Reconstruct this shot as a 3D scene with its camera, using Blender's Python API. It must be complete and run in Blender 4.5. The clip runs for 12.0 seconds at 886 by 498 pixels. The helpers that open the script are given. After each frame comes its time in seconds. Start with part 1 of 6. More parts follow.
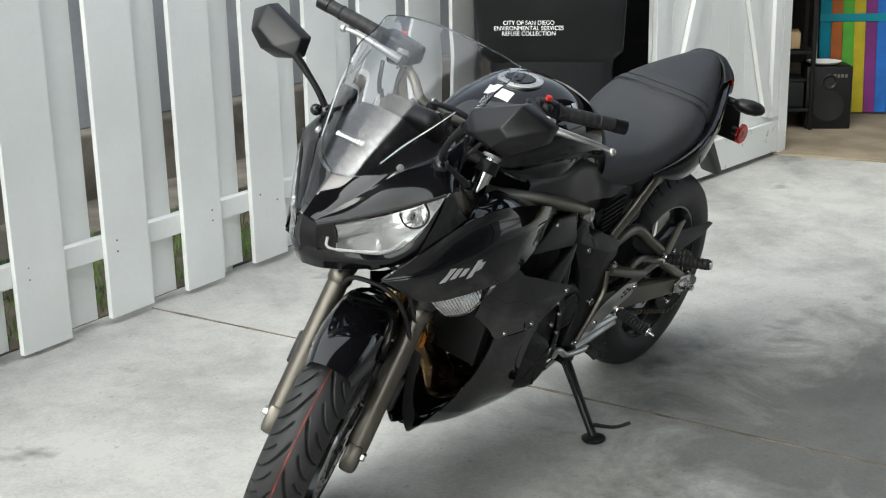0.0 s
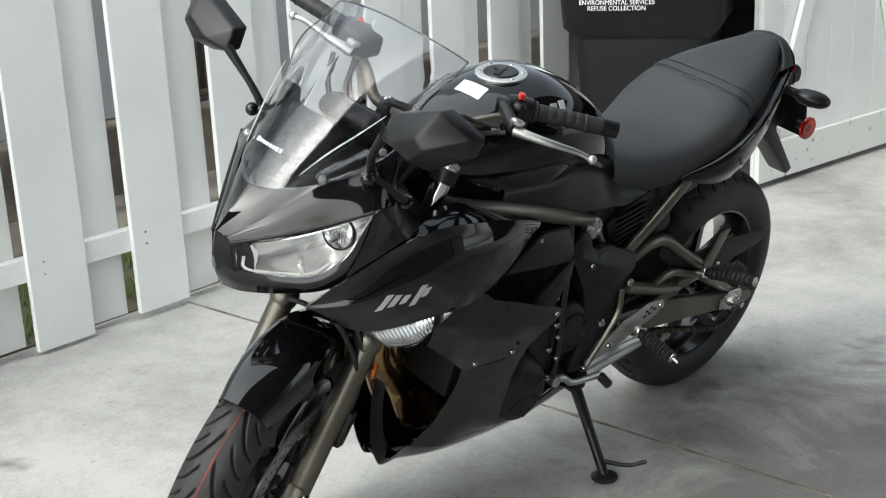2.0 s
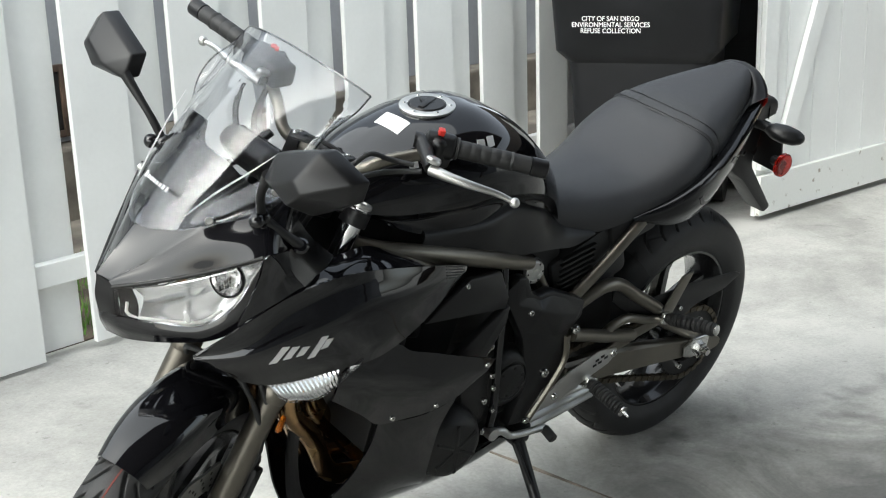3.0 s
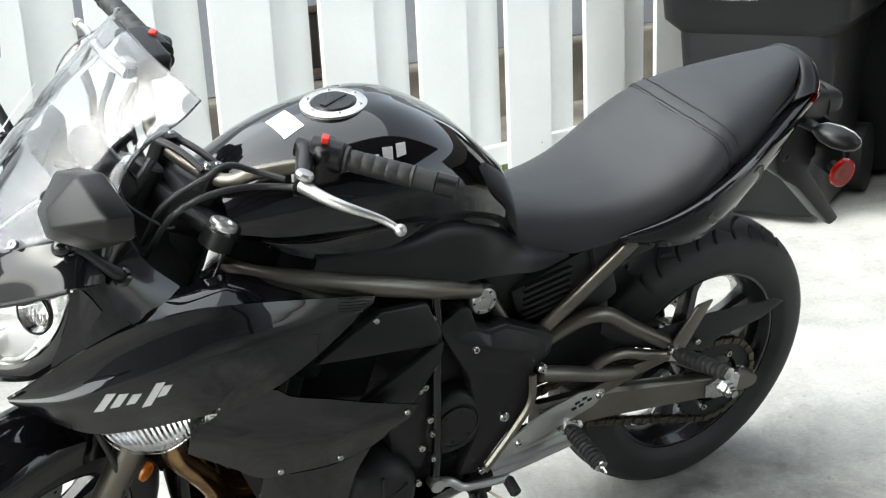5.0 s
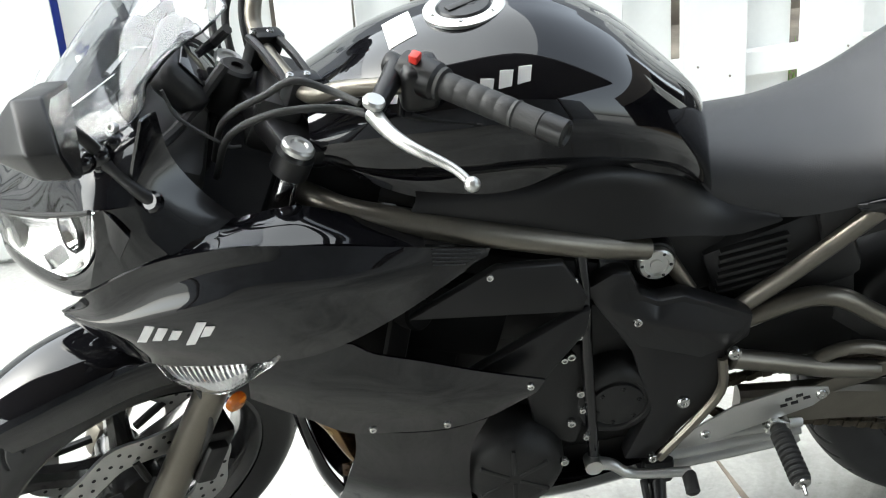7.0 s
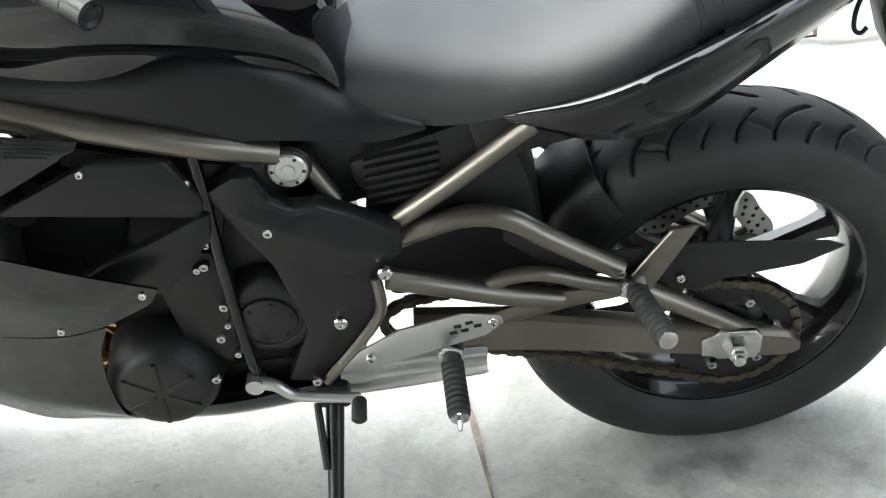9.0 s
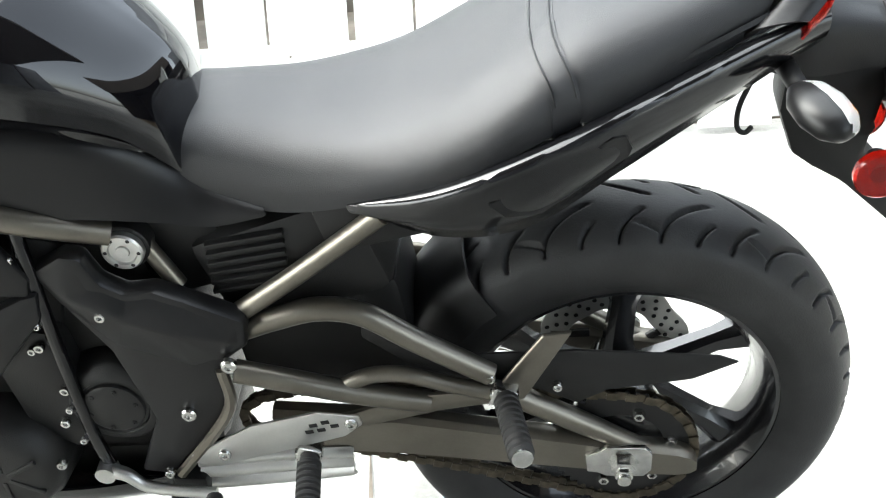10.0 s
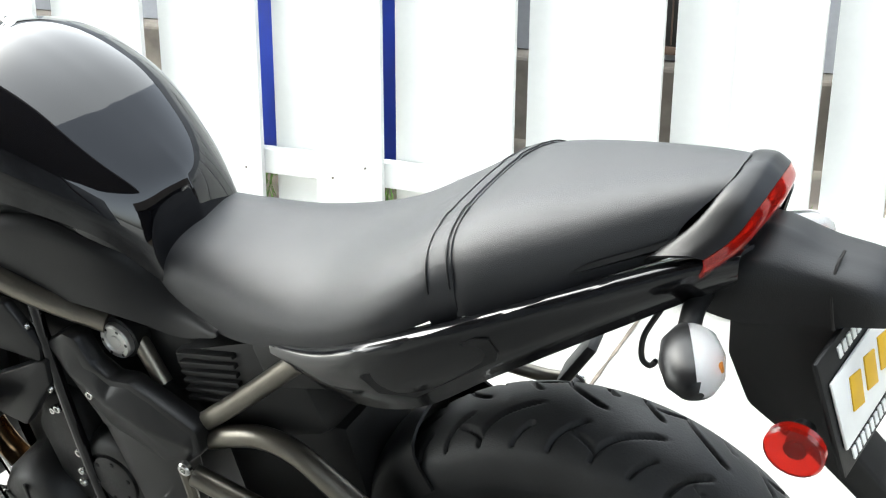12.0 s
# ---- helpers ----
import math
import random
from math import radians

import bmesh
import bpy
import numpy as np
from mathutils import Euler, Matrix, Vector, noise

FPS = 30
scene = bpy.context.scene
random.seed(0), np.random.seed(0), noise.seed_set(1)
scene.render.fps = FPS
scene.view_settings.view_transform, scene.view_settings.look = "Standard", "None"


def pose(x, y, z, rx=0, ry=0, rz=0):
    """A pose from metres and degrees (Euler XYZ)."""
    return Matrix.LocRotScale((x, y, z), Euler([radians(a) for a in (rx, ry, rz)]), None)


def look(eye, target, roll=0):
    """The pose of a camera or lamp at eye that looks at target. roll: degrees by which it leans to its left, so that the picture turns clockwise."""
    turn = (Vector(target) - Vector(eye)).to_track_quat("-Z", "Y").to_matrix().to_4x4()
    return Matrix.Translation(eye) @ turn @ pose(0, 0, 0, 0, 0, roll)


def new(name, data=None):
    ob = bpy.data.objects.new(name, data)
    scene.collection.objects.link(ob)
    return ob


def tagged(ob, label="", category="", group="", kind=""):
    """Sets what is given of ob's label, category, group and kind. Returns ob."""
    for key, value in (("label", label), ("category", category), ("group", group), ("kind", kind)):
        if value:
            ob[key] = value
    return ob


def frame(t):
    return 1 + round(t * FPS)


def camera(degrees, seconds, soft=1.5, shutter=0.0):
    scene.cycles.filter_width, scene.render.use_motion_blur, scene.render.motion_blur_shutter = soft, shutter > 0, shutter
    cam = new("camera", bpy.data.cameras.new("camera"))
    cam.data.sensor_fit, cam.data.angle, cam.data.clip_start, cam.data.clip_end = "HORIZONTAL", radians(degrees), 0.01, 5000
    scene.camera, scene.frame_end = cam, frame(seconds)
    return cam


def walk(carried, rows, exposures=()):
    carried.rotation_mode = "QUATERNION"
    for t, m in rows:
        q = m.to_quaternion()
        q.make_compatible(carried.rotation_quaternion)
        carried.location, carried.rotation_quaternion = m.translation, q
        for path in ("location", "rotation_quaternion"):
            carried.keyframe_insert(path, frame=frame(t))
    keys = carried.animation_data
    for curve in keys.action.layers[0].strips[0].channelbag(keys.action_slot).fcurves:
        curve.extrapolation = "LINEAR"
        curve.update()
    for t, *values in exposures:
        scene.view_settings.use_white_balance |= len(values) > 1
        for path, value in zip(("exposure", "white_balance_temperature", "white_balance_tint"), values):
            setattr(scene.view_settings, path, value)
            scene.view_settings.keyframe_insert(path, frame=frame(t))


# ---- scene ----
# the camera and its walk
cam = camera(38.72, 12.0, soft=1.15)
PATH = [
    (0, (-2.346, -2.317, 1.430), (-1.023, -0.915, 0.897), -1.2),
    (0.5, (-2.209, -2.290, 1.428), (-0.953, -0.822, 0.910), -1.4),
    (1, (-2.097, -2.280, 1.435), (-0.806, -0.844, 0.914), -1.8),
    (1.5, (-1.968, -2.308, 1.429), (-0.782, -0.791, 0.889), -3.3),
    (2, (-1.743, -2.334, 1.423), (-0.655, -0.758, 0.847), -2.5),
    (2.5, (-1.587, -2.326, 1.415), (-0.539, -0.727, 0.827), -1.5),
    (2.7, (-1.531, -2.318, 1.417), (-0.476, -0.710, 0.867), -1.9),
    (4.3, (-0.949, -2.262, 1.421), (-0.169, -0.526, 0.806), -1.8),
    (4.5, (-0.889, -2.254, 1.420), (-0.132, -0.512, 0.793), -1.7),
    (5, (-0.756, -2.191, 1.404), (-0.044, -0.424, 0.792), -2.8),
    (5.5, (-0.589, -2.122, 1.408), (0.101, -0.358, 0.764), -2.9),
    (6, (-0.449, -2.035, 1.398), (0.105, -0.221, 0.764), -4.2),
    (6.5, (-0.259, -1.955, 1.392), (-0.101, -0.103, 0.654), -3.7),
    (6.7, (-0.209, -1.934, 1.397), (-0.231, -0.088, 0.626), -4.7),
    (8.3, (0.188, -1.780, 1.338), (0.036, -0.007, 0.426), -4.4),
    (8.5, (0.256, -1.773, 1.311), (0.100, -0.004, 0.391), -4.2),
    (9, (0.429, -1.738, 1.291), (0.242, 0.021, 0.358), -3.0),
    (9.5, (0.568, -1.674, 1.269), (0.397, 0.085, 0.331), -3.1),
    (10, (0.709, -1.562, 1.277), (0.377, 0.212, 0.416), -2.1),
    (10.5, (0.847, -1.464, 1.308), (0.267, 0.297, 0.559), -1.9),
    (11, (1.067, -1.401, 1.314), (0.127, 0.196, 0.563), -0.3),
    (11.5, (1.220, -1.355, 1.307), (0.098, 0.163, 0.647), -1.7),
    (12, (1.343, -1.243, 1.320), (0.207, 0.256, 0.639), 0.3),
]
EXPOSURES = [(t, stops, 6400, 4) for t, stops in ((0, 1.30), (1.5, 1.36), (2.7, 1.5), (4.5, 2.05), (6.5, 2.3), (8.5, 2.82), (10.0, 3.10), (12.0, 2.68))]
walk(cam, [(t, look(eye, target, roll)) for t, eye, target, roll in PATH], EXPOSURES)

# world, sun and exposure
SUN_TO = Vector((-0.80, -0.12, 0.80)).normalized()
world = bpy.data.worlds.new("world")
scene.world = world
world.use_nodes = True
wn, wl = world.node_tree.nodes, world.node_tree.links
sky = wn.new("ShaderNodeTexSky")
sky.sky_type, sky.sun_disc = "NISHITA", False
sky.sun_elevation = math.asin(SUN_TO.z)
sky.sun_rotation = math.atan2(SUN_TO.x, SUN_TO.y)
sky.dust_density, sky.air_density, sky.ozone_density = 3.0, 1.0, 1.0
wn["Background"].inputs["Strength"].default_value = 0.15
haze = wn.new("ShaderNodeHueSaturation")
haze.inputs["Saturation"].default_value = 0.35
wl.new(sky.outputs[0], haze.inputs["Color"])
wl.new(haze.outputs[0], wn["Background"].inputs["Color"])
sun = new("sun", bpy.data.lights.new("sun", "SUN"))
sun.data.energy, sun.data.angle, sun.data.color = 1.3, radians(135), (1.0, 0.985, 0.97)
sun.rotation_euler = SUN_TO.to_track_quat("Z", "Y").to_euler()


# materials
def mat(name, color, rough=0.5, metal=0.0, vary=0.15, scale=8.0, fine=120.0, bump=0.0, coat=0.0, spec=0.5, rvary=0.1, per_piece=0.0, alt=None, low=0.4, high=0.7):
    """A surface with two scales of variation, a fine relief and optional clear coat."""
    m = bpy.data.materials.new(name)
    m.use_nodes = True
    n, k = m.node_tree.nodes, m.node_tree.links
    b = n["Principled BSDF"]
    tc = n.new("ShaderNodeTexCoord")
    big, small = n.new("ShaderNodeTexNoise"), n.new("ShaderNodeTexNoise")
    for tex, sc, det in ((big, scale, 5), (small, fine, 3)):
        tex.inputs["Scale"].default_value, tex.inputs["Detail"].default_value = sc, det
        k.new(tc.outputs["Object"], tex.inputs["Vector"])
    ramp = n.new("ShaderNodeMapRange")
    ramp.inputs["From Min"].default_value, ramp.inputs["From Max"].default_value = low, high
    k.new(big.outputs["Fac"], ramp.inputs["Value"])
    mix = n.new("ShaderNodeMix")
    mix.data_type = "RGBA"
    dark = alt or tuple(c * (1 - 2 * vary) for c in color)
    mix.inputs["A"].default_value, mix.inputs["B"].default_value = (*dark, 1), (*color, 1)
    k.new(ramp.outputs[0], mix.inputs["Factor"])
    hsv = n.new("ShaderNodeHueSaturation")
    val = n.new("ShaderNodeMapRange")
    val.inputs["To Min"].default_value, val.inputs["To Max"].default_value = 1 - vary * 0.6, 1 + vary * 0.6
    k.new(small.outputs["Fac"], val.inputs["Value"])
    last = val.outputs[0]
    if per_piece:
        info, pr, mul = n.new("ShaderNodeObjectInfo"), n.new("ShaderNodeMapRange"), n.new("ShaderNodeMath")
        pr.inputs["To Min"].default_value, pr.inputs["To Max"].default_value = 1 - per_piece, 1 + per_piece
        k.new(info.outputs["Random"], pr.inputs["Value"])
        mul.operation = "MULTIPLY"
        k.new(pr.outputs[0], mul.inputs[0]), k.new(last, mul.inputs[1])
        last = mul.outputs[0]
    k.new(last, hsv.inputs["Value"]), k.new(mix.outputs["Result"], hsv.inputs["Color"])
    k.new(hsv.outputs[0], b.inputs["Base Color"])
    rr = n.new("ShaderNodeMapRange")
    rr.inputs["To Min"].default_value, rr.inputs["To Max"].default_value = max(0.02, rough - rvary), min(1, rough + rvary)
    k.new(big.outputs["Fac"], rr.inputs["Value"]), k.new(rr.outputs[0], b.inputs["Roughness"])
    b.inputs["Metallic"].default_value, b.inputs["Coat Weight"].default_value = metal, coat
    b.inputs["Coat Roughness"].default_value, b.inputs["Specular IOR Level"].default_value = 0.03, spec
    if bump:
        bp = n.new("ShaderNodeBump")
        bp.inputs["Strength"].default_value, bp.inputs["Distance"].default_value = bump, 0.002
        k.new(small.outputs["Fac"], bp.inputs["Height"]), k.new(bp.outputs[0], b.inputs["Normal"])
    return m


def concrete(name):
    """Old driveway concrete: pale ground with broad dark oil and water stains, pits and fine grit."""
    m = bpy.data.materials.new(name)
    m.use_nodes = True
    n, k = m.node_tree.nodes, m.node_tree.links
    b = n["Principled BSDF"]
    tc = n.new("ShaderNodeTexCoord")

    def noise(scale, detail, rough=0.5, warp=0.0):
        t = n.new("ShaderNodeTexNoise")
        t.inputs["Scale"].default_value, t.inputs["Detail"].default_value = scale, detail
        t.inputs["Roughness"].default_value, t.inputs["Distortion"].default_value = rough, warp
        k.new(tc.outputs["Object"], t.inputs["Vector"])
        return t.outputs["Fac"]

    def span(value, lo, hi, to_lo, to_hi):
        r = n.new("ShaderNodeMapRange")
        for key, v in (("From Min", lo), ("From Max", hi), ("To Min", to_lo), ("To Max", to_hi)):
            r.inputs[key].default_value = v
        k.new(value, r.inputs["Value"])
        return r.outputs[0]

    def times(a, c):
        q = n.new("ShaderNodeMath")
        q.operation = "MULTIPLY"
        k.new(a, q.inputs[0]), k.new(c, q.inputs[1])
        return q.outputs[0]

    blotch = span(noise(1.1, 6, 0.62, 0.6), 0.33, 0.56, 0.62, 1.0)
    cloud = span(noise(5.0, 8, 0.72, 0.25), 0.34, 0.62, 0.82, 1.05)
    oil = span(noise(2.3, 4, 0.6, 0.3), 0.63, 0.74, 1.0, 0.45)
    grit = noise(95, 6, 0.75)
    pits = span(noise(38, 3, 0.6), 0.66, 0.74, 1.0, 0.72)
    # shade beside the motorcycle, with ragged stains, painted into the concrete colour
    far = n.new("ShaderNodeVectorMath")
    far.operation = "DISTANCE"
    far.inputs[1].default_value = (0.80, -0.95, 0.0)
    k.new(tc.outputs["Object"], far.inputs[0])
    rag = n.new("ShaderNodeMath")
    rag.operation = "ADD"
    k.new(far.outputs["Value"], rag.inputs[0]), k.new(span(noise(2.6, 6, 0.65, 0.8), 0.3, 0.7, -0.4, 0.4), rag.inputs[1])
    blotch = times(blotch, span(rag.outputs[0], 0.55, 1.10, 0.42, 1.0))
    value = times(times(times(blotch, cloud), times(oil, span(grit, 0.3, 0.7, 0.86, 1.12))), pits)
    mix = n.new("ShaderNodeMix")
    mix.data_type = "RGBA"
    mix.inputs["A"].default_value, mix.inputs["B"].default_value = (0.0, 0.0, 0.0, 1), (0.435, 0.430, 0.402, 1)
    k.new(value, mix.inputs["Factor"])
    k.new(mix.outputs["Result"], b.inputs["Base Color"])
    k.new(span(blotch, 0.5, 1.0, 0.7, 0.9), b.inputs["Roughness"])
    bp = n.new("ShaderNodeBump")
    bp.inputs["Strength"].default_value, bp.inputs["Distance"].default_value = 0.35, 0.002
    k.new(grit, bp.inputs["Height"]), k.new(bp.outputs[0], b.inputs["Normal"])
    return m


M = {}
M["gloss"] = mat("gloss_black_paint", (0.004, 0.004, 0.005), 0.05, 0, 0.1, 5, 300, coat=0.95, rvary=0.02, spec=0.05)
M["nose"] = mat("pearl_black_paint", (0.006, 0.006, 0.0075), 0.12, 0, 0.1, 5, 300, coat=0.5, rvary=0.02, spec=0.12)
M["tail"] = mat("black_tail_paint", (0.005, 0.005, 0.0058), 0.16, 0, 0.1, 5, 300, coat=0.25, rvary=0.03, spec=0.4)
M["satin"] = mat("satin_black_plastic", (0.008, 0.008, 0.0086), 0.36, 0, 0.15, 9, 500, bump=0.05, spec=0.32)
M["matte"] = mat("matte_black_plastic", (0.009, 0.009, 0.0093), 0.5, 0, 0.2, 12, 600, bump=0.15, spec=0.35)
# matte black darkened further: shade of the inner parts put into the colour
M["inner_shade"] = mat("shade_darkened_plastic", (0.004, 0.004, 0.0042), 0.7, 0, 0.2, 12, 600, spec=0.12)
# the frame's paint again, darkened for the shade on the fork legs
M["fork"] = mat("shaded_fork_paint", (0.150, 0.137, 0.115), 0.36, 0.85, 0.12, 10, 300, bump=0.05)
M["vinyl"] = mat("black_vinyl", (0.017, 0.0175, 0.0195), 0.42, 0, 0.12, 6, 1100, bump=0.35, spec=0.48)
M["rubber"] = mat("tyre_rubber", (0.026, 0.026, 0.0265), 0.55, 0, 0.25, 14, 400, bump=0.2, spec=0.4)
M["grip"] = mat("grip_rubber", (0.013, 0.013, 0.013), 0.6, 0, 0.2, 20, 500, bump=0.2)
M["frame"] = mat("titanium_painted_steel", (0.20, 0.185, 0.155), 0.34, 0.85, 0.12, 10, 300, bump=0.05)
M["alu"] = mat("brushed_aluminium", (0.55, 0.55, 0.53), 0.36, 0.9, 0.08, 14, 260, bump=0.06)
M["steel"] = mat("zinc_plated_steel", (0.62, 0.62, 0.6), 0.22, 1.0, 0.12, 60, 300)
M["chrome"] = mat("polished_steel", (0.75, 0.75, 0.75), 0.1, 1.0, 0.06, 30, 200)
M["gold"] = mat("heated_exhaust_pipe", (0.55, 0.37, 0.16), 0.26, 1.0, 0.2, 14, 90, alt=(0.26, 0.16, 0.09))
M["engine"] = mat("black_engine_casting", (0.014, 0.014, 0.014), 0.42, 0.2, 0.2, 25, 700, bump=0.3, spec=0.4)
M["rim"] = mat("black_cast_wheel", (0.012, 0.012, 0.013), 0.2, 0.2, 0.1, 12, 200, coat=0.4)
M["chain"] = mat("oily_chain_steel", (0.14, 0.12, 0.09), 0.4, 0.9, 0.25, 60, 300)
M["reflector"] = mat("bright_lamp_reflector", (0.93, 0.93, 0.93), 0.16, 0.75, 0.04, 40, 200)
M["white_paint"] = mat("white_painted_wood", (0.78, 0.79, 0.77), 0.5, 0, 0.05, 2.2, 60, bump=0.12, per_piece=0.03)
M["red_plastic"] = mat("red_plastic", (0.6, 0.03, 0.02), 0.35, 0, 0.1)
M["sticker"] = mat("white_paper_sticker", (0.85, 0.85, 0.82), 0.55, 0, 0.04)
M["silver"] = mat("silver_decal", (0.62, 0.62, 0.62), 0.35, 0.6, 0.05)
M["bin"] = mat("black_bin_plastic", (0.012, 0.0125, 0.014), 0.45, 0, 0.2, 5, 200, bump=0.1, spec=0.25)
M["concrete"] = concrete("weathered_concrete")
M["stucco"] = mat("grey_stucco", (0.36, 0.37, 0.39), 0.9, 0, 0.15, 1.6, 45, bump=0.8)


def clear(name, color, ior=1.45, rough=0.02, trans=1.0):
    m = bpy.data.materials.new(name)
    m.use_nodes = True
    b = m.node_tree.nodes["Principled BSDF"]
    b.inputs["Base Color"].default_value = (*color, 1)
    b.inputs["Transmission Weight"].default_value, b.inputs["Roughness"].default_value, b.inputs["IOR"].default_value = trans, rough, ior
    return m


M["screen"] = clear("tinted_screen", (0.80, 0.81, 0.835), 1.33, 0.012)
M["screen_rim"] = clear("screen_rim", (0.45, 0.46, 0.48), 1.3, 0.1)
M["frost"] = clear("ribbed_clear_plastic", (0.95, 0.95, 0.95), 1.3, 0.3, 0.6)
M["lens"] = clear("clear_lamp_lens", (0.99, 0.99, 0.99), 1.2, 0.01)
M["amber"] = clear("amber_plastic", (0.9, 0.28, 0.02), 1.4, 0.15, 0.7)
M["redlens"] = clear("red_lamp_lens", (0.62, 0.018, 0.010), 1.45, 0.08, 0.75)


# mesh helpers
def part(name, bm, material, parent=None, label="", smooth=True, xf=None):
    me = bpy.data.meshes.new(name)
    if xf:
        bmesh.ops.transform(bm, matrix=xf, verts=bm.verts)
    bm.to_mesh(me)
    bm.free()
    me.materials.append(material)
    if smooth:
        me.shade_smooth()
        me.set_sharp_from_angle(angle=radians(38))
    ob = new(name, me)
    ob.parent = parent
    if label:
        ob["label"] = label
    return ob


def spline(points, n):
    """n points along a smooth curve through the control points, evenly by length."""
    p = np.array(points, float)
    if len(p) == 2:
        return p[0] + (p[1] - p[0]) * np.linspace(0, 1, n)[:, None]
    ext = np.vstack([2 * p[0] - p[1], p, 2 * p[-1] - p[-2]])
    out = []
    for a, b, c, d in zip(ext[:-3], ext[1:-2], ext[2:-1], ext[3:]):
        for t in np.linspace(0, 1, 12, endpoint=False):
            out.append(0.5 * (2 * b + (c - a) * t + (2 * a - 5 * b + 4 * c - d) * t * t + (3 * b - a - 3 * c + d) * t ** 3))
    out = np.array(out + [p[-1]])
    far = np.r_[0, np.cumsum(np.linalg.norm(np.diff(out, axis=0), axis=1))]
    at = np.linspace(0, far[-1], n)
    return np.stack([np.interp(at, far, out[:, k]) for k in range(3)], 1)


def sheet(curves, n=24, m=12, straight=False):
    """A grid of points through several curves that lie side by side."""
    rows = np.stack([spline(c, n) for c in curves])
    if straight:
        return np.stack([np.stack([np.interp(np.linspace(0, len(curves) - 1, m), range(len(curves)), rows[:, i, k]) for k in range(3)], 1) for i in range(n)])
    return np.stack([spline(rows[:, i], m) for i in range(n)])


def skin(bm, grid, thick=0.004, flip=False, mirror=False):
    """A panel of real thickness from a grid of points."""
    g = np.array(grid)
    if mirror:
        g = g * (1, -1, 1)
        flip = not flip
    n, m = g.shape[:2]
    du, dv = np.gradient(g, axis=0), np.gradient(g, axis=1)
    nor = np.cross(du, dv)
    nor /= np.linalg.norm(nor, axis=2, keepdims=True) + 1e-9
    if flip:
        nor = -nor
    outer = [[bm.verts.new(v) for v in row] for row in g]
    inner = [[bm.verts.new(v) for v in row] for row in g - nor * thick]

    def quad(a, b, c, d):
        bm.faces.new((a, b, c, d) if not flip else (d, c, b, a))

    for i in range(n - 1):
        for j in range(m - 1):
            quad(outer[i][j], outer[i + 1][j], outer[i + 1][j + 1], outer[i][j + 1])
            quad(inner[i][j + 1], inner[i + 1][j + 1], inner[i + 1][j], inner[i][j])
    rim = [(i, 0) for i in range(n)] + [(n - 1, j) for j in range(1, m)] + [(i, m - 1) for i in range(n - 2, -1, -1)] + [(0, j) for j in range(m - 2, 0, -1)]
    for (a, b), (c, d) in zip(rim, rim[1:] + rim[:1]):
        quad(outer[c][d], outer[a][b], inner[a][b], inner[c][d])
    return bm


def tube(bm, points, r, seg=12, n=None, caps=True):
    """A round bar or pipe along a smooth curve; r may be a list."""
    p = spline(points, n or max(2, 6 * (len(points) - 1)) if len(points) > 2 else 2)
    rad = np.interp(np.linspace(0, 1, len(p)), np.linspace(0, 1, len(r)), r) if isinstance(r, (list, tuple)) else np.full(len(p), r)
    tan = np.gradient(p, axis=0)
    up = Vector((0.13, 0.31, 0.94))
    rings = []
    for c, t, q in zip(p, tan, rad):
        t = Vector(t).normalized()
        a = t.cross(up)
        if a.length < 0.1:
            a = t.cross(Vector((1, 0, 0)))
        a.normalize()
        b = t.cross(a)
        up = a.cross(t)
        rings.append([bm.verts.new(Vector(c) + (a * math.cos(k * 2 * math.pi / seg) + b * math.sin(k * 2 * math.pi / seg)) * q) for k in range(seg)])
    for x, y in zip(rings, rings[1:]):
        for k in range(seg):
            bm.faces.new((x[k], x[(k + 1) % seg], y[(k + 1) % seg], y[k]))
    if caps:
        bm.faces.new(rings[0][::-1]), bm.faces.new(rings[-1])
    return bm


def lathe(bm, profile, center, axis=(0, 1, 0), seg=48, closed=False):
    """Turns a profile of (along, radius) about an axis."""
    ax = Vector(axis).normalized()
    a = ax.cross(Vector((0.0, 0.0, 1.0)))
    if a.length < 0.1:
        a = ax.cross(Vector((1, 0, 0)))
    a.normalize()
    b = ax.cross(a)
    rings = []
    for h, r in profile:
        rings.append([bm.verts.new(Vector(center) + ax * h + (a * math.cos(k * 2 * math.pi / seg) + b * math.sin(k * 2 * math.pi / seg)) * max(r, 1e-4)) for k in range(seg)])
    pairs = list(zip(rings, rings[1:])) + ([(rings[-1], rings[0])] if closed else [])
    for x, y in pairs:
        for k in range(seg):
            bm.faces.new((x[k], x[(k + 1) % seg], y[(k + 1) % seg], y[k]))
    if not closed:
        bm.faces.new(rings[0][::-1]), bm.faces.new(rings[-1])
    bmesh.ops.recalc_face_normals(bm, faces=bm.faces)
    return bm


def slab(bm, outline, y0, y1, bevel=0.002, tilt=None, segs=2):
    """A plate cut to an outline of (x, z), between two offsets y; tilt adds to y as a function of (x, z)."""
    at = tilt or (lambda x, z: 0.0)
    vs = [bm.verts.new((x, y0 + at(x, z), z)) for x, z in outline]
    f0 = bm.faces.new(vs)
    got = bmesh.ops.extrude_face_region(bm, geom=[f0])
    top = [v for v in got["geom"] if isinstance(v, bmesh.types.BMVert)]
    for v in top:
        v.co.y += y1 - y0
    bmesh.ops.recalc_face_normals(bm, faces=bm.faces)
    if bevel:
        bmesh.ops.bevel(bm, geom=list(bm.edges), offset=bevel, segments=segs, affect="EDGES", clamp_overlap=True, profile=0.5)
    return bm


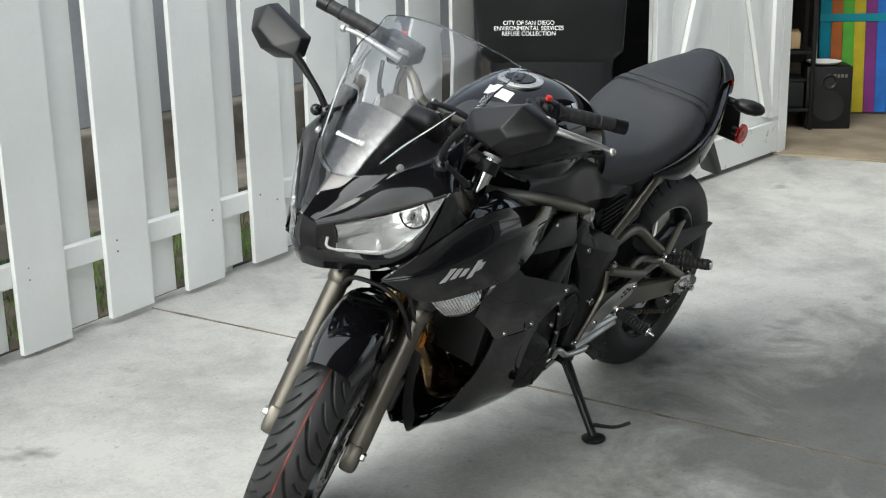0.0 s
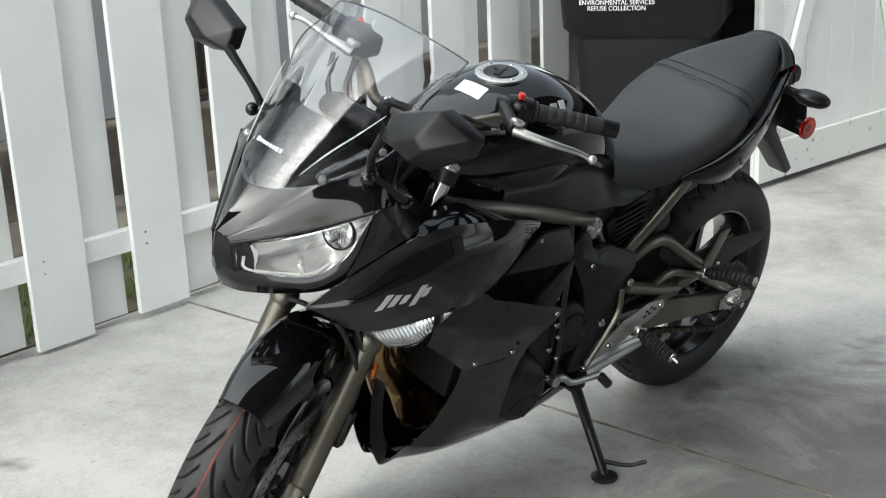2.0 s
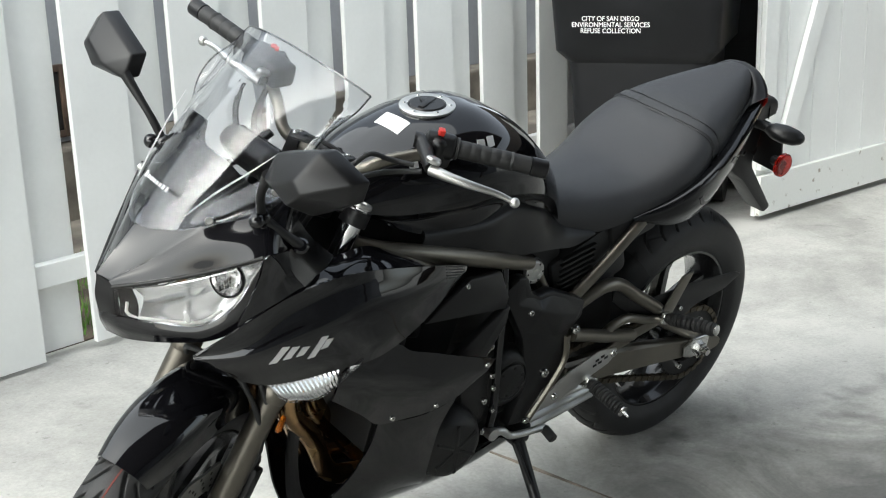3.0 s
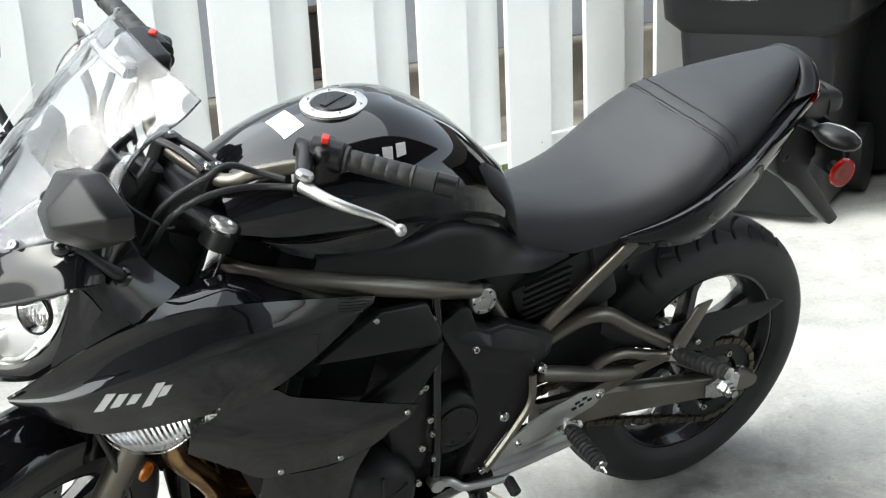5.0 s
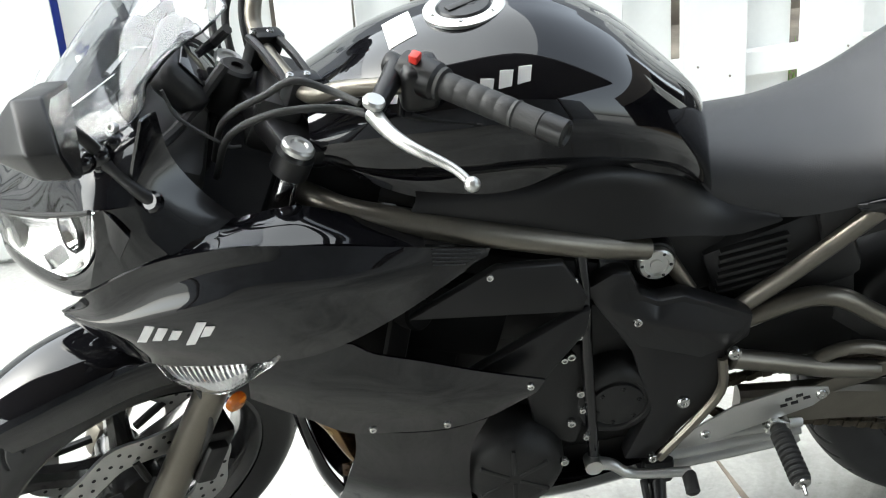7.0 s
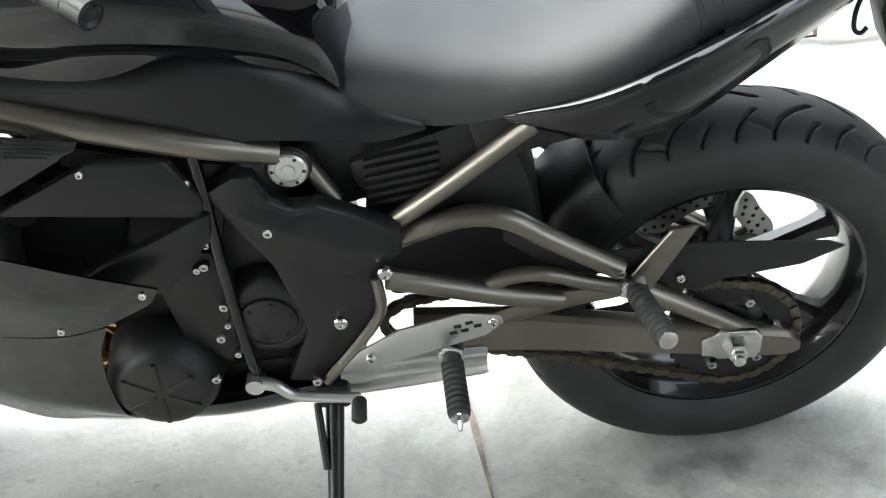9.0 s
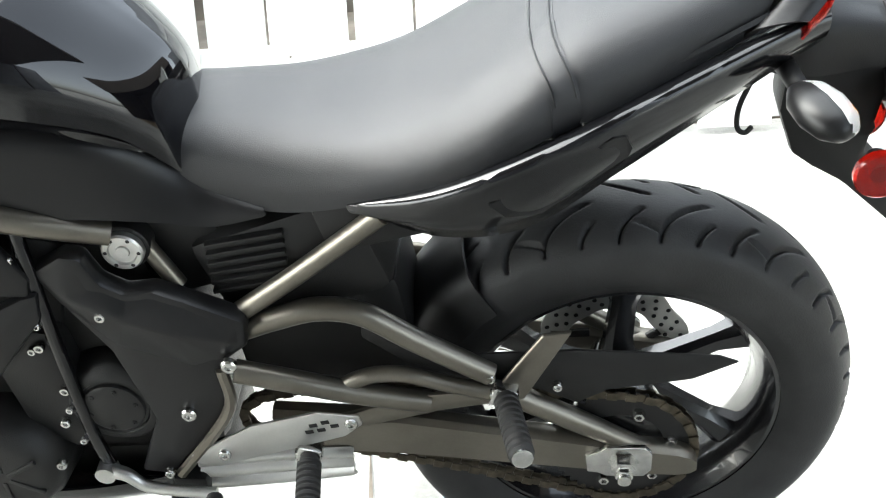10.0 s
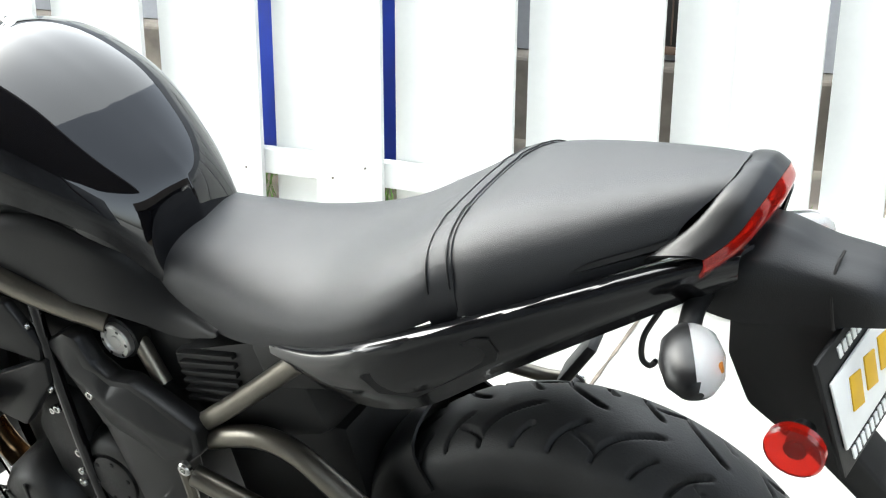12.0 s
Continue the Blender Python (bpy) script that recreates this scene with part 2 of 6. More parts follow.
def block(bm, center, size, rot=(0, 0, 0), bevel=0.003, segs=2):
    got = bmesh.ops.create_cube(bm, size=1.0)
    m = Matrix.LocRotScale(Vector(center), Euler([radians(a) for a in rot]), Vector(size))
    bmesh.ops.transform(bm, matrix=m, verts=got["verts"])
    if bevel:
        edges = list({e for v in got["verts"] for e in v.link_edges})
        bmesh.ops.bevel(bm, geom=edges, offset=bevel, segments=segs, affect="EDGES", clamp_overlap=True, profile=0.5)
    return bm


def bolt(bm, p, axis, r=0.008, h=0.005, hexed=False):
    """A flanged screw head with a recess."""
    ax = Vector(axis).normalized()
    lathe(bm, [(-0.004, r * 1.0), (h * 0.5, r), (h, r * 0.8), (h, r * 0.45), (h * 0.45, r * 0.4), (h * 0.45, 0.0001)], p, ax, 6 if hexed else 16)
    return bm


BM = bmesh.new

# the setting
GROUND = 0.018
P0, DIR = Vector((-0.688, 1.427, 0)), Vector((math.cos(radians(14.95)), math.sin(radians(14.95)), 0))
FENCE_YAW = math.degrees(math.atan2(DIR.y, DIR.x))
FENCE = Matrix.Translation(P0) @ Matrix.Rotation(radians(FENCE_YAW), 4, "Z")

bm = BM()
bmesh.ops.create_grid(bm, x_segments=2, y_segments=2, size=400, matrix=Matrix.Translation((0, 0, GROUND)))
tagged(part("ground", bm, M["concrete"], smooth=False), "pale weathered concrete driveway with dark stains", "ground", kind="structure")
M["joint"] = mat("rusty_joint_filler", (0.27, 0.225, 0.18), 0.9, 0, 0.3, 12, 90, bump=0.3)
bm = BM()
cuts = spline([(-0.115, 1.60, 0), (0.02, 1.05, 0), (0.13, 0.60, 0), (0.25, 0.15, 0), (0.40, -0.55, 0), (0.75, -2.2, 0)], 60)
wob = np.array([(random.uniform(-0.003, 0.003), 0, 0) for _ in cuts])
g = np.stack([cuts + wob + (-0.0038, 0, GROUND + 0.003), cuts - wob + (0.0038, 0, GROUND + 0.003)], 1)
tagged(part("ground_joint", skin(bm, g, 0.003), M["joint"], smooth=False), "rusty brown joint between the concrete slabs", "joint", kind="structure")

fence = tagged(new("fence"), "white-painted board fence with boards on both faces", "fence")
fence.matrix_world = FENCE
PITCH, WIDE = 0.3894, 0.207
for k in range(-14, 8):
    for back in (0, 1):
        bm = BM()
        low = GROUND + random.uniform(0.012, 0.03)
        wide = 0.157 if back else WIDE
        if back and k == 4:
            wide = 0.175
        at = k * PITCH + (0.225 if back else 0) + wide / 2
        block(bm, (at + random.uniform(-0.002, 0.002), 0.010 + back * 0.062, (low + 1.75) / 2), (wide, 0.02, 1.75 - low), (random.uniform(-0.2, 0.2), random.uniform(-0.2, 0.2), 0), 0.002)
        part("board", bm, M["white_paint"], fence, smooth=False)
for z in (0.295, 1.55):
    bm = BM()
    block(bm, (-1.2, 0.041, z), (8.8, 0.04, 0.075), bevel=0.003)
    part("rail", bm, M["white_paint"], fence, smooth=False)
for k in (-13, -8, -3, 2, 6):
    bm = BM()
    block(bm, (k * PITCH + 0.30, 0.128, 0.86), (0.09, 0.09, 1.72), bevel=0.004)
    part("fence_post", bm, M["white_paint"], fence, smooth=False)
for k in range(-6, 7):
    for z in (0.275, 0.315):
        bm = BM()
        bolt(bm, (k * PITCH + WIDE * random.choice((0.25, 0.75)), -0.0005, z), (0, -1, 0), 0.0035, 0.001)
        part("nail_head", bm, M["frame"], fence)

# gate leaf with braces
gate = tagged(new("gate"), "white-painted plank gate with diagonal braces, standing open", "gate")
gate.matrix_world = Matrix.Translation((2.435, 1.30, 0)) @ Matrix.Rotation(radians(6.8), 4, "Z")
M["peeling"] = mat("peeling_white_paint", (0.72, 0.73, 0.70), 0.6, 0, 0.08, 26, 80, bump=0.3, alt=(0.30, 0.27, 0.22), low=0.28, high=0.36)
for k in range(7):
    bm = BM()
    block(bm, (0.096 + 0.192 * k, 0.012, 0.93), (0.189, 0.02, 1.78), bevel=0.002)
    part("plank", bm, M["white_paint"], gate, smooth=False)
for x0, z0, x1, z1, w, name in ((0.0, 0.13, 1.345, 0.13, 0.17, "bottom_rail"), (0.0, 1.70, 1.345, 1.70, 0.12, "top_rail"), (0.14, 0.27, 0.66, 1.60, 0.085, "brace"), (1.22, 0.27, 0.70, 1.60, 0.085, "brace"), (0.045, 0.24, 0.045, 1.62, 0.09, "stile"), (1.30, 0.24, 1.30, 1.62, 0.09, "stile")):
    bm = BM()
    d = math.hypot(x1 - x0, z1 - z0)
    proud = 0.002 if name == "brace" else 0.0
    block(bm, ((x0 + x1) / 2, -0.0125 - proud, (z0 + z1) / 2), (d, 0.025, w), (0, -math.degrees(math.atan2(z1 - z0, x1 - x0)), 0), 0.003)
    part(name, bm, M["peeling"] if name == "bottom_rail" else M["white_paint"], gate, smooth=False)
bm = BM()
block(bm, (1.42, 0.03, 1.0), (0.10, 0.10, 2.0), bevel=0.004)
part("gate_post", bm, M["white_paint"], gate, smooth=False)


# refuse bins
def refuse_bin(x, y, yaw, material, label, group="refuse bins"):
    b = tagged(new("refuse_bin"), label, "bin", group)
    b.matrix_world = Matrix.Translation((x, y, GROUND)) @ Matrix.Rotation(radians(yaw), 4, "Z") @ Matrix.Diagonal((1.06, 1.06, 1.13, 1))
    bm = BM()
    rings = []
    for z, w, d in ((0.03, 0.44, 0.52), (0.05, 0.46, 0.54), (0.60, 0.53, 0.60), (0.615, 0.53, 0.60), (0.66, 0.62, 0.68), (0.98, 0.66, 0.74), (0.985, 0.70, 0.78), (1.02, 0.70, 0.78)):
        ring = []
        for cx, cy, a0 in ((1, 1, 0), (-1, 1, 90), (-1, -1, 180), (1, -1, 270)):
            for a in (0, 30, 60, 90):
                q = radians(a0 + a)
                ring.append(bm.verts.new((cx * (w / 2 - 0.05) + 0.05 * math.cos(q), cy * (d / 2 - 0.05) + 0.05 * math.sin(q), z)))
        rings.append(ring)
    for p, q in zip(rings, rings[1:]):
        for i in range(16):
            bm.faces.new((p[i], p[(i + 1) % 16], q[(i + 1) % 16], q[i]))
    bm.faces.new(rings[0][::-1]), bm.faces.new(rings[-1])
    part("bin_body", bm, material, b)
    bm = BM()
    block(bm, (0, 0.01, 1.045), (0.72, 0.82, 0.045), (3, 0, 0), 0.02, 3)
    part("bin_lid", bm, material, b)
    for sx in (-1, 1):
        bm = BM()
        lathe(bm, [(-0.03, 0.10), (-0.03, 0.12), (0.03, 0.12), (0.03, 0.10)], (sx * 0.25, 0.27, 0.12), (1, 0, 0), 28)
        part("bin_wheel", bm, M["rubber"], b)
    bm = BM()
    tube(bm, [(-0.25, 0.42, 0.99), (0.25, 0.42, 0.99)], 0.015, 10)
    part("bin_handle", bm, material, b)
    return b


def lettering(parent, lines, size, at, gap, material, name="lettering"):
    """Words on the front of a bin, with the built-in font turned to mesh."""
    for k, text in enumerate(lines):
        cu = bpy.data.curves.new(name, "FONT")
        cu.body, cu.size, cu.align_x, cu.extrude = text, size, "CENTER", 0.0008
        tmp = bpy.data.objects.new("tmp", cu)
        scene.collection.objects.link(tmp)
        me = bpy.data.meshes.new_from_object(tmp.evaluated_get(bpy.context.evaluated_depsgraph_get()))
        bpy.data.objects.remove(tmp)
        me.transform(Matrix.Translation((at[0], at[1], at[2] - k * gap)) @ Matrix.Rotation(radians(86.5), 4, "X"))
        me.materials.append(material)
        ob = new(name, me)
        ob.parent = parent


bin_a = refuse_bin(2.20, 1.70, -52, M["bin"], "black wheeled refuse bin with white lettering")
lettering(bin_a, ["CITY OF SAN DIEGO", "ENVIRONMENTAL SERVICES", "REFUSE COLLECTION"], 0.0235, (-0.085, -0.363, 0.770), 0.021, M["sticker"])
bin_b = refuse_bin(2.86, 2.02, -30, M["bin"], "black wheeled refuse bin beside the gate")
for k in range(5):
    bm = BM()
    block(bm, (-0.20 + 0.018 * k, -0.352, 0.74), (0.012, 0.004, 0.026), (-3, 0, 0), 0.001)
    part("lettering_bar", bm, M["sticker"], bin_b)
M["blue_bin"] = mat("blue_bin_plastic", (0.015, 0.05, 0.42), 0.4, 0, 0.12, 5, 200)
blue = refuse_bin(-1.72, 2.18, 0, M["blue_bin"], "blue wheeled recycling bin behind the fence")
for dx, w in ((-0.10, 0.05), (0.1, 0.06), (0.16, 0.02)):
    bm = BM()
    block(bm, (dx, -0.347, 0.80), (w, 0.004, 0.03), (-3, 0, 0), 0.001)
    part("lettering_bar", bm, M["sticker"], blue)

# the neighbour's side of the fence
bm = BM()
block(bm, (-2.0, 1.66, 1.75), (16, 0.16, 2.75), bevel=0)
tagged(part("wall_back", bm, M["stucco"], xf=FENCE, smooth=False), "grey stucco house wall behind the fence", "wall", kind="structure")
M["foundation"] = mat("stained_foundation", (0.30, 0.27, 0.22), 0.9, 0, 0.2, 3.0, 50, bump=0.5, alt=(0.10, 0.085, 0.07))
bm = BM()
block(bm, (-2.0, 1.60, 0.19), (16, 0.30, 0.36), bevel=0.015)
tagged(part("trim_foundation", bm, M["foundation"], xf=FENCE, smooth=False), "stained concrete house foundation ledge", "foundation", kind="structure")
M["dark"] = mat("dark_vent", (0.02, 0.018, 0.016), 0.9, 0, 0.2)
M["old_wood"] = mat("old_brown_wood", (0.12, 0.075, 0.05), 0.8, 0, 0.25, 10, 60, bump=0.4)
for x in (-3.6, -1.5, 0.35, 1.15, 2.1):
    vent = tagged(new("wall_vent"), "dark crawl-space vent in a brown wooden frame", "vent", "wall vents")
    vent.matrix_world = FENCE @ Matrix.Translation((x, 1.575, 0.56))
    bm = BM()
    block(bm, (0, 0.0, 0), (0.30, 0.02, 0.26), bevel=0.002)
    part("vent_backing", bm, M["dark"], vent)
    for dx, dz, w, h in ((-0.16, 0, 0.03, 0.32), (0.16, 0, 0.03, 0.32), (0, 0.145, 0.29, 0.03), (0, -0.145, 0.29, 0.03)):
        bm = BM()
        block(bm, (dx, -0.008, dz), (w, 0.03, h), bevel=0.003)
        part("vent_frame", bm, M["old_wood"], vent)
    for k in range(6):
        bm = BM()
        block(bm, (-0.11 + 0.044 * k, -0.012, 0), (0.006, 0.006, 0.25), bevel=0.001)
        part("vent_slat", bm, M["old_wood"], vent)
M["soil"] = mat("bare_soil", (0.14, 0.11, 0.08), 0.95, 0, 0.3, 6, 80, bump=0.7)
bm = BM()
block(bm, (-2.0, 1.22, GROUND + 0.012), (16, 0.5, 0.03), bevel=0.006)
tagged(part("path_slab", bm, M["foundation"], xf=FENCE, smooth=False), "narrow concrete path along the house", "path", kind="structure")
M["grass"] = mat("lawn_grass", (0.12, 0.30, 0.03), 0.6, 0, 0.3, 5, 40, alt=(0.07, 0.16, 0.02))
rng = np.random.default_rng(4)
n = 9000
px, py = rng.uniform(-4.5, 3.0, n), rng.uniform(0.12, 0.93, n)
h, a, lean = rng.uniform(0.03, 0.085, n), rng.uniform(0, 2 * math.pi, n), rng.uniform(-0.03, 0.03, (n, 2))
w = np.stack([np.cos(a), np.sin(a)], 1) * 0.0035
base = np.stack([px, py], 1)
v = np.zeros((n, 3, 3))
v[:, 0, :2], v[:, 1, :2], v[:, 2, :2] = base - w, base + w, base + lean
v[:, :2, 2], v[:, 2, 2] = GROUND, GROUND + h
me = bpy.data.meshes.new("grass")
me.from_pydata(v.reshape(-1, 3).tolist(), [], np.arange(3 * n).reshape(-1, 3).tolist())
me.transform(FENCE)
me.materials.append(M["grass"])
tagged(new("grass", me), "strip of green lawn grass behind the fence", "grass", kind="stuff")
bm = BM()
block(bm, (-2.0, 0.53, GROUND - 0.004), (16, 0.86, 0.02), bevel=0)
tagged(part("soil", bm, M["soil"], xf=FENCE, smooth=False), "bare brown soil under the grass", "soil", kind="structure")

# the garage beyond the gate
M["dust_floor"] = mat("dusty_garage_floor", (0.33, 0.27, 0.19), 0.9, 0, 0.2, 3, 60, bump=0.5, alt=(0.20, 0.16, 0.11))
# the gloom inside the garage is put into this near-black wall colour
M["garage_wall"] = mat("gloom_dark_garage_wall", (0.045, 0.038, 0.032), 0.9, 0, 0.2, 2, 50)
GAR = Matrix.Translation((3.76, 1.49, 0)) @ Matrix.Rotation(radians(-71), 4, "Z")
bm = BM()
block(bm, (1.4, 2.0, GROUND), (5.2, 4.0, 0.024), bevel=0.004)
tagged(part("floor", bm, M["dust_floor"], xf=GAR, smooth=False), "dusty tan garage floor", "floor", kind="structure")
# the last block is unseen, added above the opening to cut light inside
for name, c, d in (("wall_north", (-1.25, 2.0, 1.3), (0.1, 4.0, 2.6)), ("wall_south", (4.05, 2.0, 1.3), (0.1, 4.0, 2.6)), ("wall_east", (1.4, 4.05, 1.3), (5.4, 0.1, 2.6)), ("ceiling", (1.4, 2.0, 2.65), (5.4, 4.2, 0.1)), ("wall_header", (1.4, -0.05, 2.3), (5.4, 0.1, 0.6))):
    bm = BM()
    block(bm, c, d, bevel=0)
    tagged(part(name, bm, M["garage_wall"], xf=GAR, smooth=False), "gloom-darkened garage " + name.split("_")[0], name.split("_")[0], kind="structure")
M["card"] = mat("brown_cardboard", (0.32, 0.22, 0.12), 0.8, 0, 0.12, 6, 60)
M["rack"] = mat("black_steel_rack", (0.008, 0.008, 0.008), 0.5, 0.0, 0.1, spec=0.25)
VIEW = -50


def at_view(x, y):
    return Matrix.Translation((x - 0.06, y + 0.055, GROUND + 0.012)) @ Matrix.Rotation(radians(VIEW), 4, "Z")


rack = tagged(new("storage_rack"), "black steel storage rack holding boxes", "rack")
rack.matrix_world = at_view(4.58, 1.90)
for sx in (-0.29, 0.22):
    for sy in (-0.16, 0.16):
        bm = BM()
        block(bm, (sx, sy, 0.8), (0.025, 0.025, 1.6), bevel=0.002)
        part("rack_post", bm, M["rack"], rack)
for z in (0.12, 0.47, 0.80, 1.2):
    bm = BM()
    block(bm, (-0.035, 0, z), (0.52, 0.34, 0.02), bevel=0.003)
    part("rack_shelf", bm, M["rack"], rack)
for x, z, w, h, rot in ((-0.15, 0.48, 0.2, 0.085, 4), (0.06, 0.48, 0.19, 0.095, -6), (-0.10, 0.577, 0.22, 0.06, 2), (0.02, 0.81, 0.2, 0.12, 8)):
    bx = tagged(new("cardboard_box"), "brown cardboard box on the storage rack", "box", "cardboard boxes")
    bx.matrix_world = at_view(4.58, 1.90) @ pose(x, 0, z + 0.0105, rz=rot)
    bm = BM()
    block(bm, (0, 0, h / 2), (w, 0.26, h), bevel=0.003)
    part("box_body", bm, M["card"], bx)
    bm = BM()
    block(bm, (0, 0, h + 0.0012), (0.03, 0.262, 0.002), bevel=0)
    part("box_tape", bm, M["dust_floor"], bx)
for x, z, w, h in ((-0.16, 0.13, 0.18, 0.2), (0.08, 0.13, 0.2, 0.16)):
    t = tagged(new("storage_tub"), "dark plastic storage tub on the lower shelf", "tub", "storage tubs")
    t.matrix_world = at_view(4.58, 1.90) @ pose(x, 0, z + 0.0005)
    bm = BM()
    block(bm, (0, 0, h / 2), (w, 0.28, h), bevel=0.012)
    part("tub_body", bm, M["bin"], t)
    bm = BM()
    block(bm, (0, 0, h + 0.008), (w + 0.012, 0.29, 0.016), bevel=0.005)
    part("tub_lid", bm, M["rack"], t)
spk = tagged(new("loudspeaker"), "black loudspeaker box on the garage floor", "loudspeaker")
spk.matrix_world = at_view(4.78, 1.64)
bm = BM()
block(bm, (0, 0, 0.19), (0.27, 0.25, 0.38), bevel=0.006)
part("speaker_cabinet", bm, M["rack"], spk)
for z, r in ((0.14, 0.095), (0.29, 0.045)):
    bm = BM()
    lathe(bm, [(0, r), (0.006, r), (0.008, r * 0.9), (-0.004, r * 0.5), (0.0, 0.0)], (0, -0.126, z), (0, -1, 0), 32)
    part("speaker_cone", bm, M["matte"], spk)
bm = BM()
for k in range(4):
    block(bm, (0.03 + 0.022 * k, -0.1265, 0.325), (0.015, 0.003, 0.02), bevel=0)
part("speaker_badge", bm, M["frame"], spk)
dish = tagged(part("dish", lathe(BM(), [(0, 0.05), (0.004, 0.075), (0.018, 0.105), (0.022, 0.105), (0.01, 0.07), (0.006, 0.0)], (0, 0, 0), (0, 0, 1), 32), M["sticker"]), "white dish lying on the loudspeaker", "dish")
dish.matrix_world = at_view(4.78, 1.64) @ pose(-0.02, 0, 0.3805)
chair = tagged(new("folding_beach_chair"), "folded beach chair in bright coloured stripes", "beach chair")
chair.matrix_world = at_view(5.28, 1.72) @ pose(0, 0, 0, rx=-8)
stripes = ((0.0, 0.25, 0.35), (0.45, 0.12, 0.02), (0.10, 0.42, 0.04), (0.55, 0.45, 0.02), (0.20, 0.03, 0.20), (0.02, 0.16, 0.55))
for k, c in enumerate(stripes):
    bm = BM()
    block(bm, (-0.19 + 0.072 * k, 0, 0.44), (0.071, 0.03, 0.86), bevel=0.004)
    part("fabric_stripe", bm, mat("striped_canvas", c, 0.8, 0, 0.12, 8, 200), chair)
for x in (-0.245, 0.245):
    bm = BM()
    tube(bm, [(x, 0.0, 0.01), (x, 0, 0.92)], 0.011, 10)
    part("chair_frame", bm, M["alu"], chair)
bm = BM()
block(bm, (0, -0.022, 0.62), (0.46, 0.012, 0.05), bevel=0.003)
part("chair_strap", bm, mat("teal_strap", (0.0, 0.28, 0.36), 0.7, 0, 0.1), chair)
cab = tagged(new("cabinet"), "tall blue storage cabinet in the garage", "cabinet")
cab.matrix_world = at_view(5.66, 1.62)
bm = BM()
block(bm, (0, 0.1, 0.6), (0.5, 0.4, 1.2), bevel=0.006)
M["blue_paint"] = mat("blue_paint", (0.01, 0.08, 0.42), 0.45, 0, 0.1)
part("cabinet_body", bm, M["blue_paint"], cab)
for sx in (-1, 1):
    bm = BM()
    block(bm, (sx * 0.122, -0.108, 0.6), (0.236, 0.016, 1.14), bevel=0.004)
    d = part("cabinet_door", bm, M["blue_paint"], cab)
    bm = BM()
    tube(bm, [(sx * 0.03, -0.118, 0.55), (sx * 0.03, -0.14, 0.57), (sx * 0.03, -0.14, 0.66), (sx * 0.03, -0.118, 0.68)], 0.006, 8)
    part("door_handle", bm, M["alu"], d)

# unseen wall and roof, added camera-side: they close the yard and shade it
M["siding"] = mat("brown_siding", (0.075, 0.06, 0.048), 0.8, 0, 0.15, 2, 40, bump=0.3)
bm = BM()
block(bm, (0.4, -5.35, 1.35), (9.0, 0.2, 2.66), bevel=0)
tagged(part("wall_near", bm, M["stucco"], smooth=False), "unseen grey stucco wall added for the near-side reflections", "wall", kind="structure")
bm = BM()
block(bm, (-0.2, -3.05, 2.62), (6.4, 4.36, 0.16), bevel=0)
tagged(part("roof_for_shade", bm, M["siding"], smooth=False), "unseen dark flat roof added to shade the near side", "roof", kind="structure")
for x in (-3.2, 2.8):
    bm = BM()
    block(bm, (x, -4.6, 1.28), (0.1, 0.1, 2.53), bevel=0.004)
    tagged(part("post_for_shade_roof", bm, M["siding"], smooth=False), "unseen dark post under the added shade roof", "post", kind="structure")

# the motorcycle, in its own axes: x to the rear, y to its right, z up
BIKE = new("motorcycle")
BIKE.matrix_world = Matrix.Translation((0, -0.026, 0)) @ Matrix.Rotation(radians(5.65), 4, "Z") @ Matrix.Rotation(radians(13.2), 4, "X")
tagged(BIKE, "black faired sport motorcycle leaning on its side stand", "motorcycle")
RAKE = Vector((0.4384, 0, 0.8988))
HEAD = Vector((-0.392, 0, 0.943))
STEER = Matrix.Translation(HEAD) @ Matrix.Rotation(radians(30), 4, RAKE) @ Matrix.Translation(-HEAD)
REAR, FRONT = Vector((0.6605, 0.0254, 0.335)), Vector((-0.772, 0, 0.316))
# the rear end follows a line that runs slightly to the right of the frame's own axis
TREND = 0.065
REAR_LINE = Matrix(((1, 0, 0, 0), (TREND, 1, 0, 0.1 * TREND), (0, 0, 1, 0), (0, 0, 0, 1)))
REAR_TURN = Matrix.Translation(REAR) @ Matrix.Rotation(math.atan(TREND), 4, "Z") @ Matrix.Translation(-REAR)


def surface(ob):
    """Finds the left face of a part: y at (x, z)."""
    from mathutils.bvhtree import BVHTree
    me = ob.data
    tree = BVHTree.FromPolygons([v.co[:] for v in me.vertices], [p.vertices[:] for p in me.polygons])

    def at(x, z, miss=-0.15):
        hit = tree.ray_cast(Vector((x, -1.5, z)), Vector((0, 1, 0)))
        return hit[0].y if hit[0] is not None else miss
    return at


def stamp(name, on, outline, material, parent, label="", thick=0.0012, lift=0.0006):
    """A thin mark on the left face of a panel."""
    at = surface(on)
    bm = BM()
    vs = [bm.verts.new((x, at(x, z) - lift, z)) for x, z in outline]
    f = bm.faces.new(vs)
    bmesh.ops.recalc_face_normals(bm, faces=[f])
    if f.normal.y > 0:
        f.normal_flip()
    got = bmesh.ops.extrude_face_region(bm, geom=[f])
    for v in got["geom"]:
        if isinstance(v, bmesh.types.BMVert):
            v.co.y -= thick
    return part(name, bm, material, parent, label, smooth=False)


def panel(name, curves, material, parent, label="", n=30, m=12, thick=0.004, both=True, flip=False):
    """A moulded panel on the left side and its twin on the right."""
    g = sheet(curves, n, m)
    left = part(name, skin(BM(), g, thick, flip), material, parent, label)
    if both:
        part(name, skin(BM(), g, thick, flip, mirror=True), material, parent, label)
    return left


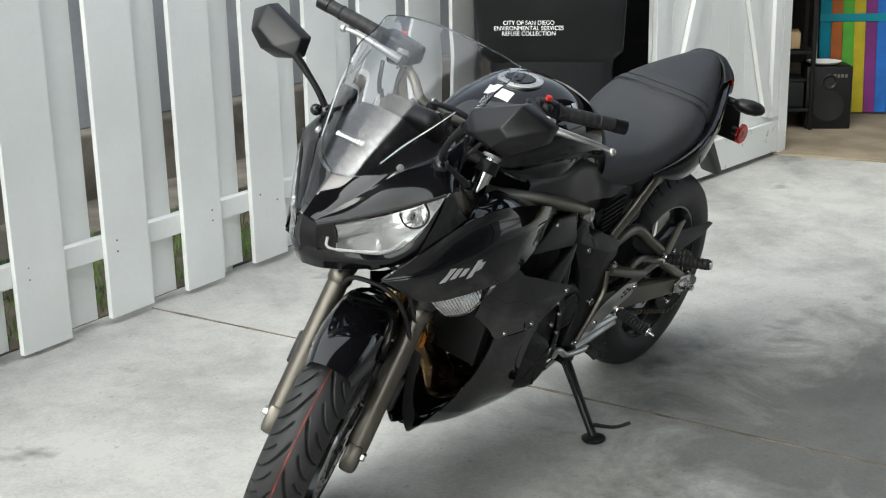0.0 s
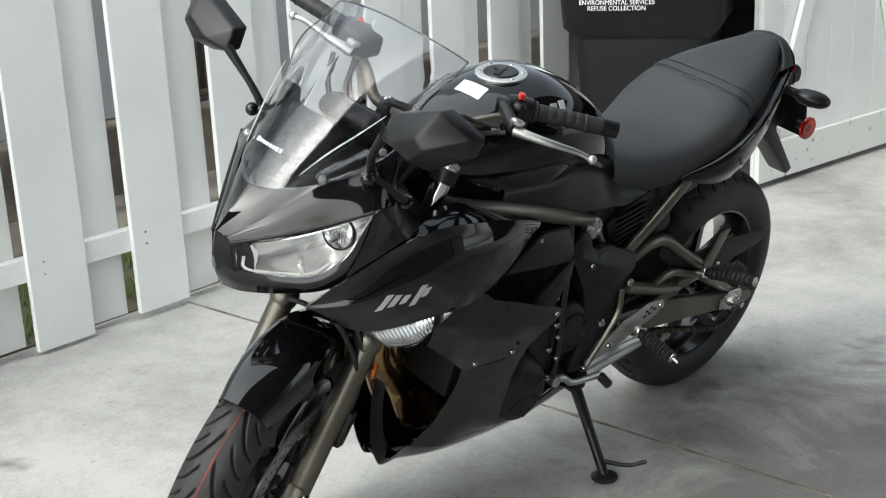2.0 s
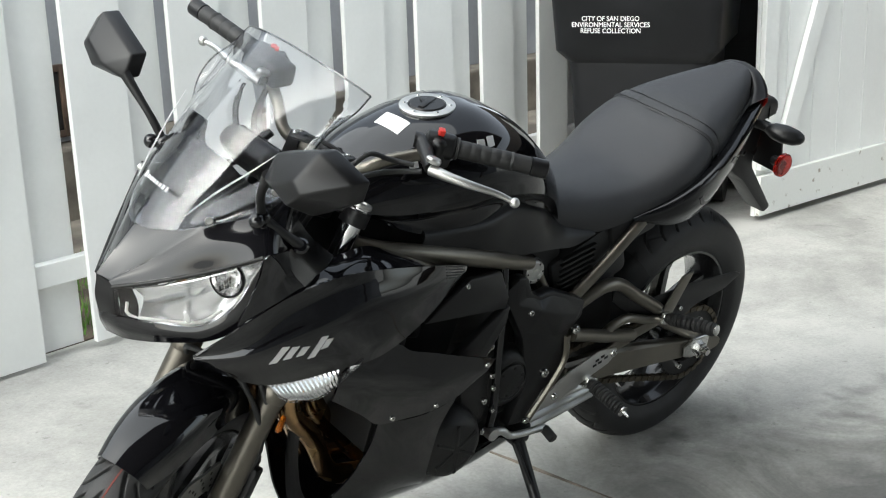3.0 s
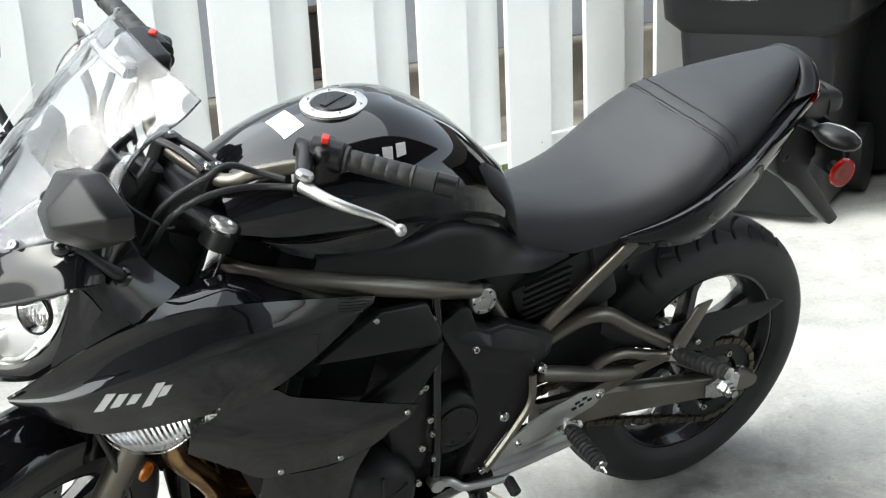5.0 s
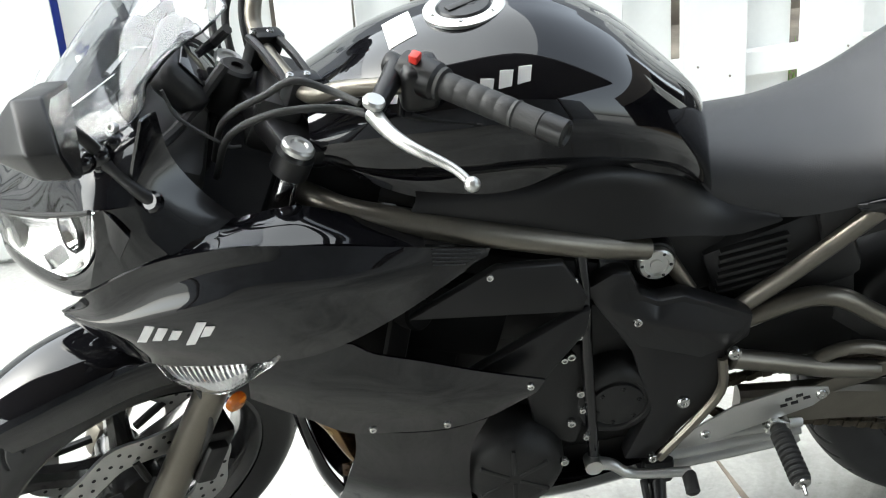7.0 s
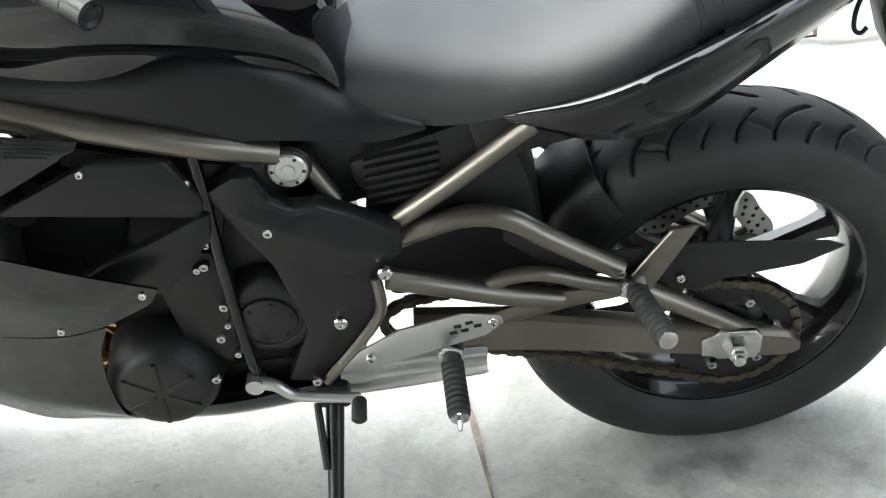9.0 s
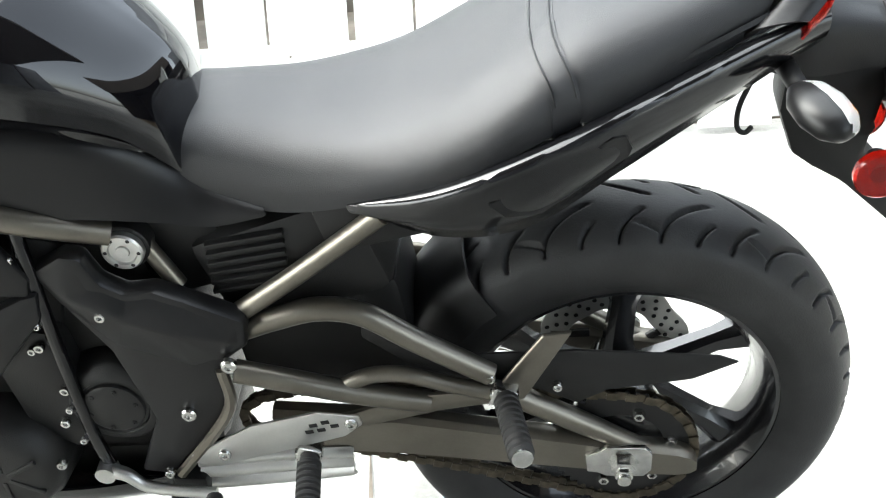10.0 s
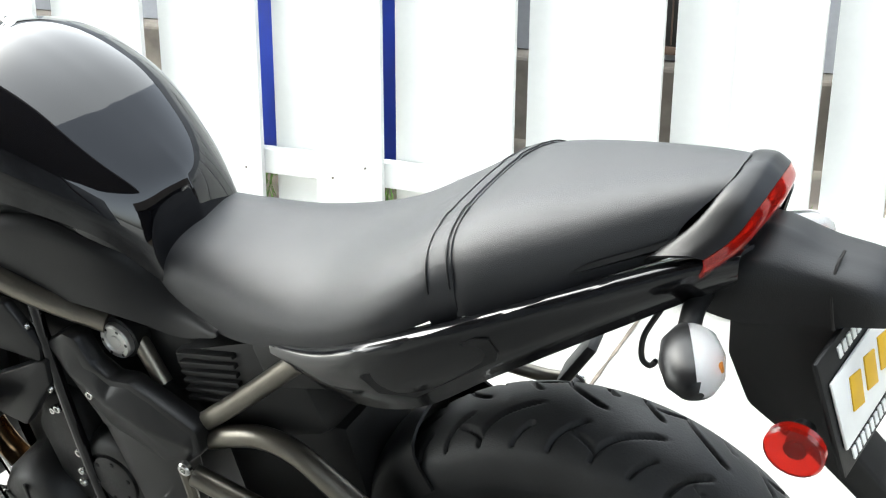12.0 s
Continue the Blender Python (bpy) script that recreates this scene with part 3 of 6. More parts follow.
def whole(name, curves, material, parent, label="", n=40, m=14, thick=0.004, flip=False, straight=False, xf=None):
    """A shell from the centre line to both sides, in one piece."""
    half = sheet(curves, n, m, straight)
    g = np.concatenate([(half * (1, -1, 1))[:, :0:-1], half], axis=1)
    return part(name, skin(BM(), g, thick, flip), material, parent, label, xf=xf)


# tyres with cut grooves
def tyre(name, center, radius, half, bead, parent, grooves, xf=None):
    seg, cross = 1000, 112
    prof = spline([(-half * 0.80, bead, 0), (-half * 0.98, bead + 0.032, 0), (-half * 0.93, radius - 0.031, 0), (-half * 0.55, radius - 0.0075, 0), (0, radius, 0),
                   (half * 0.55, radius - 0.0075, 0), (half * 0.93, radius - 0.031, 0), (half * 0.98, bead + 0.032, 0), (half * 0.80, bead, 0)], cross)
    y, r = prof[:, 0], prof[:, 1]
    th = np.linspace(0, 2 * math.pi, seg, endpoint=False)
    depth = grooves(th[:, None] * radius, np.broadcast_to(y / half, (seg, cross)), radius, half)
    rr = r[None] - depth * (r[None] > radius - 0.045)
    co = np.stack([rr * np.cos(th)[:, None], np.broadcast_to(y, rr.shape), rr * np.sin(th)[:, None]], 2) + np.array(center)
    i = np.arange(seg)[:, None]
    j = np.arange(cross - 1)[None]
    a, b = i * cross + j, ((i + 1) % seg) * cross + j
    faces = np.stack([a, a + 1, b + 1, b], 2).reshape(-1, 4)
    me = bpy.data.meshes.new(name)
    co = co.reshape(-1, 3)
    if xf:
        full = np.array(xf)
        co = co @ full[:3, :3].T + full[:3, 3]
    me.from_pydata(co.tolist(), [], faces.tolist())
    me.materials.append(M["rubber"])
    me.shade_smooth()
    ob = new(name, me)
    ob.parent = parent
    return ob


def cut(u, v, circ, half, count, reach, v0, v1, phase, power=2.0, width=0.0024, deep=0.0085):
    """Curved grooves, count of them round the tyre on each side, from v0 to v1 of its half width; they run along the crown first and turn outwards."""
    step = circ / count
    w = np.abs(v)
    s = np.clip((w - v0) / (v1 - v0), 0, 1)
    line = phase * step - reach * (1 - s) ** power
    line = np.where(v > 0, line + step * 0.5, line)
    off = np.abs((u - line + step / 2) % step - step / 2)
    slope = reach * power * (1 - s) ** (power - 1) / ((v1 - v0) * half)
    across = off / np.sqrt(1 + slope ** 2)
    ends = np.clip((w - v0) / 0.03, 0, 1) * np.clip((v1 - w) / 0.03, 0, 1)
    return deep * np.clip(1.5 - across / width, 0, 1) * ends


def rear_grooves(u, v, r, half):
    c = 2 * math.pi * r
    return np.maximum.reduce([cut(u, v, c, half, 13, 0.07, 0.05, 0.84, 0.0, 2.0), cut(u, v, c, half, 13, -0.035, 0.50, 0.72, -0.02, 1.4), cut(u, v, c, half, 13, 0.036, 0.26, 0.84, 0.36, 1.8), cut(u, v, c, half, 13, 0.022, 0.46, 0.84, 0.68, 1.6)])


def front_grooves(u, v, r, half):
    c = 2 * math.pi * r
    return np.maximum.reduce([cut(u, v, c, half, 16, 0.085, 0.08, 0.92, 0.0, 1.7, 0.0019), cut(u, v, c, half, 16, 0.05, 0.30, 0.90, 0.35, 1.6, 0.0017), cut(u, v, c, half, 16, 0.03, 0.52, 0.92, 0.68, 1.4, 0.0017)])


def wheel(name, center, tyre_r, half, groove, parent, xf, spokes, disc_sides, disc_r, rim_half, label):
    w = new(name)
    w.parent = parent
    w["label"] = label
    bead = 0.223
    tyre("tyre", center, tyre_r, half, bead - 0.006, w, groove, xf)
    bm = BM()
    a = rim_half
    lathe(bm, [(-a, bead + 0.004), (-a, bead - 0.012), (-a * 0.8, bead - 0.02), (-a * 0.45, bead - 0.032), (a * 0.45, bead - 0.032), (a * 0.8, bead - 0.02), (a, bead - 0.012), (a, bead + 0.004),
               (a * 0.9, bead + 0.006), (a * 0.4, bead - 0.022), (-a * 0.4, bead - 0.022), (-a * 0.9, bead + 0.006)], center, seg=96, closed=True)
    part("rim", bm, M["rim"], w, "gloss black cast rim", xf=xf)
    for k in range(spokes):
        q = (k + 0.35) * 2 * math.pi / spokes
        d = Vector((math.cos(q), 0, math.sin(q)))
        t = Vector((-math.sin(q), 0, math.cos(q)))
        bm = BM()
        g = []
        for f, wid, dep in ((0.03, 0.026, 0.024), (0.09, 0.019, 0.018), (0.15, 0.017, 0.016), (0.197, 0.026, 0.024)):
            c = Vector(center) + d * f + t * 0.02 * math.sin(f * 9)
            g.append([bm.verts.new(c + t * wid * e + Vector((0, dep * h, 0))) for e, h in ((-1, -0.5), (-0.5, -1), (0.5, -1), (1, -0.5), (1, 0.5), (0.5, 1), (-0.5, 1), (-1, 0.5))])
        for x, y in zip(g, g[1:]):
            for i in range(8):
                bm.faces.new((x[i], x[(i + 1) % 8], y[(i + 1) % 8], y[i]))
        bm.faces.new(g[0][::-1]), bm.faces.new(g[-1])
        bmesh.ops.recalc_face_normals(bm, faces=bm.faces)
        part("spoke", bm, M["rim"], w, xf=xf)
    bm = BM()
    lathe(bm, [(-0.055, 0.02), (-0.055, 0.034), (-0.03, 0.042), (0.03, 0.042), (0.055, 0.034), (0.055, 0.02)], center, seg=32)
    part("hub", bm, M["rim"], w, xf=xf)
    for side in disc_sides:
        bm = BM()
        seg, c = 120, Vector(center) + Vector((0, side, 0))
        rings = []
        for y in (-0.0025, 0.0025):
            for inner in (1, 0):
                ring = []
                for k in range(seg):
                    q = k * 2 * math.pi / seg
                    r = disc_r * (0.62 + 0.015 * math.sin(8 * q)) if inner else disc_r * (1 + 0.035 * math.sin(8 * q))
                    ring.append(bm.verts.new(c + Vector((math.cos(q) * r, y, math.sin(q) * r))))
                rings.append(ring)
        for x, y in ((0, 1), (1, 3), (3, 2), (2, 0)):
            for k in range(seg):
                bm.faces.new((rings[x][k], rings[x][(k + 1) % seg], rings[y][(k + 1) % seg], rings[y][k]))
        bmesh.ops.recalc_face_normals(bm, faces=bm.faces)
        disc = part("brake_disc", bm, M["alu"], w, "drilled petal brake disc", xf=xf)
        bm = BM()
        for k in range(24):
            q = k * 2 * math.pi / 24
            for r in (0.72, 0.82, 0.92):
                p = c + Vector((math.cos(q + r), 0, math.sin(q + r))) * disc_r * r
                lathe(bm, [(-0.0032, 0.0035), (0.0032, 0.0035)], p, seg=8)
        part("drilling", bm, M["matte"], disc, xf=xf)
        for k in range(5):
            bm = BM()
            q = k * 2 * math.pi / 5
            tube(bm, [c + Vector((math.cos(q), 0, math.sin(q))) * 0.04, c + Vector((math.cos(q + 0.3), 0, math.sin(q + 0.3))) * disc_r * 0.66], 0.007, 8)
            part("disc_arm", bm, M["matte"], disc, xf=xf)
    return w


rear_wheel = wheel("rear_wheel", REAR, 0.3217, 0.0794, rear_grooves, BIKE, REAR_TURN, 6, (0.075,), 0.11, 0.062, "black cast rear wheel with grooved tyre")
front_wheel = wheel("front_wheel", FRONT, 0.301, 0.06, front_grooves, BIKE, STEER, 6, (-0.062, 0.062), 0.15, 0.046, "black cast front wheel with red-striped tyre")
bm = BM()
lathe(bm, [(-0.0014, 0.3005), (-0.0014, 0.3016), (0.0014, 0.3016), (0.0014, 0.3005)], FRONT, seg=240, closed=True)
part("tyre_stripe", bm, mat("red_tread_paint", (0.28, 0.035, 0.02), 0.7, 0, 0.3, 30, 200), front_wheel, "thin red line round the tread", xf=STEER)

# tank
TANK_X = (-0.403, -0.318, -0.215, -0.110, -0.005, 0.079, 0.122, 0.138)
TANK_WIDE = (0.108, 0.136, 0.158, 0.164, 0.149, 0.116, 0.094, 0.082)
TANK_TOP = (0.962, 1.013, 1.043, 1.052, 1.010, 0.939, 0.880, 0.800)
TANK_CREASE = (0.905, 0.898, 0.905, 0.908, 0.888, 0.845, 0.795, 0.770)
upper = []
for u in (0.0, 0.3, 0.55, 0.75, 0.90, 0.975, 1.0):
    rise = (1 - u ** 2.3) ** (1 / 2.3)
    upper.append([(x + 0.012 * (k > 5) * (1 - u), -w * u, e + (c - e) * rise) for k, (x, w, c, e) in enumerate(zip(TANK_X, TANK_WIDE, TANK_TOP, TANK_CREASE))])
crease = upper[-1]
foot = [(-0.363, -0.110, 0.890), (-0.308, -0.130, 0.860), (-0.2154, -0.142, 0.8371), (-0.1313, -0.140, 0.850), (-0.0367, -0.120, 0.859), (0.0474, -0.106, 0.8303), (0.104, -0.088, 0.802), (0.125, -0.078, 0.775)]
tuck = [tuple(a + (b - a) * f + d for a, b, f, d in zip(p, q, (0.35, 0.35, 0.35), (0, 0.010, -0.004))) for p, q in zip(crease, foot)]
half = np.concatenate([sheet(upper, 64, 26), sheet([crease, tuck, foot], 64, 12)[:, 1:]], axis=1)
tank = part("fuel_tank", skin(BM(), np.concatenate([(half * (1, -1, 1))[:, :0:-1], half], axis=1), 0.004, True), M["gloss"], BIKE, "glossy black fuel tank")
bm = BM()
cap_at, cap_up = Vector((-0.188, -0.002, 1.0425)), Vector((-0.10, 0, 1)).normalized()
lathe(bm, [(0, 0.034), (0, 0.054), (0.005, 0.0545), (0.007, 0.051), (0.007, 0.038), (0.004, 0.036), (0.003, 0.034)], cap_at, cap_up, 64)
cap = part("filler_ring", bm, M["alu"], tank, "brushed aluminium filler ring")
bm = BM()
lathe(bm, [(0, 0.036), (0.006, 0.036), (0.009, 0.033), (0.0095, 0.0)], cap_at, cap_up, 48)
block(bm, cap_at + cap_up * 0.0098, (0.052, 0.013, 0.004), (0, -5, 25), 0.0015)
block(bm, cap_at + cap_up * 0.0098 + Vector((0.006, 0.006, 0)), (0.026, 0.026, 0.0035), (0, -5, 70), 0.0015)
part("filler_cap", bm, M["satin"], cap, "black locking filler cap")
for k in range(6):
    q = k * math.pi / 3 + 0.3
    bm = BM()
    bolt(bm, cap_at + Vector((math.cos(q) * 0.0445, math.sin(q) * 0.0445, 0.0068 + 0.1 * math.cos(q) * 0.0445)), cap_up, 0.0035, 0.0015)
    part("cap_screw", bm, M["steel"], cap)


def over(ob):
    from mathutils.bvhtree import BVHTree
    tree = BVHTree.FromPolygons([v.co[:] for v in ob.data.vertices], [p.vertices[:] for p in ob.data.polygons])
    return lambda x, y: tree.ray_cast(Vector((x, y, 2)), Vector((0, 0, -1)))[0]


top = over(tank)
bm = BM()
g = np.array([[top(-0.291 + 0.037 * i / 6 - 0.006 * j / 6, -0.049 + 0.0108 * i / 6 + 0.066 * j / 6)[:] for j in range(7)] for i in range(7)]) + (0, 0, 0.0012)
part("sticker", skin(bm, g, 0.001), M["sticker"], tank, "white paper sticker on the tank")


def word(on, parent, x0, z0, dx, dz, slant, heights, wide, material, label, name="emblem"):
    """A maker's mark as a row of plain slanted bars."""
    for k, (lo, hi) in enumerate(heights):
        x, z = x0 + dx * k, z0 + dz * k
        stamp(name, on, [(x, z + lo), (x + wide, z + lo + dz * wide / dx), (x + wide + slant * (hi - lo), z + hi), (x + slant * (hi - lo), z + hi)], material, parent, label)


word(tank, tank, -0.305, 0.978, 0.0237, 0.0034, 0.25, [(0, 0.018), (0, 0.013), (0, 0.013), (0, 0.013), (0, 0.013), (0, 0.013), (0, 0.017), (0, 0.016)], 0.0165, M["silver"], "silver maker's mark as plain bars")

# side cover under the tank, frame rail
panel("side_cover", [
    [(-0.276, -0.126, 0.862), (-0.126, -0.130, 0.853), (-0.036, -0.113, 0.858), (0.054, -0.097, 0.832), (0.106, -0.078, 0.803), (0.154, -0.080, 0.762), (0.231, -0.094, 0.738)],
    [(-0.276, -0.145, 0.848), (-0.126, -0.146, 0.842), (-0.036, -0.129, 0.845), (0.054, -0.112, 0.820), (0.104, -0.094, 0.788), (0.154, -0.094, 0.752), (0.231, -0.105, 0.735)],
    [(-0.296, -0.150, 0.813), (-0.126, -0.147, 0.800), (-0.036, -0.133, 0.796), (0.054, -0.119, 0.780), (0.104, -0.107, 0.758), (0.164, -0.105, 0.736), (0.234, -0.110, 0.732)],
    [(-0.306, -0.145, 0.785), (-0.106, -0.142, 0.748), (-0.006, -0.132, 0.741), (0.054, -0.126, 0.735), (0.114, -0.118, 0.725), (0.169, -0.112, 0.715), (0.229, -0.110, 0.728)]],
    M["satin"], BIKE, "satin black plastic side cover", flip=True)
for side in (-1, 1):
    bm = BM()
    tube(bm, [(-0.43, side * 0.09, 0.850), (-0.369, side * 0.13, 0.835), (-0.269, side * 0.148, 0.812), (-0.144, side * 0.148, 0.776), (-0.05, side * 0.136, 0.742), (0.042, side * 0.110, 0.706)], [0.017, 0.019, 0.019, 0.018, 0.017], 16)
    part("frame_rail", bm, M["frame"], BIKE, "bronze-grey painted steel frame tube")
    bm = BM()
    lathe(bm, [(0, 0.026), (0.012, 0.026), (0.0145, 0.0235), (0.0145, 0.018), (0.011, 0.0165), (0.011, 0.009), (0.0135, 0.008), (0.0135, 0.0)], (0.055, side * 0.108, 0.683), (0, side, 0), 40)
    boss = part("frame_boss", bm, M["alu"], BIKE, "machined aluminium frame cap")
    for k in range(6):
        q = k * math.pi / 3
        bm = BM()
        bolt(bm, (0.055 + 0.0207 * math.cos(q), side * 0.1222, 0.683 + 0.0207 * math.sin(q)), (0, side, 0), 0.0026, 0.0008)
        part("boss_screw", bm, M["matte"], boss)
    bm = BM()
    lathe(bm, [(-0.05, 0.031), (0.004, 0.031), (0.006, 0.029), (0.006, 0.02)], (0.055, side * 0.106, 0.683), (0, side, 0), 32)
    part("boss_sleeve", bm, M["engine"], boss)
    bm = BM()
    tube(bm, [(0.075, side * 0.098, 0.68), (0.11, side * 0.105, 0.62)], 0.012, 12)
    tube(bm, [(0.165, side * 0.118, 0.574), (0.26, side * 0.12, 0.648), (0.37, side * 0.118, 0.738)], 0.0135, 14)
    part("subframe_strut", bm, M["frame"], BIKE)

# seat in two parts with a strap
SEAT_X = (0.085, 0.200, 0.300, 0.400, 0.500, 0.565, 0.630, 0.710, 0.790, 0.845)
SEAT_WIDE = (0.090, 0.112, 0.139, 0.160, 0.175, 0.168, 0.150, 0.118, 0.084, 0.056)
SEAT_TOP = (0.826, 0.821, 0.817, 0.837, 0.893, 0.929, 0.950, 0.967, 0.981, 0.990)
SEAT_EDGE = (0.768, 0.733, 0.739, 0.775, 0.815, 0.844, 0.861, 0.887, 0.914, 0.930)


def seat_at(x, u):
    """A place on the saddle's half, u from the centre line to the lower edge; the strap's line bows forward in the middle."""
    def ease(v):
        return float(spline([(a, b, 0) for a, b in zip(SEAT_X, v)], 160)[np.searchsorted(SEAT_FINE, x).clip(0, 159), 1])
    w, c, e = ease(SEAT_WIDE), ease(SEAT_TOP), ease(SEAT_EDGE)
    return (x, -w * u, e + (c - e) * (1 - min(u, 1) ** 2.8) ** (1 / 2.8))


SEAT_FINE = spline([(a, b, 0) for a, b in zip(SEAT_X, SEAT_TOP)], 160)[:, 0]
STEPS = (0.0, 0.3, 0.55, 0.75, 0.88, 0.955, 0.99, 1.0)


def strap_x(u):
    return 0.537 + 0.032 * u ** 3


def saddle(name, start, end, label, swell):
    """One pad of the saddle between two lines across it, slightly swollen inside its seams."""
    curves = []
    for u in STEPS:
        a, b = start(u), end(u)
        row = []
        for f in (0, 0.04, 0.15, 0.35, 0.6, 0.82, 0.95, 1):
            x, y, z = seat_at(a + (b - a) * f, u)
            up = swell * (min(f, 1 - f) * 12) / (1 + min(f, 1 - f) * 12)
            row.append((x, y * (1 + up), z + up * 0.05 * (1 - u ** 6)))
        curves.append(row)
    return whole(name, curves, M["vinyl"], BIKE, label, 48, 30, 0.012, flip=True, xf=REAR_LINE)


seat = saddle("rider_seat", lambda u: 0.122 - 0.034 * u ** 4, lambda u: strap_x(u) - 0.001, "black vinyl rider's seat", 0.03)
saddle("passenger_seat", lambda u: strap_x(u) + 0.027, lambda u: 0.843 - 0.045 * u ** 5, "black vinyl passenger pad with a fine woven grain", 0.05)
strap = []
for f in (0, 0.5, 1):
    row = []
    for u in np.linspace(-1, 1, 61):
        x, y, z = seat_at(strap_x(abs(u)) - 0.002 + 0.031 * f, min(abs(u), 0.999))
        row.append((x, math.copysign(abs(y) + 0.0025, u) if u else 0, z + (0.0035 if f == 0.5 else 0.0015)))
    strap.append([(row[0][0], row[0][1] * 0.94, row[0][2] - 0.03)] + row + [(row[-1][0], row[-1][1] * 0.94, row[-1][2] - 0.03)])
part("seat_strap", skin(BM(), np.array(strap), 0.004), M["vinyl"], BIKE, "stitched seat strap", xf=REAR_LINE)
for f in (0.14, 0.86):
    run = [Vector(seat_at(strap_x(abs(u)) - 0.002 + 0.031 * f, min(abs(u), 0.99))) * 1 for u in np.linspace(-0.98, 0.98, 33)]
    run = [Vector((p.x, math.copysign(abs(p.y) + 0.0028, u), p.z + 0.0032)) for p, u in zip(run, np.linspace(-0.98, 0.98, 33))]
    part("strap_seam", tube(BM(), run, 0.0011, 6, 60), M["satin"], BIKE, xf=REAR_LINE)

# tail
tail = panel("tail_cowl", [
    [(0.34, -0.088, 0.745), (0.4246, -0.105, 0.775), (0.506, -0.112, 0.812), (0.6078, -0.092, 0.850), (0.73, -0.035, 0.890), (0.825, 0.01, 0.915), (0.868, 0.02, 0.925)],
    [(0.3329, -0.120, 0.754), (0.4246, -0.141, 0.786), (0.506, -0.150, 0.824), (0.6078, -0.127, 0.863), (0.73, -0.075, 0.902), (0.825, -0.030, 0.928), (0.868, -0.012, 0.935)],
    [(0.3329, -0.124, 0.750), (0.4246, -0.153, 0.776), (0.506, -0.163, 0.812), (0.6078, -0.140, 0.853), (0.73, -0.088, 0.893), (0.825, -0.042, 0.918), (0.868, -0.022, 0.926)],
    [(0.338, -0.128, 0.747), (0.4347, -0.153, 0.750), (0.5264, -0.158, 0.772), (0.6282, -0.133, 0.820), (0.7401, -0.084, 0.866), (0.825, -0.040, 0.898), (0.866, -0.020, 0.910)],
    [(0.3482, -0.125, 0.743), (0.4449, -0.140, 0.722), (0.5416, -0.137, 0.735), (0.6383, -0.112, 0.790), (0.7452, -0.066, 0.843), (0.825, -0.028, 0.880), (0.862, -0.012, 0.896)]],
    M["tail"], BIKE, "glossy black tail cowl", 44, 24, both=False, flip=True)
g = sheet([[(0.34, -0.10, 0.742), (0.506, -0.13, 0.812), (0.6078, -0.14, 0.850), (0.73, -0.12, 0.890), (0.825, -0.085, 0.915), (0.868, -0.06, 0.925)],
           [(0.34, -0.155, 0.750), (0.506, -0.195, 0.812), (0.6078, -0.187, 0.853), (0.73, -0.142, 0.893), (0.825, -0.102, 0.918), (0.868, -0.085, 0.926)],
           [(0.348, -0.15, 0.743), (0.5416, -0.175, 0.735), (0.6383, -0.16, 0.790), (0.7452, -0.12, 0.843), (0.825, -0.088, 0.880), (0.862, -0.075, 0.896)]], 30, 12)
part("tail_cowl", skin(BM(), g, 0.004, True, mirror=True), M["tail"], BIKE, "glossy black tail cowl", xf=REAR_LINE)
stamp("tail_badge", tail, [(0.497, 0.786), (0.515, 0.765), (0.555, 0.762), (0.648, 0.822), (0.652, 0.834), (0.645, 0.851), (0.632, 0.852)], M["satin"], tail, "satin black inset on the tail", 0.0025, 0.0002)
whole("tail_top", [
    [(0.836, 0, 0.968), (0.842, 0, 0.988), (0.862, 0, 0.992), (0.880, 0, 0.980)],
    [(0.832, -0.040, 0.966), (0.838, -0.042, 0.982), (0.860, -0.046, 0.983), (0.875, -0.046, 0.972)],
    [(0.812, -0.069, 0.944), (0.821, -0.074, 0.958), (0.846, -0.080, 0.959), (0.862, -0.080, 0.953)],
    [(0.772, -0.088, 0.916), (0.788, -0.099, 0.930), (0.822, -0.104, 0.939), (0.840, -0.102, 0.937)]],
    M["satin"], BIKE, "satin black tail hump behind the pad", 16, 14, flip=True, xf=REAR_LINE)
lamp = whole("tail_lamp", [
    [(0.880, 0, 0.979), (0.886, 0, 0.962), (0.880, 0, 0.946)],
    [(0.875, -0.046, 0.971), (0.880, -0.047, 0.955), (0.872, -0.045, 0.940)],
    [(0.862, -0.080, 0.952), (0.866, -0.081, 0.940), (0.858, -0.079, 0.926)],
    [(0.840, -0.103, 0.936), (0.841, -0.104, 0.926), (0.836, -0.101, 0.914)]],
    M["redlens"], BIKE, "red tail lamp lens", 14, 16, 0.003, flip=True, xf=REAR_LINE)
whole("lamp_reflector", [
    [(0.870, 0, 0.977), (0.864, 0, 0.962), (0.869, 0, 0.946)],
    [(0.860, -0.05, 0.967), (0.856, -0.052, 0.953), (0.860, -0.05, 0.938)],
    [(0.838, -0.085, 0.944), (0.834, -0.086, 0.934), (0.838, -0.084, 0.922)]],
    M["chrome"], lamp, "bright reflector in the tail lamp", 8, 10, 0.002, flip=True, xf=REAR_LINE)
whole("rear_fender", [
    [(0.80, 0, 0.905), (0.87, 0, 0.924), (0.925, 0, 0.905), (0.985, 0, 0.893), (1.004, 0, 0.874)],
    [(0.80, -0.05, 0.895), (0.86, -0.058, 0.908), (0.925, -0.046, 0.898), (0.982, -0.042, 0.888), (1.002, -0.036, 0.870)],
    [(0.80, -0.058, 0.852), (0.86, -0.066, 0.846), (0.925, -0.052, 0.846), (0.980, -0.048, 0.852), (0.998, -0.040, 0.850)]],
    M["matte"], BIKE, "matte black lamp arm over the plate", 24, 16, 0.01, flip=True, xf=REAR_LINE)
bm = BM()
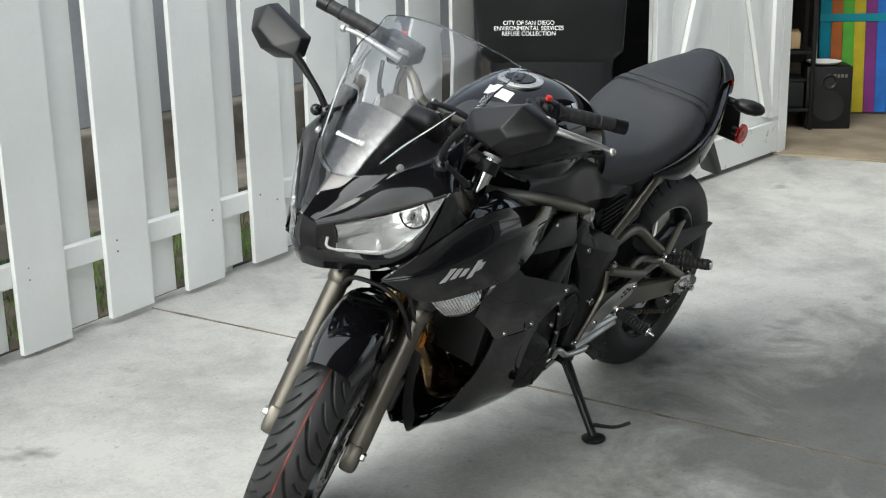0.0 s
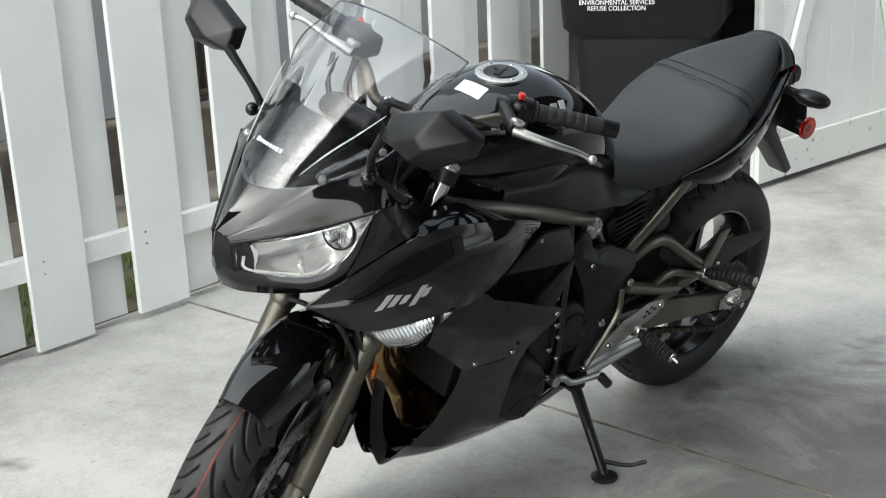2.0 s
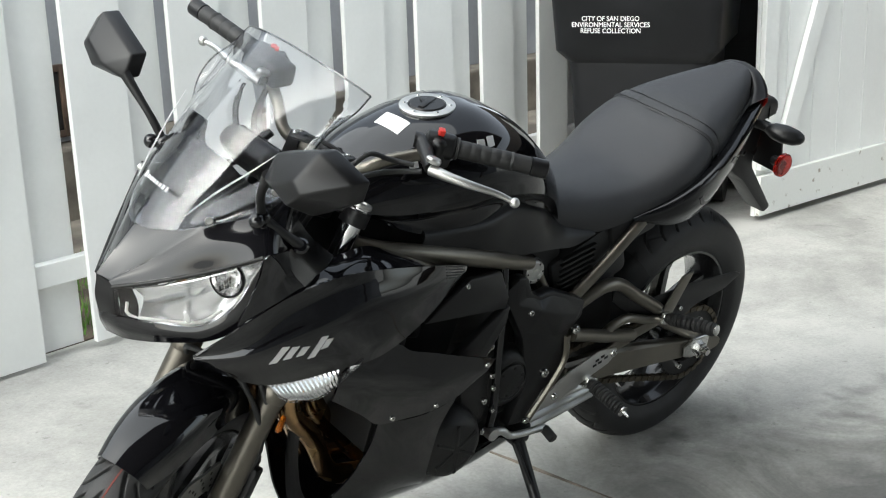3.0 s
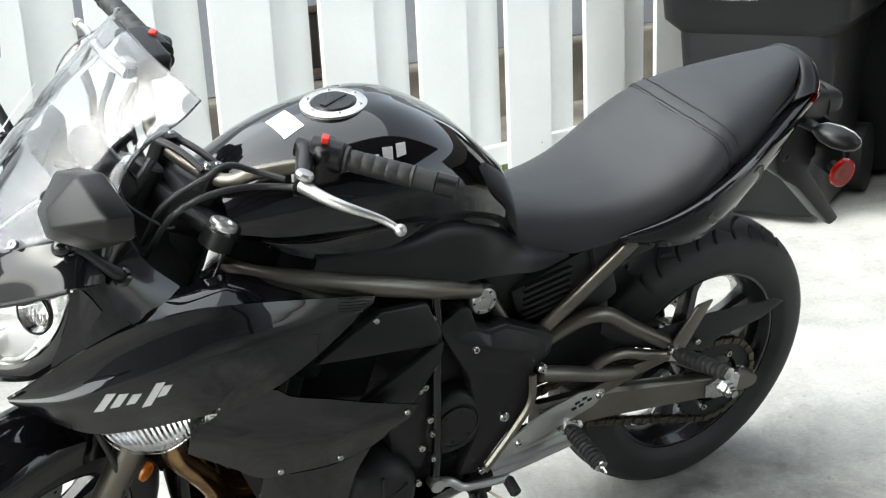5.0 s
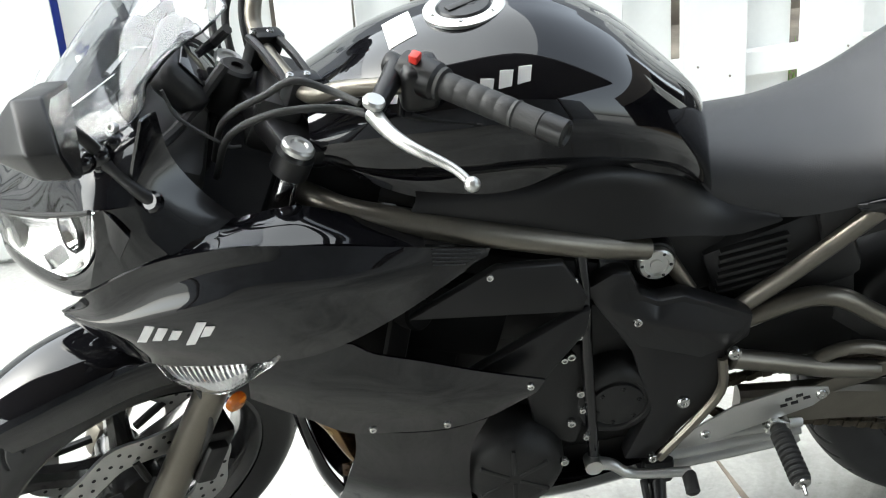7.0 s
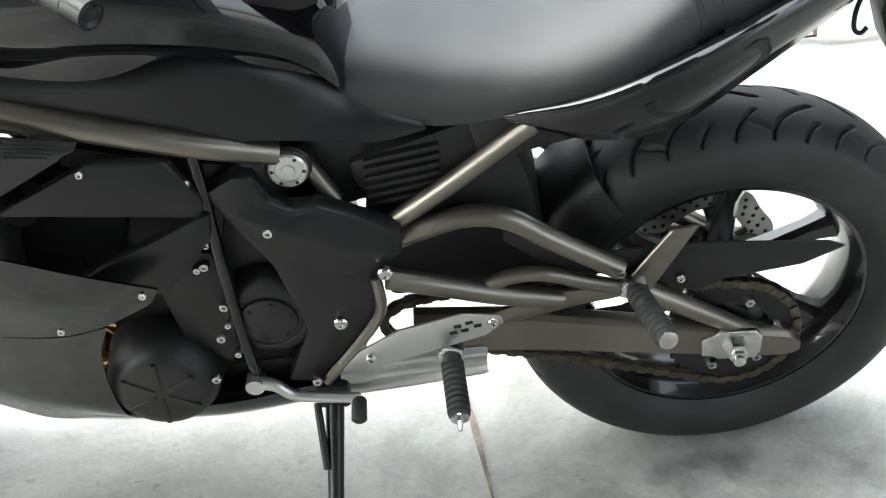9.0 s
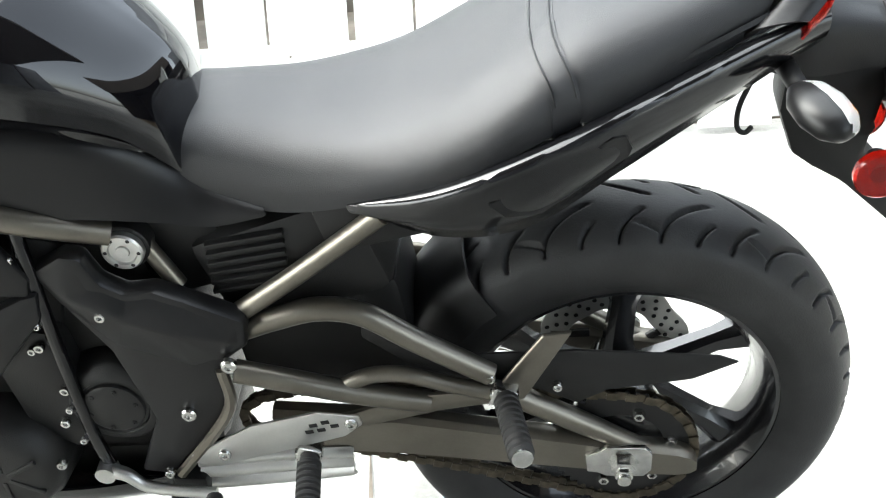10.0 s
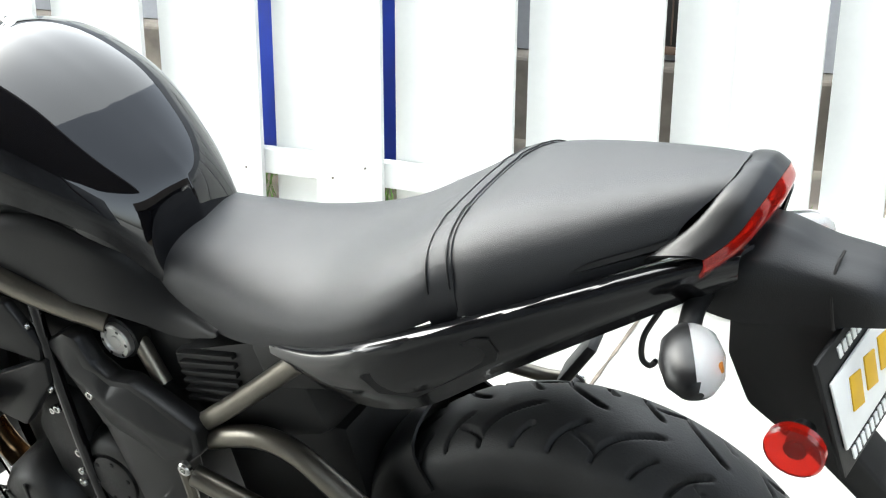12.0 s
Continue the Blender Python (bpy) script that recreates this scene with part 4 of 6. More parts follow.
tube(bm, [(0.950, -0.0515, 0.845), (0.946, -0.0485, 0.880), (0.944, -0.030, 0.902), (0.944, 0.0, 0.906)], 0.0016, 6)
part("fender_seam", bm, M["dark"], BIKE, xf=REAR_LINE)
whole("seat_pan", [
    [(0.14, 0, 0.745), (0.24, 0, 0.735), (0.33, 0, 0.74), (0.50, 0, 0.80), (0.70, 0, 0.89), (0.84, 0, 0.955)],
    [(0.14, -0.08, 0.75), (0.24, -0.10, 0.738), (0.33, -0.11, 0.745), (0.50, -0.12, 0.81), (0.70, -0.105, 0.90), (0.84, -0.065, 0.957)],
    [(0.14, -0.10, 0.768), (0.24, -0.138, 0.742), (0.33, -0.153, 0.757), (0.50, -0.160, 0.826), (0.70, -0.140, 0.917), (0.83, -0.09, 0.962)]],
    M["matte"], BIKE, "", 24, 8, 0.006, xf=REAR_LINE @ Matrix.Diagonal((1, 0.85, 1, 1)) @ Matrix.Translation((0, 0, -0.016)))
bm = BM()
slab(bm, [(0.84, 0.86), (0.955, 0.855), (0.958, 0.80), (0.946, 0.715), (1.075, 0.572), (1.05, 0.556), (0.925, 0.672), (0.885, 0.696), (0.858, 0.716), (0.836, 0.777)], 0.03, 0.095, 0.008)
part("plate_carrier", bm, M["matte"], BIKE, "black plastic rear mudguard")
bm = BM()
tube(bm, [(0.945, 0.065, 0.79), (0.972, 0.065, 0.785)], 0.014, 10)
part("plate_bracket", bm, M["matte"], BIKE)
plate_xf = Matrix.Translation((0.968, 0.056, 0.772)) @ Matrix.Rotation(radians(-5), 4, "Z") @ Matrix.Rotation(radians(-15), 4, "Y") @ Matrix.Rotation(radians(90), 4, "Z")
bm = BM()
block(bm, (0, -0.004, 0), (0.185, 0.008, 0.135), bevel=0.004)
plate = part("plate_frame", bm, M["matte"], BIKE, "black dealer plate frame with white writing bars", xf=plate_xf)
bm = BM()
block(bm, (0, -0.0105, 0), (0.165, 0.004, 0.078), bevel=0.002)
part("plate", bm, M["sticker"], plate, "white paper dealer plate", xf=plate_xf)
M["yellow"] = mat("yellow_print", (0.75, 0.45, 0.02), 0.5, 0, 0.05)
for k in range(3):
    bm = BM()
    block(bm, (-0.038 + 0.038 * k, -0.0135, 0.004), (0.026, 0.002, 0.036), (0, 12, 0), 0.0005)
    part("plate_mark", bm, M["yellow"], plate, xf=plate_xf)
for z, w in ((0.053, 0.10), (-0.053, 0.14)):
    for k in range(int(w / 0.012)):
        bm = BM()
        block(bm, (-w / 2 + 0.012 * k + 0.006, -0.0088, z), (0.008, 0.002, 0.013), (0, 0, 0), 0.0004)
        part("plate_bar", bm, M["sticker"], plate, xf=plate_xf)
for side in (-1, 1):
    bm = BM()
    tube(bm, [(0.82, side * 0.04, 0.870), (0.826, side * 0.09, 0.872), (0.834, side * 0.128, 0.870)], [0.016, 0.012, 0.011], 12)
    stalk = part("signal_stalk", bm, M["matte"], BIKE, xf=REAR_LINE)
    base, tip = Vector((0.830, side * 0.122, 0.870)), Vector((0.872, side * 0.206, 0.858))
    if side > 0:
        base, tip = base + Vector((0, -0.035, -0.02)), tip + Vector((0, -0.055, -0.03))
    d = (tip - base).normalized()
    prof = [(0.0, 0.008), (0.004, 0.014), (0.022, 0.0265), (0.050, 0.031), (0.078, 0.027), (0.094, 0.017), (0.100, 0.006)]
    flat = REAR_LINE @ Matrix.Translation(base) @ Matrix.Diagonal((1, 1, 0.74, 1)) @ Matrix.Translation(-base)
    rear = Vector((1, side * 0.35, 0.1)).normalized()

    def side_of(f):
        c = f.calc_center_median() - base
        return (c - d * c.dot(d)).dot(rear)
    bm = BM()
    lathe(bm, prof, base, d, 28)
    bmesh.ops.delete(bm, geom=[f for f in bm.faces if side_of(f) > 0.004], context="FACES")
    sig = part("signal_housing", bm, M["satin"], stalk, "black rear turn signal housing", xf=flat)
    bm = BM()
    lathe(bm, prof, base, d, 28)
    bmesh.ops.delete(bm, geom=[f for f in bm.faces if side_of(f) <= 0.004], context="FACES")
    part("signal_lens", bm, M["lens"], sig, "clear turn signal lens", xf=flat)
    bm = BM()
    lathe(bm, [(a * 0.94 + 0.003, r * 0.86) for a, r in prof], base, d, 20)
    part("signal_reflector", bm, M["frost"], sig, "silvered inner reflector", xf=flat)
    bm = BM()
    lathe(bm, [(0.0, 0.006), (0.012, 0.0075), (0.020, 0.003)], base + d * 0.040 + rear * 0.0262, d, 12)
    part("signal_bulb", bm, M["amber"], sig, "amber bulb", xf=flat)
    bm = BM()
    lathe(bm, [(0, 0.031), (0.008, 0.031), (0.011, 0.028), (0.011, 0.0)], (0.940, side * 0.058, 0.752), (0, side, 0), 32)
    part("reflector", bm, M["redlens"], BIKE, "round red side reflector")
    bm = BM()
    tube(bm, [(0.94, side * 0.03, 0.756), (0.94, side * 0.06, 0.752)], 0.012, 10)
    part("reflector_stalk", bm, M["matte"], BIKE)
bm = BM()
tube(bm, [(0.790, -0.028, 0.860), (0.776, -0.042, 0.832), (0.775, -0.048, 0.808), (0.784, -0.049, 0.801), (0.791, -0.049, 0.809)], 0.0032, 8)
part("luggage_hook", bm, M["matte"], BIKE)

# nose, headlights, screen
EDGE_UP = [(-0.858, 0, 0.838), (-0.843, -0.03, 0.826), (-0.79, -0.09, 0.853), (-0.725, -0.157, 0.890), (-0.668, -0.212, 0.926)]
EDGE_LOW = [(-0.848, 0, 0.765), (-0.839, -0.035, 0.765), (-0.79, -0.09, 0.767), (-0.735, -0.14, 0.774), (-0.695, -0.176, 0.828), (-0.668, -0.212, 0.926)]
CREASE = [(-0.859, 0, 0.841), (-0.846, -0.020, 0.836), (-0.792, -0.060, 0.878), (-0.724, -0.116, 0.946)]
whole("nose_recess", [
    [(-0.790, 0, 0.920), (-0.826, 0, 0.880), CREASE[0]],
    [(-0.770, -0.050, 0.928), (-0.808, -0.032, 0.882), CREASE[1]],
    [(-0.744, -0.088, 0.938), (-0.768, -0.074, 0.908), CREASE[2]],
    [(-0.722, -0.112, 0.949), (-0.723, -0.114, 0.9475), CREASE[3]]],
    M["gloss"], BIKE, "black recess below the screen", 12, 27, straight=True)
whole("nose_cowl", [
    [CREASE[1], (-0.8475, -0.023, 0.834), (-0.846, -0.029, 0.829)],
    [CREASE[2], (-0.793, -0.074, 0.869), (-0.790, -0.090, 0.857)],
    [CREASE[3], (-0.727, -0.138, 0.922), (-0.725, -0.157, 0.892)],
    [(-0.655, -0.152, 0.978), (-0.664, -0.184, 0.957), (-0.668, -0.212, 0.928)],
    [(-0.592, -0.172, 1.014), (-0.612, -0.186, 0.975), (-0.617, -0.202, 0.922)]],
    M["nose"], BIKE, "black nose cowl", 16, 30)
whole("nose_ridge", [
    [(-0.858, 0, 0.84), (-0.862, 0, 0.80), (-0.85, 0, 0.75)],
    [(-0.845, -0.022, 0.83), (-0.848, -0.026, 0.80), (-0.842, -0.03, 0.765)],
    [(-0.835, -0.034, 0.827), (-0.838, -0.037, 0.80), (-0.832, -0.04, 0.766)]],
    M["satin"], BIKE, "", 12, 8, flip=False)
whole("chin_cowl", [
    [(-0.854, 0, 0.776), (-0.854, 0, 0.753), (-0.842, 0, 0.726)],
    [(-0.84, -0.0377, 0.774), (-0.838, -0.0428, 0.753), (-0.824, -0.0459, 0.728)],
    [(-0.794, -0.0918, 0.775), (-0.791, -0.102, 0.758), (-0.776, -0.1071, 0.74)],
    [(-0.739, -0.1428, 0.782), (-0.732, -0.155, 0.773), (-0.719, -0.1612, 0.76)],
    [(-0.694, -0.1754, 0.83), (-0.684, -0.1887, 0.823), (-0.672, -0.1958, 0.811)],
    [(-0.659, -0.2071, 0.93), (-0.644, -0.2162, 0.913), (-0.629, -0.2203, 0.888)]],
    M["gloss"], BIKE, "black chin below the headlights", 10, 40)
for side in (-1, 1):
    up = spline([(x, -y * side, z) for x, y, z in EDGE_UP[1:]], 20)
    low = spline([(x, -y * side, z) for x, y, z in EDGE_LOW[1:]], 20)
    mid = (up + low) / 2 + np.array((-0.012, side * 0.006, 0)) * np.sin(np.linspace(0, math.pi, 20))[:, None]
    lens = part("headlight_lens", skin(BM(), np.stack([spline([a, b, c], 8) for a, b, c in zip(up, mid, low)]), 0.003, flip=side > 0), M["lens"], BIKE, "clear headlight lens")
    g = np.stack([spline([a * 0.92 + c * 0.08 + (0.010, 0, 0), (a + c) / 2 + np.array((0.075, -side * 0.03, 0.0)) * math.sin(math.pi * k / 19), c * 0.97 + a * 0.03 + (0.004, 0, 0)], 10) for k, (a, c) in enumerate(zip(up, low)) if k > 1])
    bowl = part("headlight_reflector", skin(BM(), g, 0.003, flip=side > 0), M["reflector"], lens, "faceted chrome reflector")
    bezel = np.stack([spline([a + (0.003, 0, -0.001), (a + c) / 2 + (0.010, 0, 0), c + (0.003, 0, 0.001)], 6) for a, c in zip(up[:3], low[:3])])
    part("lamp_bezel", skin(BM(), bezel, 0.002, flip=side > 0), M["matte"], lens, "black inner end of the headlight")
    part("lamp_seal", tube(BM(), [p + (-0.002, 0, -0.0005) for p in up], 0.0036, 8, 40), M["matte"], lens)
    for p, r in (((-0.703, side * 0.158, 0.872), 0.029),):
        bm = BM()
        lathe(bm, [(0.016, r * 1.02), (0.024, r * 1.10), (0.026, r * 1.04), (0.02, r * 0.98)], Vector(p) + Vector((0.012, 0, 0)), (-0.8, side * 0.5, 0.15), 32, closed=True)
        part("lamp_ring", bm, M["matte"], bowl, "dark ring round the small lamp")
        bm = BM()
        lathe(bm, [(0, 0.004), (0, r * 0.5), (0.012, r * 0.85), (0.022, r), (0.024, r * 0.96), (0.014, r * 0.8), (0.004, r * 0.4)], Vector(p) + Vector((0.012, 0, 0)), (-0.8, side * 0.5, 0.15), 32, closed=True)
        part("lamp_bowl", bm, M["chrome"], bowl)
        for k in range(10):
            bm = BM()
            q = Vector(p) + Vector((-0.006, 0, 0)) + Vector((0.25, side * 0.4, 0)).normalized() * (0.005 * (k - 4.5))
            hh = math.sqrt(max(0.01, 1 - ((k - 4.5) / 5) ** 2)) * r * 0.85
            tube(bm, [q + Vector((0, 0, -hh)), q + Vector((-0.004, 0, 0)), q + Vector((0, 0, hh))], 0.0008, 5)
            part("lamp_rib", bm, M["chrome"], bowl)
    bm = BM()
    block(bm, (-0.752, side * 0.122, 0.800), (0.010, 0.034, 0.024), (0, -20, side * 40), 0.003)
    part("lamp_block", bm, M["reflector"], bowl)
    bm = BM()
    tube(bm, [(-0.825, side * 0.045, 0.80), (-0.822, side * 0.05, 0.777), (-0.77, side * 0.10, 0.776), (-0.735, side * 0.135, 0.785), (-0.71, side * 0.155, 0.81)], 0.0030, 8)
    part("lamp_trim", bm, M["sticker"], bowl)
    # side of the nose, behind the lamp
    g = sheet([[(-0.617, side * 0.202, 0.922), (-0.606, side * 0.209, 0.880), (-0.584, side * 0.216, 0.846)],
               [(-0.643, side * 0.208, 0.924), (-0.640, side * 0.210, 0.880), (-0.640, side * 0.212, 0.830)],
               [(-0.668, side * 0.212, 0.926), (-0.672, side * 0.205, 0.88), (-0.700, side * 0.192, 0.795)]], 14, 10)
    part("nose_side", skin(BM(), g, 0.004, flip=side < 0), M["gloss"], BIKE)
SCREEN_SIDE = [(-0.722, -0.112, 0.950), (-0.690, -0.138, 0.966), (-0.628, -0.172, 1.006), (-0.590, -0.184, 1.040), (-0.574, -0.188, 1.085), (-0.545, -0.192, 1.118), (-0.500, -0.194, 1.142), (-0.470, -0.194, 1.168)]
screen = whole("windscreen", [
    [(-0.795, 0, 0.922), (-0.72, 0, 1.015), (-0.62, 0, 1.122), (-0.512, 0, 1.204)],
    [(-0.782, -0.04, 0.926), (-0.705, -0.058, 1.014), (-0.61, -0.073, 1.112), (-0.506, -0.085, 1.198)],
    [(-0.757, -0.078, 0.935), (-0.680, -0.110, 1.008), (-0.592, -0.135, 1.090), (-0.488, -0.15, 1.184)],
    [(-0.736, -0.100, 0.943), (-0.660, -0.146, 0.992), (-0.590, -0.170, 1.062), (-0.476, -0.180, 1.176)],
    SCREEN_SIDE],
    M["screen"], BIKE, "lightly tinted clear windscreen", 34, 22, 0.003, flip=True)
screen.visible_shadow = False
brim = [(-0.488, -0.15, 1.184), (-0.506, -0.085, 1.198), (-0.512, 0, 1.204), (-0.506, 0.085, 1.198), (-0.488, 0.15, 1.184)]
for run in (SCREEN_SIDE, [SCREEN_SIDE[-1]] + brim + [(-0.470, 0.194, 1.168)], [(x, -y, z) for x, y, z in SCREEN_SIDE]):
    part("screen_edge", tube(BM(), run, 0.0016, 8, 60), M["screen_rim"], screen, "smoky polished rim of the screen")
whole("screen_base", [
    [(-0.774, 0, 0.914), (-0.712, 0, 0.990), (-0.664, 0, 1.042)],
    [(-0.757, -0.038, 0.918), (-0.692, -0.054, 0.990), (-0.655, -0.057, 1.034)],
    [(-0.730, -0.067, 0.926), (-0.662, -0.098, 0.986), (-0.637, -0.104, 1.008)],
    [(-0.706, -0.094, 0.934), (-0.640, -0.138, 0.972), (-0.607, -0.150, 0.992)],
    [(-0.700, -0.116, 0.938), (-0.645, -0.150, 0.966), (-0.610, -0.166, 0.990)]],
    M["tail"], BIKE, "dark panel behind the screen", 20, 18, 0.003, flip=True)
for side in (-1, 1):
    bm = BM()
    bolt(bm, (-0.719, side * 0.121, 0.961), (-0.5, side * 0.7, 0.6), 0.0070, 0.005)
    part("screen_bolt", bm, M["alu"], screen)
bm = BM()
bolt(bm, (-0.628, -0.172, 1.016), (-0.4, -0.8, 0.5), 0.0065, 0.005)
part("screen_bolt", bm, M["alu"], screen)
# pale tubes stand in for the sky's bright streak on the bend
for side in (-1, 1):
    bm = BM()
    tube(bm, [(-0.742, side * 0.086, 0.962), (-0.702, side * 0.109, 1.003), (-0.655, side * 0.137, 1.044), (-0.615, side * 0.157, 1.078)], [0.0008, 0.0015, 0.0014, 0.0006], 8, 24)
    part("screen_bend_glint", bm, M["frost"], screen, "pale strip imitating the sky glint along the screen bend")
bm = BM()
for k in range(8):
    h = 0.0065 if k not in (0, 6, 7) else 0.009
    y = 0.030 - 0.0098 * k
    p = Vector((-0.7545 + 1.4 * y * y, y, 0.990))
    block(bm, p, (0.0012, 0.0068, h), (0, 39, 0), 0)
part("screen_mark", bm, M["silver"], screen, "silver maker's mark as plain bars", smooth=False)

# side cowl and lower cowl
cowl = panel("side_cowl", [
    [(-0.755, -0.150, 0.728), (-0.690, -0.200, 0.800), (-0.608, -0.2193, 0.846), (-0.508, -0.2264, 0.862), (-0.408, -0.2193, 0.848), (-0.268, -0.1985, 0.812), (-0.183, -0.1683, 0.778)],
    [(-0.755, -0.146, 0.726), (-0.690, -0.196, 0.772), (-0.605, -0.2150, 0.818), (-0.508, -0.2300, 0.838), (-0.402, -0.2290, 0.828), (-0.274, -0.2040, 0.800), (-0.185, -0.1700, 0.776)],
    [(-0.755, -0.148, 0.724), (-0.688, -0.200, 0.754), (-0.600, -0.2250, 0.796), (-0.505, -0.2420, 0.815), (-0.398, -0.2397, 0.803), (-0.278, -0.2080, 0.788), (-0.186, -0.1714, 0.774)],
    [(-0.755, -0.150, 0.723), (-0.688, -0.208, 0.738), (-0.598, -0.2390, 0.770), (-0.505, -0.2500, 0.785), (-0.398, -0.2420, 0.776), (-0.284, -0.2100, 0.774), (-0.187, -0.1724, 0.772)],
    [(-0.755, -0.148, 0.721), (-0.698, -0.188, 0.703), (-0.608, -0.2295, 0.712), (-0.508, -0.2479, 0.730), (-0.408, -0.2410, 0.728), (-0.298, -0.2122, 0.750), (-0.188, -0.1734, 0.770)],
    [(-0.753, -0.145, 0.718), (-0.708, -0.1683, 0.690), (-0.638, -0.204, 0.668), (-0.508, -0.2407, 0.684), (-0.418, -0.2346, 0.684), (-0.318, -0.2162, 0.715), (-0.193, -0.1734, 0.766)]],
    M["gloss"], BIKE, "glossy black side cowl", 48, 30, flip=True)
for k in range(5):
    rib = [Vector((-0.262 + 0.072 * f, 0, 0.808 - 0.0055 * k - 0.028 * f)) for f in np.linspace(0, 1 - 0.1 * k, 7)]
    face = surface(cowl)
    part("cowl_rib", tube(BM(), [(p.x, face(p.x, p.z, -0.19) - 0.0005, p.z) for p in rib], 0.0009, 6), M["satin"], cowl)
word(cowl, cowl, -0.652, 0.725, 0.0215, 0.004, 0.5, [(-0.003, 0.032), (0, 0.026), (0, 0.019), (-0.012, 0.03), (0, 0.019)], 0.0125, M["silver"], "silver model mark as plain slanted bars")
panel("upper_cowl", [
    [(-0.545, -0.172, 0.884), (-0.512, -0.163, 0.863), (-0.460, -0.160, 0.868), (-0.417, -0.156, 0.866), (-0.339, -0.150, 0.832), (-0.270, -0.142, 0.800)],
    [(-0.562, -0.198, 0.872), (-0.530, -0.190, 0.864), (-0.460, -0.192, 0.867), (-0.417, -0.190, 0.862), (-0.345, -0.186, 0.838), (-0.270, -0.168, 0.804)],
    [(-0.588, -0.214, 0.848), (-0.530, -0.222, 0.857), (-0.460, -0.222, 0.855), (-0.400, -0.217, 0.848), (-0.340, -0.208, 0.834), (-0.270, -0.190, 0.805)]],
    M["gloss"], BIKE, "glossy black upper cowl", 30, 14, flip=True)
low_cowl = panel("lower_cowl", [
    [(-0.516, -0.2387, 0.692), (-0.446, -0.2340, 0.692), (-0.384, -0.2300, 0.692), (-0.350, -0.2290, 0.668), (-0.285, -0.2270, 0.643), (-0.205, -0.2235, 0.610), (-0.118, -0.2162, 0.576)],
    [(-0.518, -0.2387, 0.648), (-0.446, -0.2366, 0.628), (-0.381, -0.2305, 0.598), (-0.326, -0.2285, 0.578), (-0.266, -0.2264, 0.563), (-0.196, -0.2203, 0.56), (-0.131, -0.2142, 0.553)],
    [(-0.521, -0.2305, 0.613), (-0.446, -0.2224, 0.553), (-0.396, -0.2101, 0.508), (-0.336, -0.2081, 0.498), (-0.266, -0.2101, 0.496), (-0.206, -0.2122, 0.51), (-0.151, -0.2101, 0.536)]],
    M["gloss"], BIKE, "glossy black lower cowl", 40, 14, flip=True)
panel("belly_side", [
    [(-0.39, -0.204, 0.505), (-0.33, -0.204, 0.492), (-0.26, -0.206, 0.49), (-0.2, -0.207, 0.505)],
    [(-0.392, -0.192, 0.45), (-0.335, -0.196, 0.43), (-0.27, -0.196, 0.42), (-0.225, -0.195, 0.43)],
    [(-0.412, -0.168, 0.368), (-0.34, -0.178, 0.345), (-0.28, -0.178, 0.325), (-0.225, -0.172, 0.30)],
    [(-0.43, -0.115, 0.270), (-0.35, -0.13, 0.25), (-0.27, -0.13, 0.245), (-0.2, -0.13, 0.24)]],
    M["gloss"], BIKE, "glossy black belly fairing", 20, 16, flip=True)
panel("belly_front", [
    [(-0.490, -0.058, 0.465), (-0.484, -0.043, 0.382), (-0.475, -0.033, 0.315), (-0.461, -0.026, 0.239), (-0.432, -0.024, 0.171), (-0.404, -0.022, 0.163)],
    [(-0.484, -0.066, 0.465), (-0.477, -0.053, 0.382), (-0.467, -0.044, 0.315), (-0.451, -0.038, 0.245), (-0.420, -0.040, 0.189), (-0.392, -0.042, 0.189)],
    [(-0.474, -0.070, 0.465), (-0.467, -0.057, 0.382), (-0.456, -0.048, 0.318), (-0.439, -0.044, 0.255), (-0.408, -0.050, 0.209), (-0.382, -0.056, 0.223)]],
    M["gloss"], BIKE, "upright front edge of the belly fairing", 24, 8, flip=True)
whole("belly_pan", [
    [(-0.43, 0, 0.178), (-0.3, 0, 0.160), (-0.1, 0, 0.170), (0.09, 0, 0.20)],
    [(-0.43, -0.06, 0.200), (-0.3, -0.075, 0.185), (-0.1, -0.08, 0.190), (0.085, -0.07, 0.215)],
    [(-0.43, -0.118, 0.28), (-0.3, -0.135, 0.255), (-0.1, -0.135, 0.245), (0.07, -0.115, 0.255)],
    [(-0.41, -0.150, 0.33), (-0.3, -0.155, 0.295), (-0.1, -0.152, 0.285), (0.05, -0.130, 0.295)]],
    M["gloss"], BIKE, "", 24, 14, flip=False)
def lean(x, z):
    return 0.155 * (x + 0.05)


for outline, name, label, deep in (([(-0.300, 0.694), (-0.178, 0.752), (-0.085, 0.739), (-0.050, 0.672), (-0.056, 0.646)], "inner_cowl", "satin black inner fairing panel", 0.012),
                                   ([(-0.225, 0.575), (-0.064, 0.648), (-0.045, 0.652), (-0.050, 0.612), (-0.088, 0.566), (-0.118, 0.528), (-0.150, 0.540)], "radiator_shroud", "satin black radiator shroud", 0.016)):
    for side in (-1, 1):
        bm = BM()
        slab(bm, outline, -0.150 - deep, -0.146, 0.004, lean)
        if side > 0:
            bmesh.ops.transform(bm, matrix=Matrix.Diagonal((1, -1, 1, 1)), verts=bm.verts)
            bmesh.ops.reverse_faces(bm, faces=bm.faces)
        part(name, bm, M["satin"], BIKE, label)
bm = BM()
tube(bm, [(-0.058, -0.142, 0.735), (-0.052, -0.148, 0.66), (-0.046, -0.150, 0.54), (-0.036, -0.150, 0.40), (-0.03, -0.14, 0.33)], 0.0095, 12)
part("down_tube", bm, M["gloss"], BIKE, "glossy black frame down tube")
